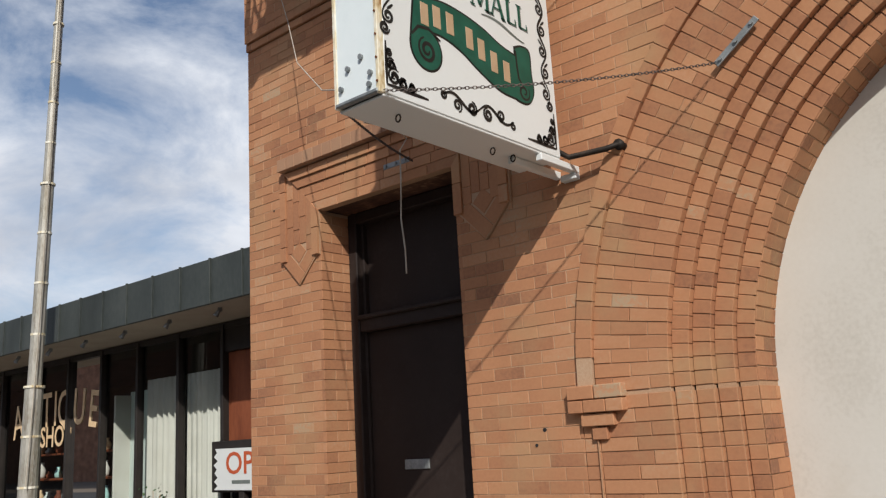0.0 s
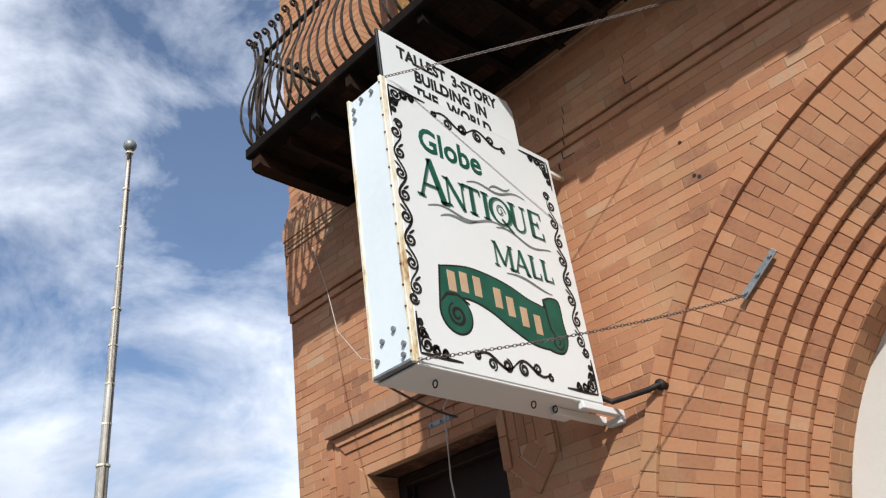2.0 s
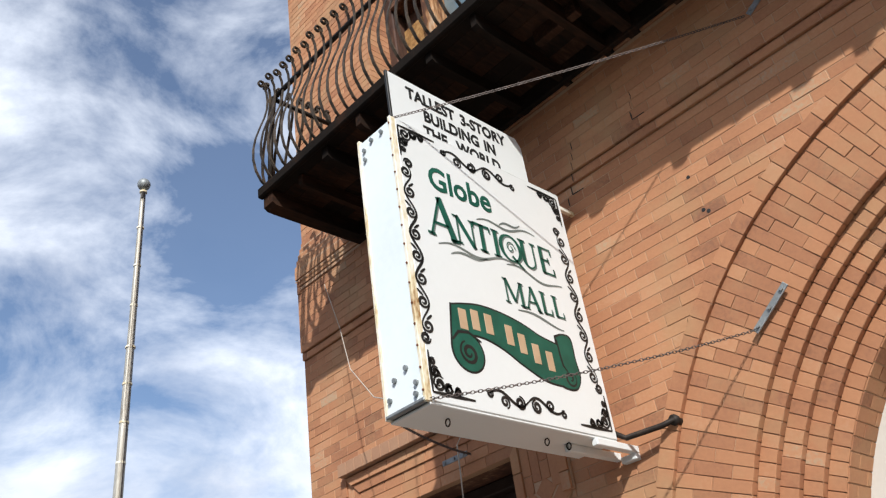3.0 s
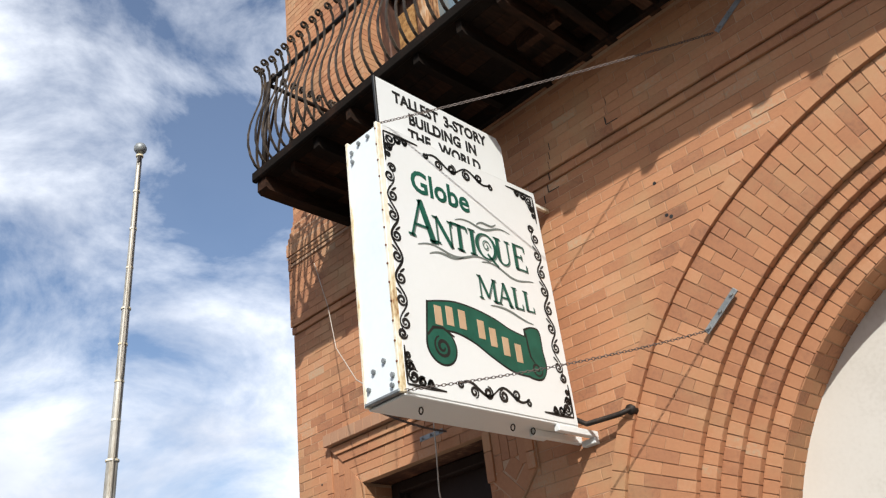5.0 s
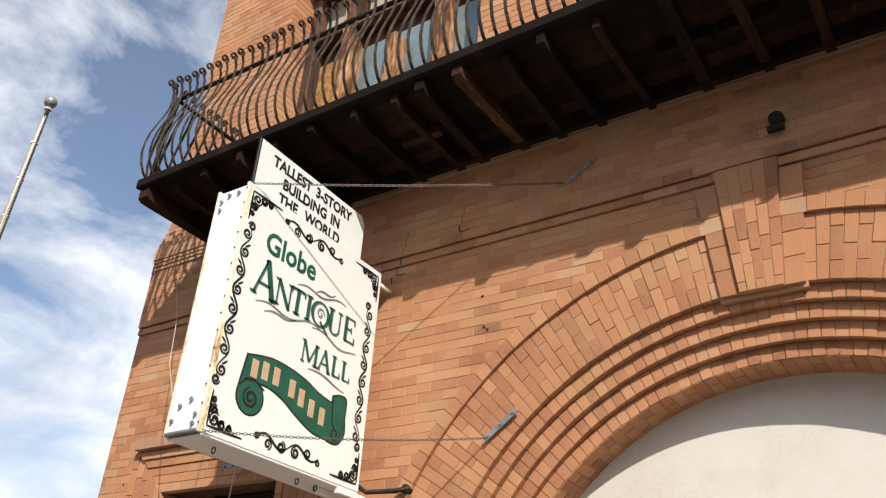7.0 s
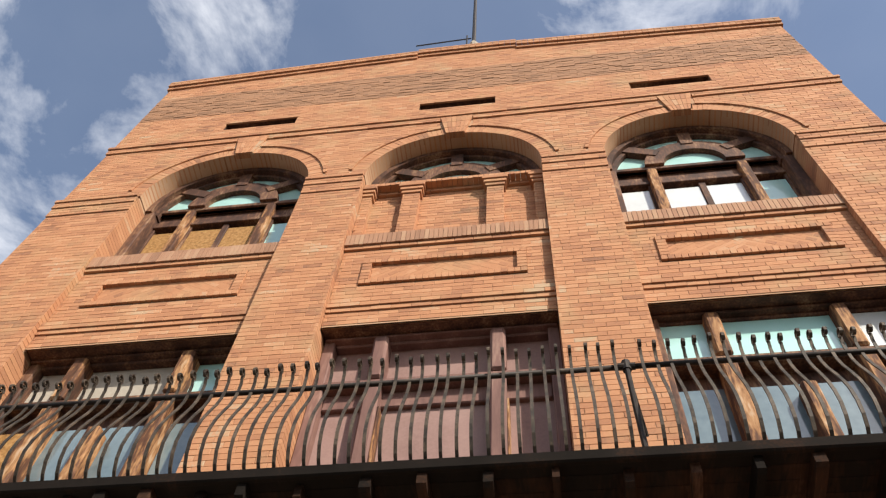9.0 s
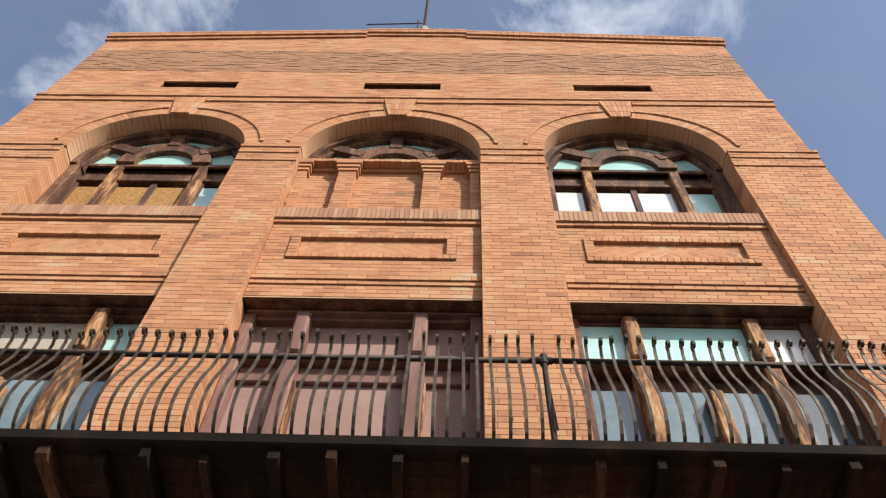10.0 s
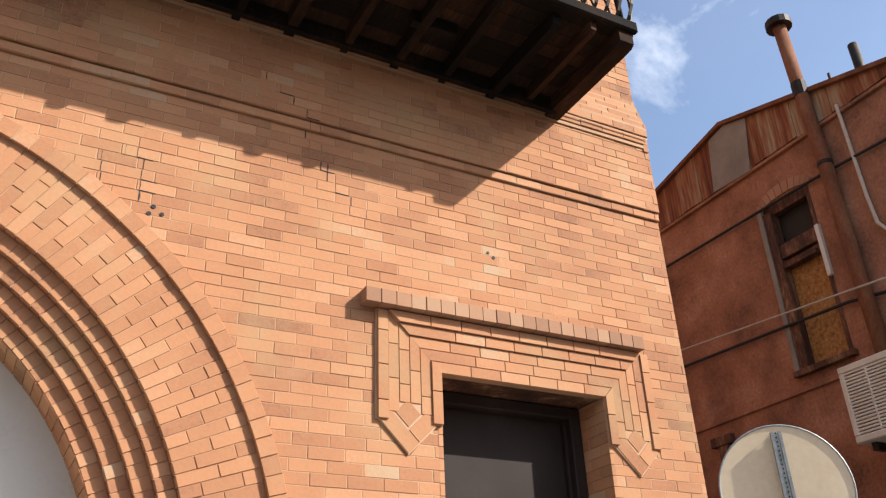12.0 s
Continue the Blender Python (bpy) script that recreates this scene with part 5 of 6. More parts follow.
for ch, y0, y1, z0, z1 in (("A", -1.355, -1.155, 3.945, 4.195), ("N", -1.165, -1.01, 3.955, 4.125), ("T", -1.025, -0.895, 3.958, 4.13), ("I", -0.885, -0.825, 3.96, 4.132), ("Q", -0.825, -0.655, 3.962, 4.136), ("U", -0.665, -0.525, 3.965, 4.14), ("E", -0.51, -0.385, 3.97, 4.148),
                           ("M", -0.865, -0.705, 3.69, 3.835), ("A", -0.705, -0.585, 3.692, 3.835), ("L", -0.575, -0.485, 3.695, 3.83), ("L", -0.475, -0.385, 3.70, 3.83)):
    glyph(ch, y0, y1, z0, z1, SX + 0.0010, GREY_INK, "letter_shade", 0.008)
    glyph(ch, y0, y1, z0, z1, SX + 0.0022, GREEN, "letter")


def stroke(s, pts, w, x=SX):
    """A painted line of changing width on the sign's face; pts in (y, z)."""
    n = len(pts)
    v, f = [], []
    for i, (y, z) in enumerate(pts):
        a, b = pts[max(i - 1, 0)], pts[min(i + 1, n - 1)]
        d = Vector((b[0] - a[0], b[1] - a[1]))
        d = d.normalized() if d.length > 1e-7 else Vector((1, 0))
        t = 1.55 * w * (0.35 + 0.65 * math.sin(math.pi * min(max((i + 0.6) / n, 0), 1)))
        for q in (-1, 1):
            v += [(x + 0.0022, y - d.y * t * q / 2, z + d.x * t * q / 2)]
    for i in range(n - 1):
        f.append((2 * i, 2 * i + 2, 2 * i + 3, 2 * i + 1))
    s.add(v, f)


def spiral(c, r, a0, turns, ccw=1, n=18, tail=0.0):
    return [(c[0] + r * (1 - 0.8 * i / n) * math.cos(a0 + ccw * turns * 2 * math.pi * i / n), c[1] + r * (1 - 0.8 * i / n) * math.sin(a0 + ccw * turns * 2 * math.pi * i / n)) for i in range(n + 1)]


def wave(p, q, amp, cycles, n=30, phase=0.0):
    d = Vector((q[0] - p[0], q[1] - p[1]))
    u = Vector((-d.y, d.x)).normalized()
    return [(p[0] + d.x * i / n + u.x * amp * math.sin(phase + cycles * 2 * math.pi * i / n), p[1] + d.y * i / n + u.y * amp * math.sin(phase + cycles * 2 * math.pi * i / n)) for i in range(n + 1)]


def scroll_strip(p, q, flip=1):
    """A vine of S-scrolls from p to q."""
    s = Shape()
    d = Vector((q[0] - p[0], q[1] - p[1]))
    u = Vector((-d.y, d.x)).normalized() * flip
    stroke(s, wave(p, q, 0.030 * flip, 4, 64), 0.0105)
    for k in range(8):
        f = (k + 0.5) / 8
        sgn = 1 if k % 2 == 0 else -1
        c = (p[0] + d.x * f - u.x * 0.004 * sgn, p[1] + d.y * f - u.y * 0.004 * sgn)
        stroke(s, spiral(c, 0.033, math.atan2(u.y * sgn, u.x * sgn), 1.45, -sgn * flip, 22), 0.0115)
        if k < 7:
            g = (k + 1) / 8
            e = (p[0] + d.x * g, p[1] + d.y * g)
            stroke(s, [(e[0] + u.x * 0.036 * sgn * (1 - t_), e[1] + u.y * 0.036 * sgn * (1 - t_) - 0.03 * t_) for t_ in [i / 6 for i in range(7)]], 0.009)
    for e, sg in ((p, 1), (q, -1)):
        stroke(s, spiral((e[0] + u.x * 0.02 * sg, e[1] + u.y * 0.02 * sg), 0.030, math.atan2(-u.y * sg, -u.x * sg), 1.5, -flip), 0.012)
    return s


def flourish(c, w):
    """A symmetrical ornament round c."""
    s = Shape()
    for g_ in (-1, 1):
        stroke(s, [(c[0] + g_ * w * t, c[1] + 0.035 * math.sin(t * 6.2) * (1 - t * 0.3) * g_ + 0.01) for t in [i / 16 for i in range(17)]], 0.012)
        stroke(s, spiral((c[0] + g_ * w * 0.22, c[1] - 0.004), 0.036, 1.6, 1.6, g_), 0.013)
        stroke(s, spiral((c[0] + g_ * w * 0.62, c[1] + 0.016 * g_), 0.032, -1.4, 1.5, -g_), 0.011)
        stroke(s, spiral((c[0] + g_ * w * 0.98, c[1] - 0.012 * g_), 0.022, 1.2, 1.4, g_), 0.010)
    return s


def corner_orn(c, sy, sz):
    s = Shape()
    stroke(s, [(c[0], c[1] + sz * 0.20 * t) for t in [i / 8 for i in range(9)]], 0.012)
    stroke(s, [(c[0] + sy * 0.26 * t, c[1]) for t in [i / 8 for i in range(9)]], 0.012)
    for a, b, r in ((0.045, 0.045, 0.04), (0.10, 0.028, 0.028), (0.028, 0.10, 0.028), (0.155, 0.02, 0.02), (0.02, 0.15, 0.018)):
        stroke(s, spiral((c[0] + sy * a, c[1] + sz * b), r, 0.8, 1.7, sy * sz), 0.010)
    for a, b in ((0.02, 0.02), (0.075, 0.012), (0.012, 0.075), (0.13, 0.008)):
        stroke(s, [(c[0] + sy * (a + 0.05 * t), c[1] + sz * (b + 0.035 * math.sin(3 * t))) for t in [i / 6 for i in range(7)]], 0.010)
    return s


part("scroll_strip", scroll_strip((-1.455, 4.34), (-1.455, 3.345)), INK, sign, "painted black scrollwork")
part("scroll_strip", scroll_strip((-0.255, 4.31), (-0.250, 3.32), -1), INK, sign, "painted black scrollwork")
part("flourish", flourish((-0.885, 4.515), 0.28), INK, sign, "painted black scrollwork")
part("flourish", flourish((-0.845, 3.13), 0.27), INK, sign, "painted black scrollwork")
for c_, sy, sz in (((-1.475, 4.575), 1, -1), ((-0.20, 4.575), -1, -1), ((-1.475, 3.085), 1, 1), ((-0.20, 3.085), -1, 1)):
    part("corner_ornament", corner_orn(c_, sy, sz), INK, sign, "painted black scrollwork")
sw = Shape()
for p, q, a, cy in (((-1.30, 3.90), (-0.72, 3.945), 0.020, 1.5), ((-1.22, 3.865), (-0.95, 3.915), 0.013, 1.0), ((-0.98, 4.155), (-0.50, 4.205), 0.016, 1.5), ((-0.80, 3.93), (-0.35, 3.895), 0.02, 1.2), ((-0.78, 3.66), (-0.42, 3.635), 0.015, 0.8), ((-0.80, 4.18), (-0.62, 4.235), 0.012, 1.0)):
    stroke(sw, wave(p, q, a, cy, 24), 0.010)
part("swash", sw, GREY_INK, sign, "thin grey swashes round the words")


def smooth(pts, n=6):
    """A soft line through points."""
    out = []
    for k in range(len(pts) - 1):
        p0, p1, p2, p3 = [Vector(pts[min(max(q, 0), len(pts) - 1)]) for q in (k - 1, k, k + 1, k + 2)]
        for i in range(n):
            t = i / n
            out.append(tuple(0.5 * (2 * p1 + (p2 - p0) * t + (2 * p0 - 5 * p1 + 4 * p2 - p3) * t * t + (3 * p1 - p0 - 3 * p2 + p3) * t ** 3)))
    return out + [tuple(pts[-1])]


RIB_TOP = smooth([(-1.278, 3.562), (-1.19, 3.585), (-1.07, 3.605), (-0.92, 3.60), (-0.77, 3.575), (-0.64, 3.535), (-0.505, 3.515)])
RIB_LOW = smooth([(-1.295, 3.40), (-1.20, 3.425), (-1.08, 3.432), (-0.95, 3.40), (-0.83, 3.345), (-0.66, 3.287), (-0.48, 3.285)])


def banner_mid(t):
    k = t * (len(RIB_TOP) - 1)
    i, f = min(int(k), len(RIB_TOP) - 2), k - min(int(k), len(RIB_TOP) - 2)
    a, b = [Vector(RIB_TOP[q]) * 0.5 + Vector(RIB_LOW[q]) * 0.5 for q in (i, i + 1)]
    return tuple(a.lerp(b, f))


def banner(grow, x, mat, name):
    """The painted ribbon with a roll at either end, grown by a margin for its outline."""
    s = Shape()
    n = len(RIB_TOP)
    s.add([(x, a, b + grow) for a, b in RIB_TOP] + [(x, a, b - grow) for a, b in RIB_LOW], [(n + i, n + i + 1, i + 1, i) for i in range(n - 1)])
    rolls = [[(-1.21 + (0.10 + grow) * math.cos(a), 3.33 + (0.098 + grow) * math.sin(a)) for a in [2 * math.pi * k / 28 for k in range(28)]],
             [(-1.278 - grow, 3.562 + grow), (-1.18, 3.58), (-1.17, 3.36), (-1.31 - grow, 3.34), (-1.295 - grow, 3.45)],
             smooth([(-0.515 - grow, 3.56 + grow), (-0.45, 3.588 + grow), (-0.39 + grow, 3.575 + grow), (-0.385 + grow, 3.46), (-0.375 + grow, 3.36), (-0.41, 3.295 - grow), (-0.48, 3.275 - grow), (-0.55 - grow, 3.30 - grow), (-0.52 - grow, 3.42), (-0.515 - grow, 3.56 + grow)], 4)[:-1]]
    for k, poly in enumerate(rolls):
        s.add([(x + 0.0002 * (k + 1), a, b) for a, b in poly], [tuple(range(len(poly)))])
    return part(name, s, mat, sign, "green painted ribbon" if mat is GREEN else "black outline of the ribbon")


banner(0.011, SX + 0.0008, INK, "ribbon_outline")
banner(0.0, SX + 0.0022, GREEN, "ribbon")
for pts, w in ((spiral((-1.205, 3.325), 0.062, 1.9, 1.7, 1, 26), 0.013), ([(-1.305, 3.375), (-1.26, 3.425), (-1.19, 3.435), (-1.11, 3.40)], 0.011), (spiral((-0.46, 3.335), 0.05, 0.6, 1.4, -1, 22), 0.010), ([(-0.512, 3.55), (-0.508, 3.46), (-0.50, 3.40), (-0.47, 3.37)], 0.010)):
    rl = Shape()
    stroke(rl, pts, w, SX + 0.0012)
    part("ribbon_line", rl, INK, sign, "black curl line on the ribbon")
for t in (0.14, 0.265, 0.385, 0.555, 0.665, 0.775, 0.88):
    y, z = banner_mid(t)
    bs = Shape()
    bs.box(SX + 0.001, SX + 0.0045, y - 0.026, y + 0.026, z - 0.055, z + 0.055, b=0.001)
    part("lettering_bar", bs, BEIGE, sign, "plain beige bar on the ribbon")

sign.location, sign.scale = (-2.77, -0.8515, 3.015), (0.92, 1.0185, 1.0157)

# board above the sign
board = thing("notice_board", (-2.69, -0.95, SZ1), "thin white board with black capitals standing on the sign", "sign")
bp = Shape()
bp.prism([(-1.465, 4.62), (-0.36, 4.62), (-0.36, 4.96), (-0.40, 5.02), (-1.465, 5.035)], -2.70, -2.686, axis="x")
part("board_panel", bp, SIGN_WHITE, board)
part("board_edge", boxes((-2.702, -2.684, -1.478, -1.462, 4.60, 5.038), b=0.002), INK, board, "black front edge")
BF = Matrix(((0, 0, 1, -2.6855), (1, 0, 0, 0), (0, 1, 0, 0), (0, 0, 0, 1)))
for words, z_, size_ in ((("TALLEST", "3-STORY"), 4.905, 0.112), (("BUILDING", "IN"), 4.785, 0.112), (("THE", "WORLD"), 4.665, 0.112)):
    made = [lettering("word", w_, size_, BF @ pose(0, z_, 0.001), INK, board, width=0.89, bold=0.003, align="LEFT") for w_ in words]
    wide = [max(v.co.y for v in o_.data.vertices) - min(v.co.y for v in o_.data.vertices) for o_ in made]
    low = [min(v.co.y for v in o_.data.vertices) for o_ in made]
    gap = 0.05 if words[0] != "THE" else 0.07
    at = -0.925 - (sum(wide) + gap) / 2
    for o_, w_, l_ in zip(made, wide, low):
        o_.data.transform(Matrix.Translation((0, at - l_, 0)))
        at += w_ + gap

# ---------- chains, straps, cords ----------
def chain(p, q, sag, label, link=0.026):
    p, q = Vector(p), Vector(q)
    n = max(3, round((q - p).length / (link * 0.72)))
    s = Shape()
    d = (q - p).normalized()
    side = d.cross(Vector((0, 0, 1))).normalized()
    up = side.cross(d)
    for i in range(n):
        t = (i + 0.5) / n
        c = p.lerp(q, t) - Vector((0, 0, 4 * sag * t * (1 - t)))
        a = side if i % 2 else up
        s.sweep([c + d * math.cos(u) * link / 2 + a * math.sin(u) * link * 0.27 for u in [2 * math.pi * k / 10 for k in range(10)]], 0.0021, sides=4, closed=True, up=d.cross(a))
    return solo("chain", s, CHAIN, label, "chain", "sign chains")


def strap(p, q, label):
    p, q = Vector(p), Vector(q)
    s = Shape()
    d = (q - p).normalized()
    u = Vector((0, 1, 0)).cross(d).normalized() * 0.017
    s.slab([p - u, q - u, q + u, p + u], (0, -1, 0), 0.008, b=0.002)
    for f in (0.12, 0.5, 0.88):
        c = p.lerp(q, f)
        s.sweep([c + Vector((0, -0.012, 0)), c + Vector((0, 0.004, 0))], 0.010, sides=8)
    return solo("metal_strap", s, STEEL, label, "metal strap", "wall straps")


chain((-2.63, -1.52, 3.035), (-1.76, -0.03, 3.325), 0.03, "dark steel chain from the sign to a wall strap")
chain((-2.65, -1.51, 4.64), (-1.20, -0.05, 5.055), 0.02, "dark steel chain from the top of the sign to the wall")
chain((-2.90, -1.50, 3.03), (-3.83, -0.03, 3.36), 0.02, "dark steel chain behind the sign to a wall strap")
chain((-2.90, -1.49, 4.62), (-4.2, -0.04, 5.05), 0.02, "dark steel chain behind the sign up to the wall")
strap((-1.77, -0.036, 3.315), (-1.54, -0.036, 3.485), "galvanised strap bolted to the arch")
strap((-1.18, -0.046, 5.055), (-0.965, -0.046, 5.19), "dark steel strap bolted under the balcony")
strap((-4.02, -0.110, 3.345), (-3.79, -0.110, 3.345), "galvanised strap bolted over the door")
cond = Shape()
cond.sweep([(-2.34, 0.02, 3.055), (-2.34, -0.05, 3.055), (-2.40, -0.075, 3.04), (-2.61, -0.11, 3.04), (-2.67, -0.17, 3.09)], 0.016, sides=8)
cond.sweep([(-2.34, 0.02, 3.055), (-2.34, -0.055, 3.055)], 0.03, sides=8)
solo("cable_conduit", cond, IRON, "dark conduit elbow from the wall to the sign", "conduit", smooth=True)
cord = Shape()
cord.sweep([(-3.92, -0.16, 3.40), (-3.915, -0.17, 3.2), (-3.93, -0.17, 2.95), (-3.90, -0.175, 2.75), (-3.895, -0.18, 2.60)], 0.0055, sides=5)
cord.sweep([(-3.92, -0.16, 3.40), (-3.85, -0.16, 3.46), (-3.5, -0.6, 3.33), (-3.1, -1.2, 3.10)], 0.0035, sides=5)
part("cord", cord, ROPE, sign, "pale cord dangling before the door")
wire = Shape()
wire.sweep([(-5.2, -0.05, 5.3), (-4.95, -0.12, 4.75), (-4.4, -0.5, 4.1), (-3.6, -1.0, 3.5), (-2.93, -1.47, 3.15)], 0.0035, sides=5)
solo("guy_wire", wire, ROPE, "pale wire slung from the corner to the sign", "wire")
hl = Shape()
hl.sweep([(0.23, -0.03, 5.055), (0.23, -0.09, 5.055)], 0.045, sides=12)
hl.sweep([(0.23, -0.092, 5.055), (0.23, -0.095, 5.055)], 0.030, sides=12)
hl.box(0.17, 0.27, -0.10, -0.055, 4.965, 5.0)
solo("pipe_stub", hl, IRON, "short black pipe end in the brick wall", "pipe")
dots = random.Random(5)
hs = Shape()
for x, z in ((-1.849, 4.346), (-1.826, 4.107), (-1.80, 4.085), (1.82, 3.978), (1.87, 3.94), (1.80, 3.93), (-5.30, 3.35), (3.98, 4.15), (4.02, 4.12), (-3.40, 2.86), (-4.15, 3.42), (-4.12, 3.36), (-4.18, 3.38), (-3.05, 1.52), (-2.99, 1.60)):
    hs.sweep([(x, -0.003, z), (x, 0.0045, z)], 0.011 + dots.uniform(-0.003, 0.003), sides=8)
solo("drill_holes", hs, CABLE, "small dark anchor holes left in the brick", "holes", kind="stuff")

# stepped cracks that follow the joints
ck = Shape()
cr = random.Random(9)
for pts in (((2.40, 5.10), (2.59, 4.98), (2.77, 4.85), (2.72, 4.68), (2.80, 4.58), (2.89, 4.52), (2.89, 4.40), (3.00, 4.33), (3.21, 4.20)), ((1.67, 4.36), (1.71, 4.30), (1.80, 4.25), (1.79, 4.12), (1.80, 4.00)), ((1.57, 4.28), (1.60, 3.95)), ((-2.45, 5.02), (-2.50, 4.80), (-2.62, 4.62)), ((-1.95, 5.10), (-2.0, 4.9))):
    for (xa, za), (xb, zb) in zip(pts, pts[1:]):
        k = max(1, round(abs(za - zb) / C))
        for i in range(k):
            x_, z_ = xa - 0.06 + (xb - xa) * (i + 0.5) / k, round((za + (zb - za) * (i + 0.5) / k) / C - 0.5) * C
            w_ = cr.uniform(0.0014, 0.0038)
            y_ = low_face(z_ + 0.03) - 0.0015
            ck.prism([(x_ - w_, z_ + 0.006), (x_ + w_ * 0.5, z_ + 0.004), (x_ + w_ + cr.uniform(-0.004, 0.004), z_ + 0.035), (x_ + w_ * 0.6, z_ + 0.064), (x_ - w_, z_ + 0.066), (x_ - w_ + cr.uniform(-0.003, 0.003), z_ + 0.03)], y_ - 0.0012, y_ + 0.003)
            if cr.random() < 0.35:
                ck.prism([(x_, z_ + 0.001), (x_ + 0.09, z_ - 0.001), (x_ + 0.09, z_ + 0.003), (x_, z_ + 0.006)], y_ - 0.0012, y_ + 0.003)
solo("wall_cracks", ck, CABLE, "dark stepped cracks through the brick joints", "cracks", kind="stuff")

# ---------- flagpole ----------
pole = thing("flagpole", (-12.08, 1.2, 0.0), "tall weathered silver flagpole with a ball finial", "flagpole")
py = 1.2


def px(z):
    """The pole leans a little."""
    return -11.575 - (10.8 - z) * 0.047


for z0, z1, r0, r1 in ((0, 2.6, 0.125, 0.118), (2.6, 5.4, 0.092, 0.084), (5.4, 7.8, 0.072, 0.062), (7.8, 10.66, 0.058, 0.044)):
    s = Shape()
    s.sweep([(px(z0), py, z0), (px(z1), py, z1)], [r0, r1], sides=14)
    part("pole_section", s, POLE_METAL, pole, smooth=False)
    for i in range(4):
        z = z0 + (z1 - z0) * (i + 1) / 4
        s = Shape()
        s.sweep([(px(z), py, z - 0.03), (px(z), py, z)], r0 * (1.08 if i == 3 else 1.02), sides=14)
        part("joint_band", s, SIGN_EDGE, pole, "stained joint band")
s = Shape()
turn = [math.pi * i / 12 - math.pi / 2 for i in range(13)]
s.sweep([(px(10.8), py, 10.80 + 0.11 * math.sin(a)) for a in turn], [max(0.11 * math.cos(a), 0.004) for a in turn], sides=16)
part("finial", s, STEEL, pole, "dull metal ball", smooth=True)
s = Shape()
s.sweep([(px(10.6) + 0.07, py - 0.03, 10.6), (px(10.6) - 0.06, py + 0.02, 10.6)], 0.018, sides=6)
s.sweep([(px(10.6) + 0.07, py - 0.03, 10.6), (px(10.47) + 0.07, py - 0.03, 10.47)], 0.03, sides=8)
part("truck", s, IRON, pole, "pulley below the ball")
s = Shape()
s.sweep([(px(10.55) + 0.085, py - 0.03, 10.55), (px(7.0) + 0.12, py - 0.04, 7.0), (px(6.2) + 0.13, py - 0.05, 6.2), (px(3.0) + 0.15, py - 0.06, 3.0), (px(1.3) + 0.16, py - 0.1, 1.3)], 0.008, sides=5)
s.sweep([(px(10.55) + 0.075, py - 0.03, 10.55), (px(6.8) + 0.1, py - 0.06, 6.8), (px(6.6) + 0.14, py - 0.06, 6.6), (px(6.45) + 0.15, py - 0.04, 6.45)], 0.008, sides=5)
part("halyard", s, ROPE, pole, "slack grey halyard")

# ---------- low shop beside ----------
shop = thing("antique_shop", (-12, 2.4, 0), "low flat-roofed shop with dark metal fascia and tall windows", "shop")
FX0, FX1, FY, FZ0, FZ1 = -21.5, -5.70, 1.5, 3.205, 3.725
fa = Shape()
fa.box(FX0, FX1, FY, FY + 0.06, FZ0, FZ1, b=0.01)
part("fascia", fa, FASCIA, shop)
x = FX1 - 0.25
while x > FX0:
    part("seam", boxes((x - 0.012, x + 0.012, FY - 0.022, FY + 0.01, FZ0, FZ1 + 0.004), b=0.003), FASCIA, shop)
    x -= 0.60
part("roof_slab", boxes((FX0, FX1, FY + 0.06, 12.0, FZ1 - 0.16, FZ1 - 0.03)), FASCIA, shop)
part("soffit", boxes((FX0, FX1, FY + 0.02, 2.62, FZ0 - 0.004, FZ0 + 0.03)), SOFFIT, shop)
WY, WZ = 2.45, 3.17
x = -7.44
for i in range(7):
    lamp = Shape()
    lamp.sweep([(x, 1.72, FZ0), (x, 1.72, FZ0 - 0.035), (x, 1.70, FZ0 - 0.05), (x - 0.03, 1.68, FZ0 - 0.10)], [0.03, 0.03, 0.022, 0.034], sides=8)
    tagged(new("spot_lamp", lamp.mesh("spot_lamp", STEEL)), "small grey spot lamp under the shop soffit", "lamp", "shop spot lamps")
    x -= 1.045
posts = [-9.41, -10.405, -11.435, -12.451, -13.492, -14.541, -15.88, -16.95, -18.0, -19.1]
for x in posts:
    part("mullion", boxes((x - 0.03, x + 0.03, WY - 0.07, WY + 0.04, 0.15, WZ), b=0.004), FRAME_BLACK, shop)
part("head_rail", boxes((FX0, FX1, WY - 0.05, WY + 0.05, WZ - 0.06, WZ + 0.02)), FRAME_BLACK, shop)
part("stall_riser", boxes((FX0, FX1, WY - 0.06, WY + 0.1, 0.0, 0.45)), FRAME_BLACK, shop)
for a, b in zip(posts, posts[1:]):
    g_ = part("shop_pane", sheet_xz(b + 0.03, a - 0.03, WY, 0.45, WZ - 0.06), CLEAR, shop)
    g_.visible_shadow = False
# entrance side: red timber and dark glass
part("red_panel", boxes((-9.39, -8.7, WY + 0.02, WY + 0.1, 1.2, WZ - 0.35), b=0.01), REDWOOD, shop, "red stained timber panel")
part("red_panel", boxes((-8.6, -5.8, WY + 0.05, WY + 0.12, 0.0, WZ), b=0.01), REDWOOD, shop, "red stained timber boarding")
part("panel_frame", boxes((-9.41, -8.6, WY - 0.04, WY + 0.05, WZ - 0.35, WZ - 0.0), (-8.72, -8.58, WY - 0.08, WY + 0.12, 0.1, WZ), b=0.008), FRAME_BLACK, shop)
# walls, floor and ceiling darkened by colour so the room looks unlit
part("back_room", boxes((FX0, FX1, 6.9, 7.0, 0, 3.5), (FX0, FX1, 2.5, 7.0, 0.02, 0.06), (FX0, FX1, 2.55, 7, 3.30, 3.40), (FX0 - 0.1, FX0, 2.5, 7, 0, 3.4)), DARK_ROOM, shop, "interior walls coloured near black for the unlit room")


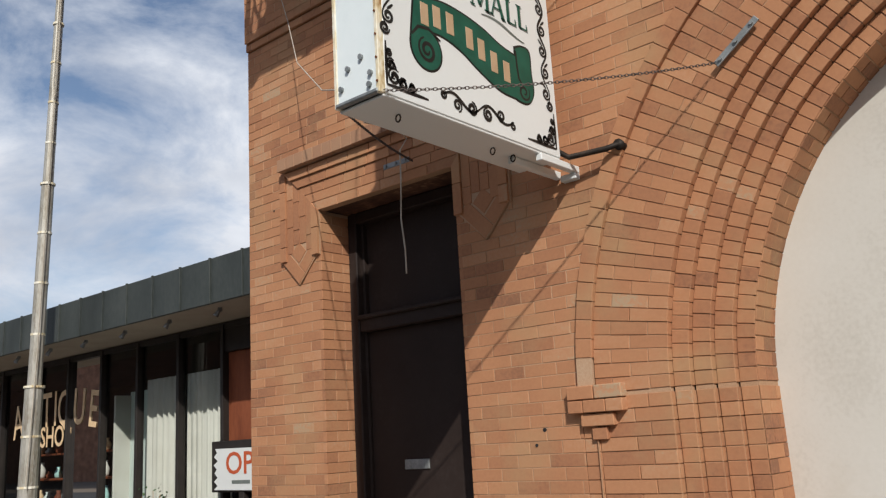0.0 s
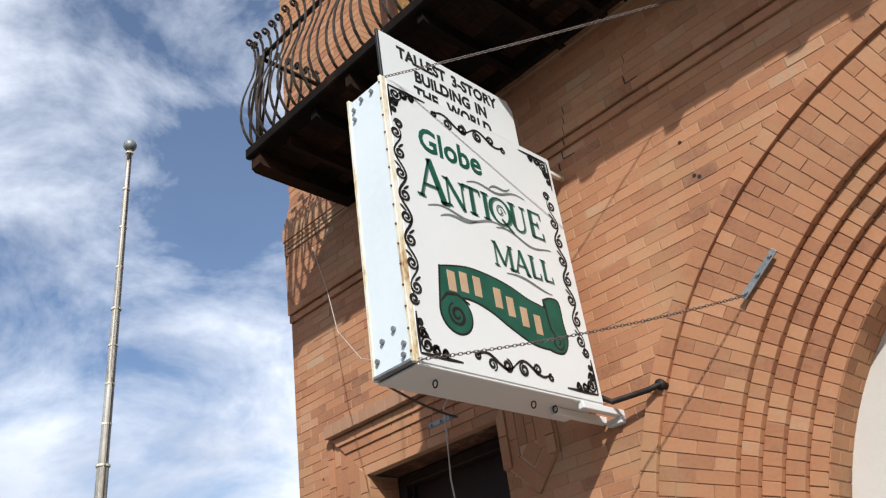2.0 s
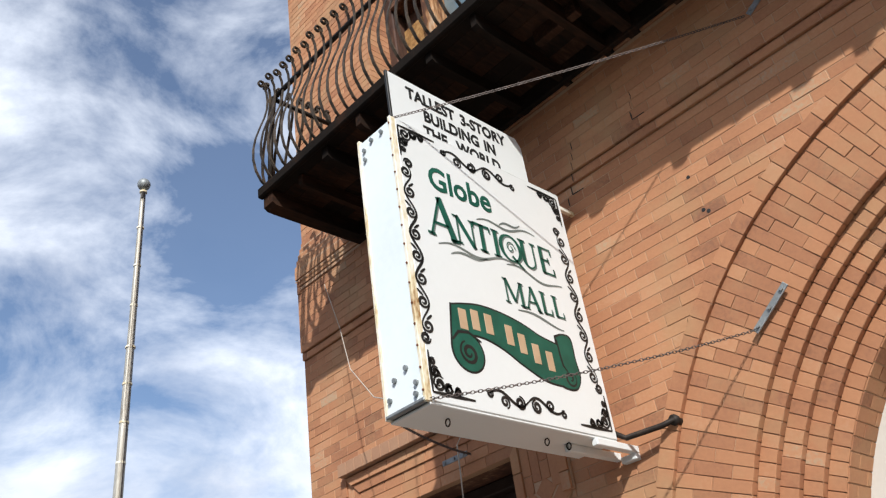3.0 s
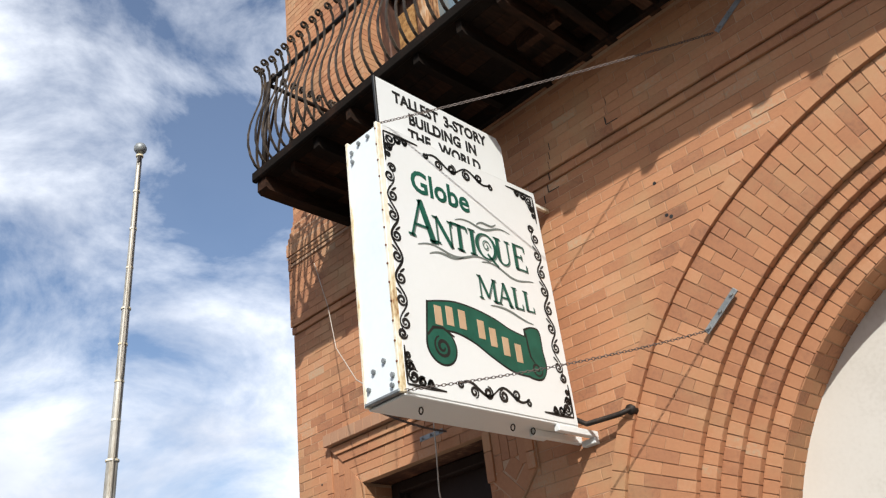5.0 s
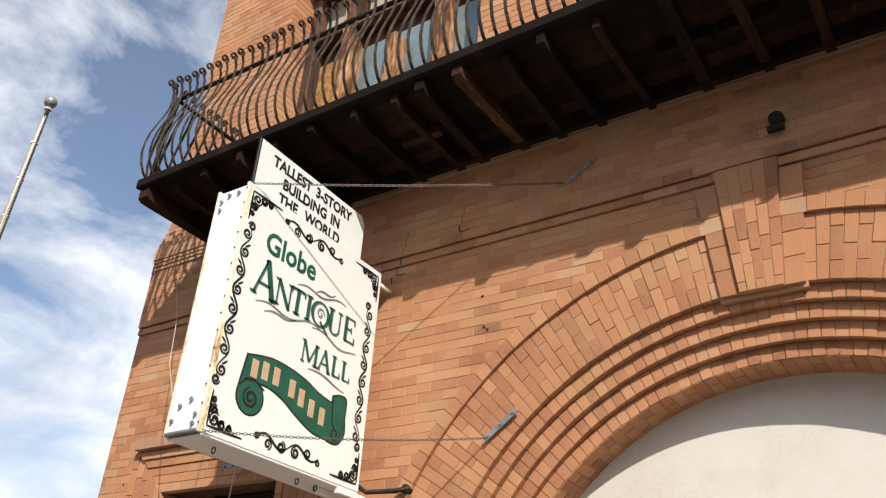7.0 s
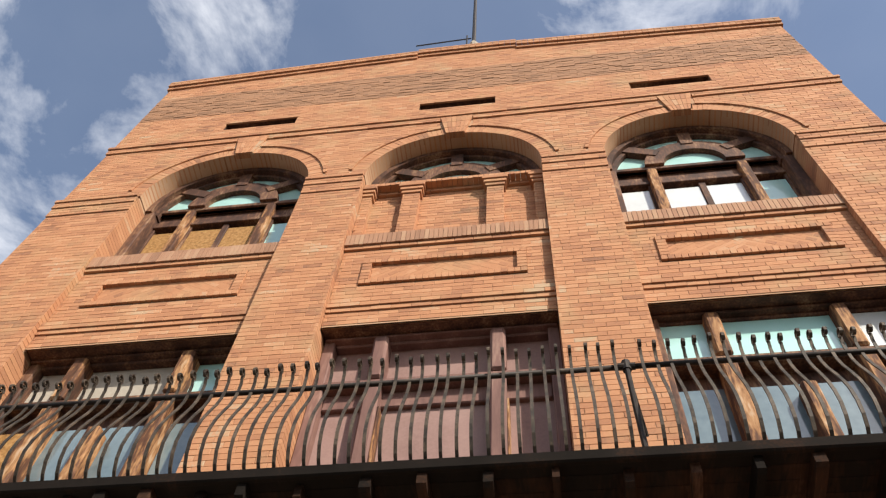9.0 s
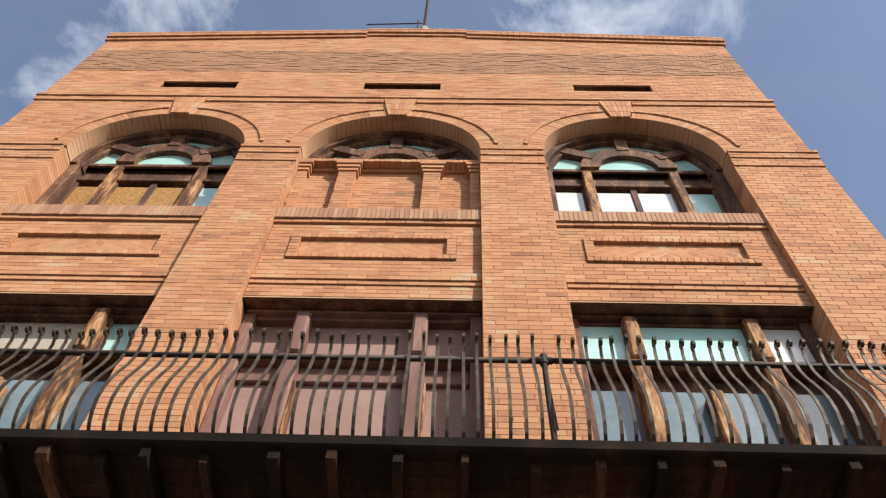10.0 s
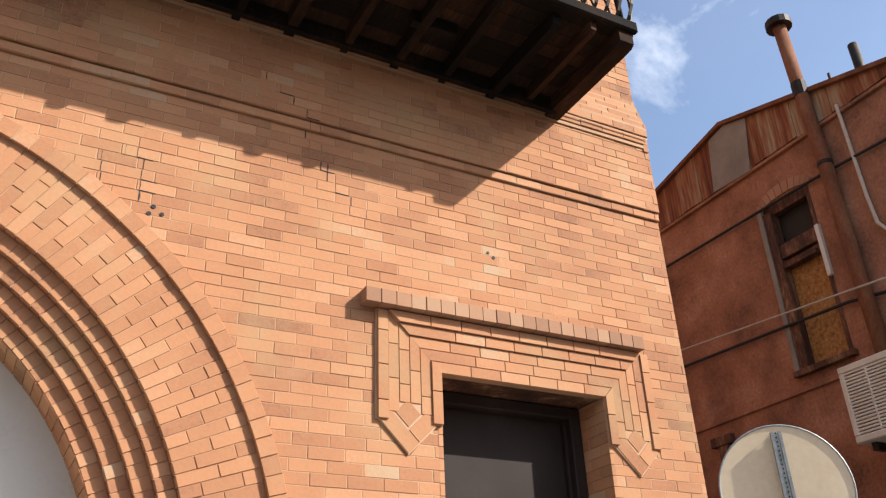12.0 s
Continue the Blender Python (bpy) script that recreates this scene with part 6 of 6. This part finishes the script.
def curtain(x0, x1, z0, z1, y):
    s = Shape()
    n = 48
    fr_ = random.Random(round(x0 * 10))
    ph = [fr_.uniform(0, 6.3) for _ in range(4)]
    def yy(f):
        return y + 0.028 * math.sin(f * 46 + ph[0]) + 0.016 * math.sin(f * 87 + ph[1]) + 0.01 * math.sin(f * 23 + ph[2])
    v, f = [], []
    for i in range(n + 1):
        t = i / n
        for z in (z0, (z0 + z1) / 2, z1):
            v.append((x0 + (x1 - x0) * t, yy(t), z))
    for i in range(n):
        for k in range(2):
            f.append((3 * i + k, 3 * i + 3 + k, 3 * i + 4 + k, 3 * i + 1 + k))
    m = len(v)
    v += [(a, b + 0.004, c_) for a, b, c_ in v]
    f += [tuple(q + m for q in reversed(g2)) for g2 in f]
    s.add(v, f)
    return s


for a, b in ((posts[0], posts[1]), (posts[1], posts[2])):
    solo("curtain", curtain(b + 0.04, a - 0.04, 0.45, 2.64, WY + 0.09), CURTAIN, "gathered cream curtain behind the shop window", "curtain", "shop curtains", smooth=True)
solo("display_screen", boxes((posts[3] + 0.12, posts[2] - 0.02, WY + 0.35, WY + 0.40, 0.45, 2.55)), PALE_WALL, "pale green display screen inside the shop window", "screen")
solo("display_screen", boxes((posts[3] + 0.10, posts[3] + 0.14, WY + 0.1, WY + 0.40, 0.45, 2.50)), CURTAIN, "narrow cream panel inside the shop window", "screen")
# goods on shelves behind the lettered panes
shelf = thing("display_shelf", (-13.1, 3.0, 0.4), "dark display shelves crowded with small antiques", "shelf")
for z in (0.9, 1.3, 1.7):
    part("shelf_board", boxes((-15.6, -12.55, 2.75, 3.1, z, z + 0.03)), REDWOOD, shelf)
gr = random.Random(12)
goods = (CURTAIN, GOLD, STEEL, TEAL_PANE, REDWOOD, PALE_WALL)
for z in (0.93, 1.33, 1.73):
    for i in range(9):
        x = -15.4 + i * 0.32 + gr.uniform(-0.05, 0.05)
        r, h = gr.uniform(0.04, 0.085), gr.uniform(0.1, 0.27)
        s = Shape()
        s.sweep([(x, 2.9, z), (x, 2.9, z + h * 0.15), (x, 2.9, z + h * 0.5), (x, 2.9, z + h * 0.8), (x, 2.9, z + h)], [r * 0.6, r * 0.9, r, r * 0.45, r * 0.55], sides=10)
        tagged(new("vase", s.mesh("vase", goods[gr.randrange(len(goods))], True)), "small antique vase on a shop shelf", "vase", "shop antiques")
WM = Matrix(((1, 0, 0, 0), (0, 0, -1, WY - 0.008), (0, 1, 0, 0), (0, 0, 0, 1)))
for ch, x, z in (("A", -15.28, 2.30), ("N", -14.78, 2.38), ("T", -14.27, 2.43), ("I", -13.98, 2.44), ("Q", -13.69, 2.43), ("U", -13.22, 2.42), ("E", -12.79, 2.36)):
    lettering("letter", ch, 0.78, WM @ pose(x, z - 0.28, 0.001, 0, 0, (x + 13.95) * -6), GOLD, shop, depth=0.001, width=0.72, bold=0.006)
lettering("word", "SHOP", 0.45, WM @ pose(-13.96, 1.835, 0.001), GOLD, shop, depth=0.001, width=0.9, bold=0.006)
osign = thing("open_sign", (-9.1, 2.28, 0.15), "white painted OPEN board with ragged edge on a dark post", "sign")
rag = random.Random(3)
poly = [(-9.36 + (0.06 if i % 2 else 0.0) + rag.uniform(-0.01, 0.02), 1.15 + 0.048 * i) for i in range(11)]
ob_ = Shape()
ob_.prism(poly + [(-8.1, 1.62), (-8.1, 1.14)], 2.24, 2.265)
part("board", ob_, SIGN_WHITE, osign)
part("board_back", boxes((-9.46, -8.1, 2.27, 2.30, 1.12, 1.72), b=0.01), FRAME_BLACK, osign)
part("post", boxes((-8.9, -8.8, 2.26, 2.34, 0.0, 1.5)), FRAME_BLACK, osign)
OM = Matrix(((1, 0, 0, 0), (0, 0, -1, 2.238), (0, 1, 0, 0), (0, 0, 0, 1)))
lettering("word", "OPEN", 0.36, OM @ pose(-9.13, 1.335, 0.0), RED_INK, osign, depth=0.001, width=1.15, bold=0.004, align="LEFT")
part("lettering_bar", boxes((-9.0, -8.65, 2.236, 2.239, 1.22, 1.26), b=0.001), GREY_INK, osign)


def shrub(x, y, z0, h, seed):
    r = random.Random(seed)
    t = thing("shrub", (x, y, z0), "leafy green shrub below the shop window", "shrub", "shop shrubs")
    st, lf = Shape(), Shape()
    for _ in range(9):
        a, l_ = r.uniform(0, 6.28), r.uniform(0.6, 1.0) * h
        p0 = Vector((x, y, z0))
        p1 = p0 + Vector((math.cos(a) * 0.12, math.sin(a) * 0.08, l_ * 0.5))
        p2 = p0 + Vector((math.cos(a) * r.uniform(0.15, 0.4), math.sin(a) * 0.2, l_))
        st.sweep([p0, p1, p2], [0.012, 0.008, 0.004], sides=5)
        for _ in range(34):
            c = p1.lerp(p2, r.uniform(-0.2, 1.08)) + Vector((r.gauss(0, 0.05), r.gauss(0, 0.05), r.gauss(0, 0.05)))
            d = Vector((r.gauss(0, 1), r.gauss(0, 1), r.gauss(0, 0.6))).normalized()
            u = d.orthogonal().normalized()
            e, w = r.uniform(0.035, 0.065), r.uniform(0.012, 0.022)
            n_ = d.cross(u)
            lf.add([c, c + d * e * 0.5 + u * w + n_ * 0.004, c + d * e, c + d * e * 0.5 - u * w + n_ * 0.004], [(0, 1, 2), (0, 2, 3)])
    part("stems", st, WOOD_BARE, t)
    part("leaves", lf, LEAF, t, "small green leaves", kind="stuff")


shrub(-11.15, 2.05, 0.14, 1.0, 1)
shrub(-10.55, 2.1, 0.14, 1.05, 2)
shrub(-13.2, 2.1, 0.14, 0.95, 3)
# added out of view: keeps bright sky out of the shop panes' reflections
solo("unseen_frontage", boxes((-160, 60, -26, -25, 0, 8.5), (-160, -20, -27, -26, 0, 10), (10, 34, -27, -26, 0, 9.5)), RED_WALL, "unseen plain brick frontage added across the street to darken window reflections", "wall", kind="structure")

# ---------- red building across the alley ----------
RX = 9.5
red = thing("red_building", (RX, 1.5, 0), "old red painted brick building with rusty sheet-metal gable", "building")
WY0, WY1, WZ0, WZ1 = 1.53, 2.25, 4.83, 7.02
GZ = 7.66                                          # foot of the sheet-metal gable
for row in (
    (RX, RX + 0.4, -3.0, WY0, 0, GZ),
    (RX, RX + 0.4, WY1, 9.0, 0, GZ),
    (RX, RX + 0.4, WY0, WY1, 0, WZ0),
    (RX, RX + 0.4, WY0, WY1, WZ1, GZ),
    (RX + 0.4, RX + 8, -3.0, -2.6, 0, 7.4),
    (RX + 0.4, RX + 8, 8.6, 9.0, 0, 7.4),
):
    part("wall", boxes(row), RED_WALL, red)


def gable(y):
    return 8.55 - abs(y - 2.54) * (0.22 if y > 2.54 else 0.305)


gr2 = random.Random(21)
y1 = 6.5
while y1 > -0.5:
    y0, y1 = y1, y1 - gr2.choice((0.24, 0.3, 0.36))
    for u, v in (((y0, 2.54), (2.54, y1)) if y0 > 2.54 > y1 else ((y0, y1),)):
        gb = Shape()
        e = gr2.uniform(0.0, 0.014)
        gb.prism([(u - 0.003, GZ + gr2.uniform(-0.03, 0.0)), (v + 0.003, GZ + gr2.uniform(-0.03, 0.0)), (v + 0.003, max(gable(v), GZ + 0.02)), (u - 0.003, max(gable(u), GZ + 0.02))], RX - 0.03 - e, RX + 0.05, axis="x")
        part("gable_sheet", gb, METAL_SHEET, red, "rust-streaked sheet metal gable")
gp = Shape()
gp.prism([(2.90, 7.64), (2.24, 7.60), (2.12, 8.38), (2.50, 8.50), (2.80, 8.44)], RX - 0.06, RX - 0.045, axis="x")
part("grey_sheet", gp, GREY_SHEET, red, "plain grey patch sheet")
rf = Shape()
rf.prism([(9.0, 7.16), (2.54, 8.58), (-3.0, 6.89), (-3.0, 6.83), (2.54, 8.52), (9.0, 7.10)], RX - 0.10, RX + 8, axis="x")
part("roof", rf, RUST, red, "rusty metal roof")
part("grey_box", boxes((RX - 0.1, RX + 0.5, 4.08, 4.7, 8.05, 8.38)), GREY_SHEET, red)
win = part("window_frame", boxes((RX - 0.03, RX + 0.12, WY1 - 0.12, WY1, WZ0, WZ1 - 0.1), (RX + 0.0, RX + 0.12, WY0, WY0 + 0.06, WZ0, WZ1 - 0.1), (RX + 0.02, RX + 0.12, WY0, WY1, WZ1 - 0.14, WZ1), (RX + 0.02, RX + 0.14, WY0, WY1, 6.12, 6.22), (RX - 0.08, RX + 0.12, WY0 - 0.05, WY1 + 0.08, WZ0 - 0.07, WZ0)), WOOD_DARK, red, "splintered grey-brown window frame")
part("side_casing", boxes((RX - 0.045, RX - 0.005, WY1 + 0.002, WY1 + 0.07, WZ0, WZ1 - 0.05)), GREY_SHEET, win, "peeling grey casing")
part("boarded_pane", boxes((RX + 0.10, RX + 0.13, WY0 + 0.05, WY1 - 0.12, WZ0, 6.14)), OSB, win, "plywood boarding")
# dark sheet in place of the unlit room behind the upper light
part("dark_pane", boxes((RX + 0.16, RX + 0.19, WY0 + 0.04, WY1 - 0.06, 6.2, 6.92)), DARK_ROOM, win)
part("white_strip", boxes((RX - 0.05, RX + 0.02, WY0 - 0.02, WY0 + 0.035, 5.75, 6.42)), CURTAIN, win, "broken white casing")
part("broken_rail", boxes((RX - 0.02, RX + 0.1, WY0 + 0.05, WY1 - 0.13, 6.24, 6.42), (RX - 0.04, RX + 0.08, WY0 + 0.1, WY1 - 0.14, 6.10, 6.16)), WOOD_DARK, win)
cy_ = (WY0 + WY1) / 2
for i in range(10):
    ah = Shape()
    a0, a1 = radians(18 + 144 * i / 10), radians(18 + 144 * (i + 1) / 10)
    ah.slab([(RX - 0.02, cy_ + (0.39 if r == 0.10 else 0.46) * math.cos(a), WZ1 - 0.06 + r * math.sin(a)) for a, r in ((a0 + 0.01, 0.10), (a1 - 0.01, 0.10), (a1 - 0.01, 0.26), (a0 + 0.01, 0.26))], (-1, 0, 0), 0.1)
    part("arch_brick", ah, BRICK_GREY, red, "worn brick window arch")
FLY = 1.17
part("flue_pipe", (lambda s: (s.sweep([(RX - 0.12, FLY - 0.05, 4.6), (RX - 0.12, FLY - 0.03, 5.6), (RX - 0.12, FLY - 0.02, 7.0), (RX - 0.12, FLY + 0.02, 8.14), (RX - 0.12, FLY + 0.05, 9.24)], 0.085, sides=12), s)[1])(Shape()), RUST, red, "rusty flue pipe", smooth=True)
for z0, z1, y_ in ((8.06, 8.26, FLY + 0.02), (7.0, 7.05, FLY - 0.02)):
    pc = Shape()
    pc.sweep([(RX - 0.12, y_, z0), (RX - 0.12, y_, z1)], 0.092, sides=12)
    part("pipe_collar", pc, IRON, red, "dark pipe collar")
part("flue_cap", (lambda s: (s.sweep([(RX - 0.12, FLY + 0.05, 9.20), (RX - 0.12, FLY + 0.05, 9.30)], 0.165, sides=14), s)[1])(Shape()), IRON, red, "dark flue cap")
for y_, z_, r_ in ((0.50, 8.42, 0.06), (0.90, 8.28, 0.018), (-0.05, 8.30, 0.06)):
    vp = Shape()
    vp.sweep([(RX + 0.1, y_, 7.5), (RX + 0.1, y_, z_)], r_, sides=10)
    part("vent_pipe", vp, IRON, red, "short dark iron roof vent pipe", smooth=True)
part("conduit", (lambda s: (s.sweep([(RX - 0.05, 0.84, 7.7), (RX - 0.05, 0.83, 7.0), (RX - 0.05, 0.82, 6.4), (RX - 0.06, 0.79, 6.05), (RX - 0.07, 0.66, 5.85), (RX - 0.07, 0.4, 5.8)], 0.022, sides=8), s)[1])(Shape()), ROPE, red, "pale bent conduit")
part("ledge", boxes((RX - 0.05, RX + 0.02, -3.0, 9.0, GZ - 0.08, GZ - 0.035), (RX - 0.03, RX + 0.01, -3, 9, 4.58, 4.65)), RED_WALL, red)
part("side_post", boxes((RX - 0.06, RX + 0.02, 3.55, 3.70, 2.0, 4.35), (RX - 0.08, RX + 0.02, 3.45, 3.80, 4.30, 4.42)), WOOD_DARK, red, "dark timber beside the wall")
cooler = thing("window_cooler", (RX - 0.35, 0.88, 3.6), "beige metal evaporative cooler hung on the red wall", "air cooler")
CY0, CY1, CZ0, CZ1 = 0.42, 1.31, 3.66, 4.44
part("casing", boxes((RX - 0.70, RX - 0.05, CY0, CY1, CZ0, CZ0 + 0.07), (RX - 0.70, RX - 0.05, CY0, CY1, CZ1 - 0.07, CZ1), (RX - 0.70, RX - 0.64, CY1 - 0.06, CY1, CZ0 + 0.07, CZ1 - 0.07), (RX - 0.70, RX - 0.64, CY0, CY0 + 0.06, CZ0 + 0.07, CZ1 - 0.07), (RX - 0.68, RX - 0.05, CY1 - 0.045, CY1 - 0.005, CZ0 + 0.05, CZ1 - 0.05), b=0.01), AC_PAINT, cooler)
for i in range(19):
    part("louvre", boxes((RX - 0.695, RX - 0.66, CY0 + 0.06, CY1 - 0.06, CZ0 + 0.08 + i * 0.0335, CZ0 + 0.102 + i * 0.0335), b=0.003), AC_PAINT, cooler)
for y_ in (0.72, 1.0):
    part("louvre_rib", boxes((RX - 0.70, RX - 0.68, y_ - 0.01, y_ + 0.01, CZ0 + 0.07, CZ1 - 0.07), b=0.003), AC_PAINT, cooler)
# near-black filler that gives the shade behind the louvres
part("shade_box", boxes((RX - 0.655, RX - 0.05, CY0 + 0.06, CY1 - 0.06, CZ0 + 0.07, CZ1 - 0.07)), DARK_ROOM, cooler)
for y_ in (0.60, 1.16):
    part("bracket", boxes((RX - 0.60, RX, y_, y_ + 0.06, CZ0 - 0.08, CZ0)), IRON, cooler)
for z0, z1 in ((7.02, 6.92), (5.50, 5.19)):
    s = Shape()
    s.sweep([(RX - 0.03, 8.8, z0 + 0.1), (RX - 0.05, 4.1, z0), (RX - 0.05, 1.4, (z0 + z1) / 2 + 0.005), (RX - 0.05, 0.4, z1), (RX - 0.03, -2.8, z1 - 0.1)], 0.020, sides=6)
    solo("overhead_cable", s, CABLE, "black cable along the red wall", "cable", "alley cables")
s = Shape()
s.sweep([(RX - 0.03, 8.8, 6.0), (RX - 0.24, 4.1, 5.66), (RX - 0.26, 0.9, 5.34), (RX - 0.03, -2.8, 5.0)], 0.012, sides=6)
solo("overhead_cable", s, ROPE, "pale thin cable along the red wall", "cable", "alley cables")

for alley_thing in (red, cooler, *[o_ for o_ in scene.objects if o_.name.startswith('overhead_cable')]):
    alley_thing.location += Vector((0.0, -0.20, -0.07))

# ---------- round sign seen from behind ----------
rs = thing("round_sign", (5.235, -0.94, 0.14), "round sign seen from its cream back on a perforated post", "street sign")
FW = Vector((0.60, 0.80, 0)).normalized()          # the way its back looks is the opposite
SD = FW.cross(Vector((0, 0, 1)))
cc = Vector((5.235, -0.94, 2.475))
disc = Shape()
ringp = [cc + (SD * math.cos(a) + Vector((0, 0, 1)) * math.sin(a)) * 0.36 for a in [2 * math.pi * i / 48 for i in range(48)]]
disc.slab(ringp, -FW, 0.004, b=0.001)
part("plate", disc, SIGN_BACK, rs)
lipm = Shape()
lipm.sweep(ringp, 0.006, sides=6, closed=True, up=FW)
part("rolled_edge", lipm, STEEL, rs)
pst = Shape()
o = cc - FW * 0.014
for a, b, d0, d1 in ((-0.030, -0.014, 0.0, 0.02), (0.014, 0.030, 0.0, 0.02), (-0.016, 0.016, -0.012, -0.006)):
    v = [o + SD * u - FW * w + Vector((0, 0, z)) for z in (-2.335, 0.315) for u, w in ((a, d0), (b, d0), (b, d1), (a, d1))]
    pst.add(v, [(0, 1, 2, 3), (7, 6, 5, 4), (0, 4, 5, 1), (1, 5, 6, 2), (2, 6, 7, 3), (3, 7, 4, 0)])
part("post", pst, STEEL, rs, "galvanised channel post")
hp = Shape()
for i in range(90):
    c = o + FW * 0.0 + Vector((0, 0, 0.31 - i * 0.0254)) + FW * 0.012 - FW * 0.0
    hp.sweep([c - FW * 0.0205, c - FW * 0.017], 0.005, sides=6)
part("holes", hp, CABLE, rs, "row of punched holes", kind="stuff")

# ---------- on the roof ----------
aerial = thing("roof_aerial", (0.0, 0.35, 17.42), "thin television aerial behind the parapet", "aerial")
q = Shape()
q.sweep([(-0.02, 0.3, 17.12), (-0.05, 0.3, 19.47)], 0.016, sides=6)
part("mast", q, IRON, aerial)
q = Shape()
q.sweep([(-1.10, 0.3, 19.12), (0.04, 0.3, 19.24)], 0.014, sides=6)
for i in range(15):
    q.sweep([(-1.08 + i * 0.076, 0.3, 19.07 + i * 0.008), (-1.08 + i * 0.076, 0.3, 19.18 + i * 0.008)], 0.007, sides=4)
part("boom", q, IRON, aerial)
rp = thing("roof_flagpole", (0.08, 0.5, 17.42), "dark flagpole rising behind the parapet", "flagpole")
q = Shape()
q.sweep([(0.09, 0.5, 17.02), (0.06, 0.5, 20.22), (0.0, 0.5, 26.0)], [0.05, 0.045, 0.035], sides=8)
part("mast", q, IRON, rp)
q = Shape()
q.sweep([(0.09, 0.4, 17.72), (0.09, 0.4, 18.47), (0.09, 0.4, 19.02), (0.08, 0.4, 19.27)], [0.09, 0.13, 0.11, 0.05], sides=10)
part("mount", q, SOFFIT, rp, "pale insulator block")

# parapet cap: three oversailing courses that follow the slope
def crest(x):
    return EAVE + RISE * min(1 - abs(x) / 5.50, 0.87) + (0.07 if abs(x) < 0.97 else 0.0)


cap = Shape()
n = 104
for i in range(n):
    a, b = UP_L - 0.05 + (UP_R - UP_L + 0.10) * i / n, UP_L - 0.05 + (UP_R - UP_L + 0.10) * (i + 1) / n
    za, zb = crest(a + 0.001), crest(b - 0.001)
    if abs(za - zb) > 0.04:
        za = zb = min(za, zb)
    for lo, hi, d in ((-0.10, -0.055, 0.035), (-0.05, -0.004, 0.035), (0.004, 0.062, 0.07), (0.068, 0.126, 0.07), (0.132, 0.19, 0.075)):
        cap.slab([(a + J, UY - d, za + lo), (b - J, UY - d, zb + lo), (b - J, UY - d, zb + hi), (a + J, UY - d, za + hi)], (0, -1, 0), 0.4)
split("cap_brick", cap, BRICK, wall_upper)

# ---------- bricks of the walls ----------
lowb = Shape()
spots = courses(lowb, low_solid, 0.0, 6.16, low_face, whole=lambda x, z: (-3.45 < x < -2.85 and 1.0 < z < 4.7) or (2.85 < x < 3.25 and 2.4 < z < 4.7))
part("brickwork", lowb, BRICK, wall_ground, "joined running-bond bricks", kind="stuff")
pieces("brick", spots[:300], wall_ground, BRICK)
upb, rough = Shape(), Shape()
spots = courses(upb, up_solid, 6.16, 15.33, up_face, whole=lambda x, z: 1.25 < x < 1.95 and 6.3 < z < 9.5)
courses(upb, up_solid, 16.45, TOP, up_face)
courses(rough, up_solid, 15.33, 16.45, UY - 0.006, jitter=0.006)
part("brickwork", upb, BRICK, wall_upper, "joined running-bond bricks", kind="stuff")
part("rough_brickwork", rough, BRICK_DIRTY, wall_upper, "dark rough brick band below the parapet", kind="stuff")
pieces("brick", spots[:300], wall_upper, BRICK)
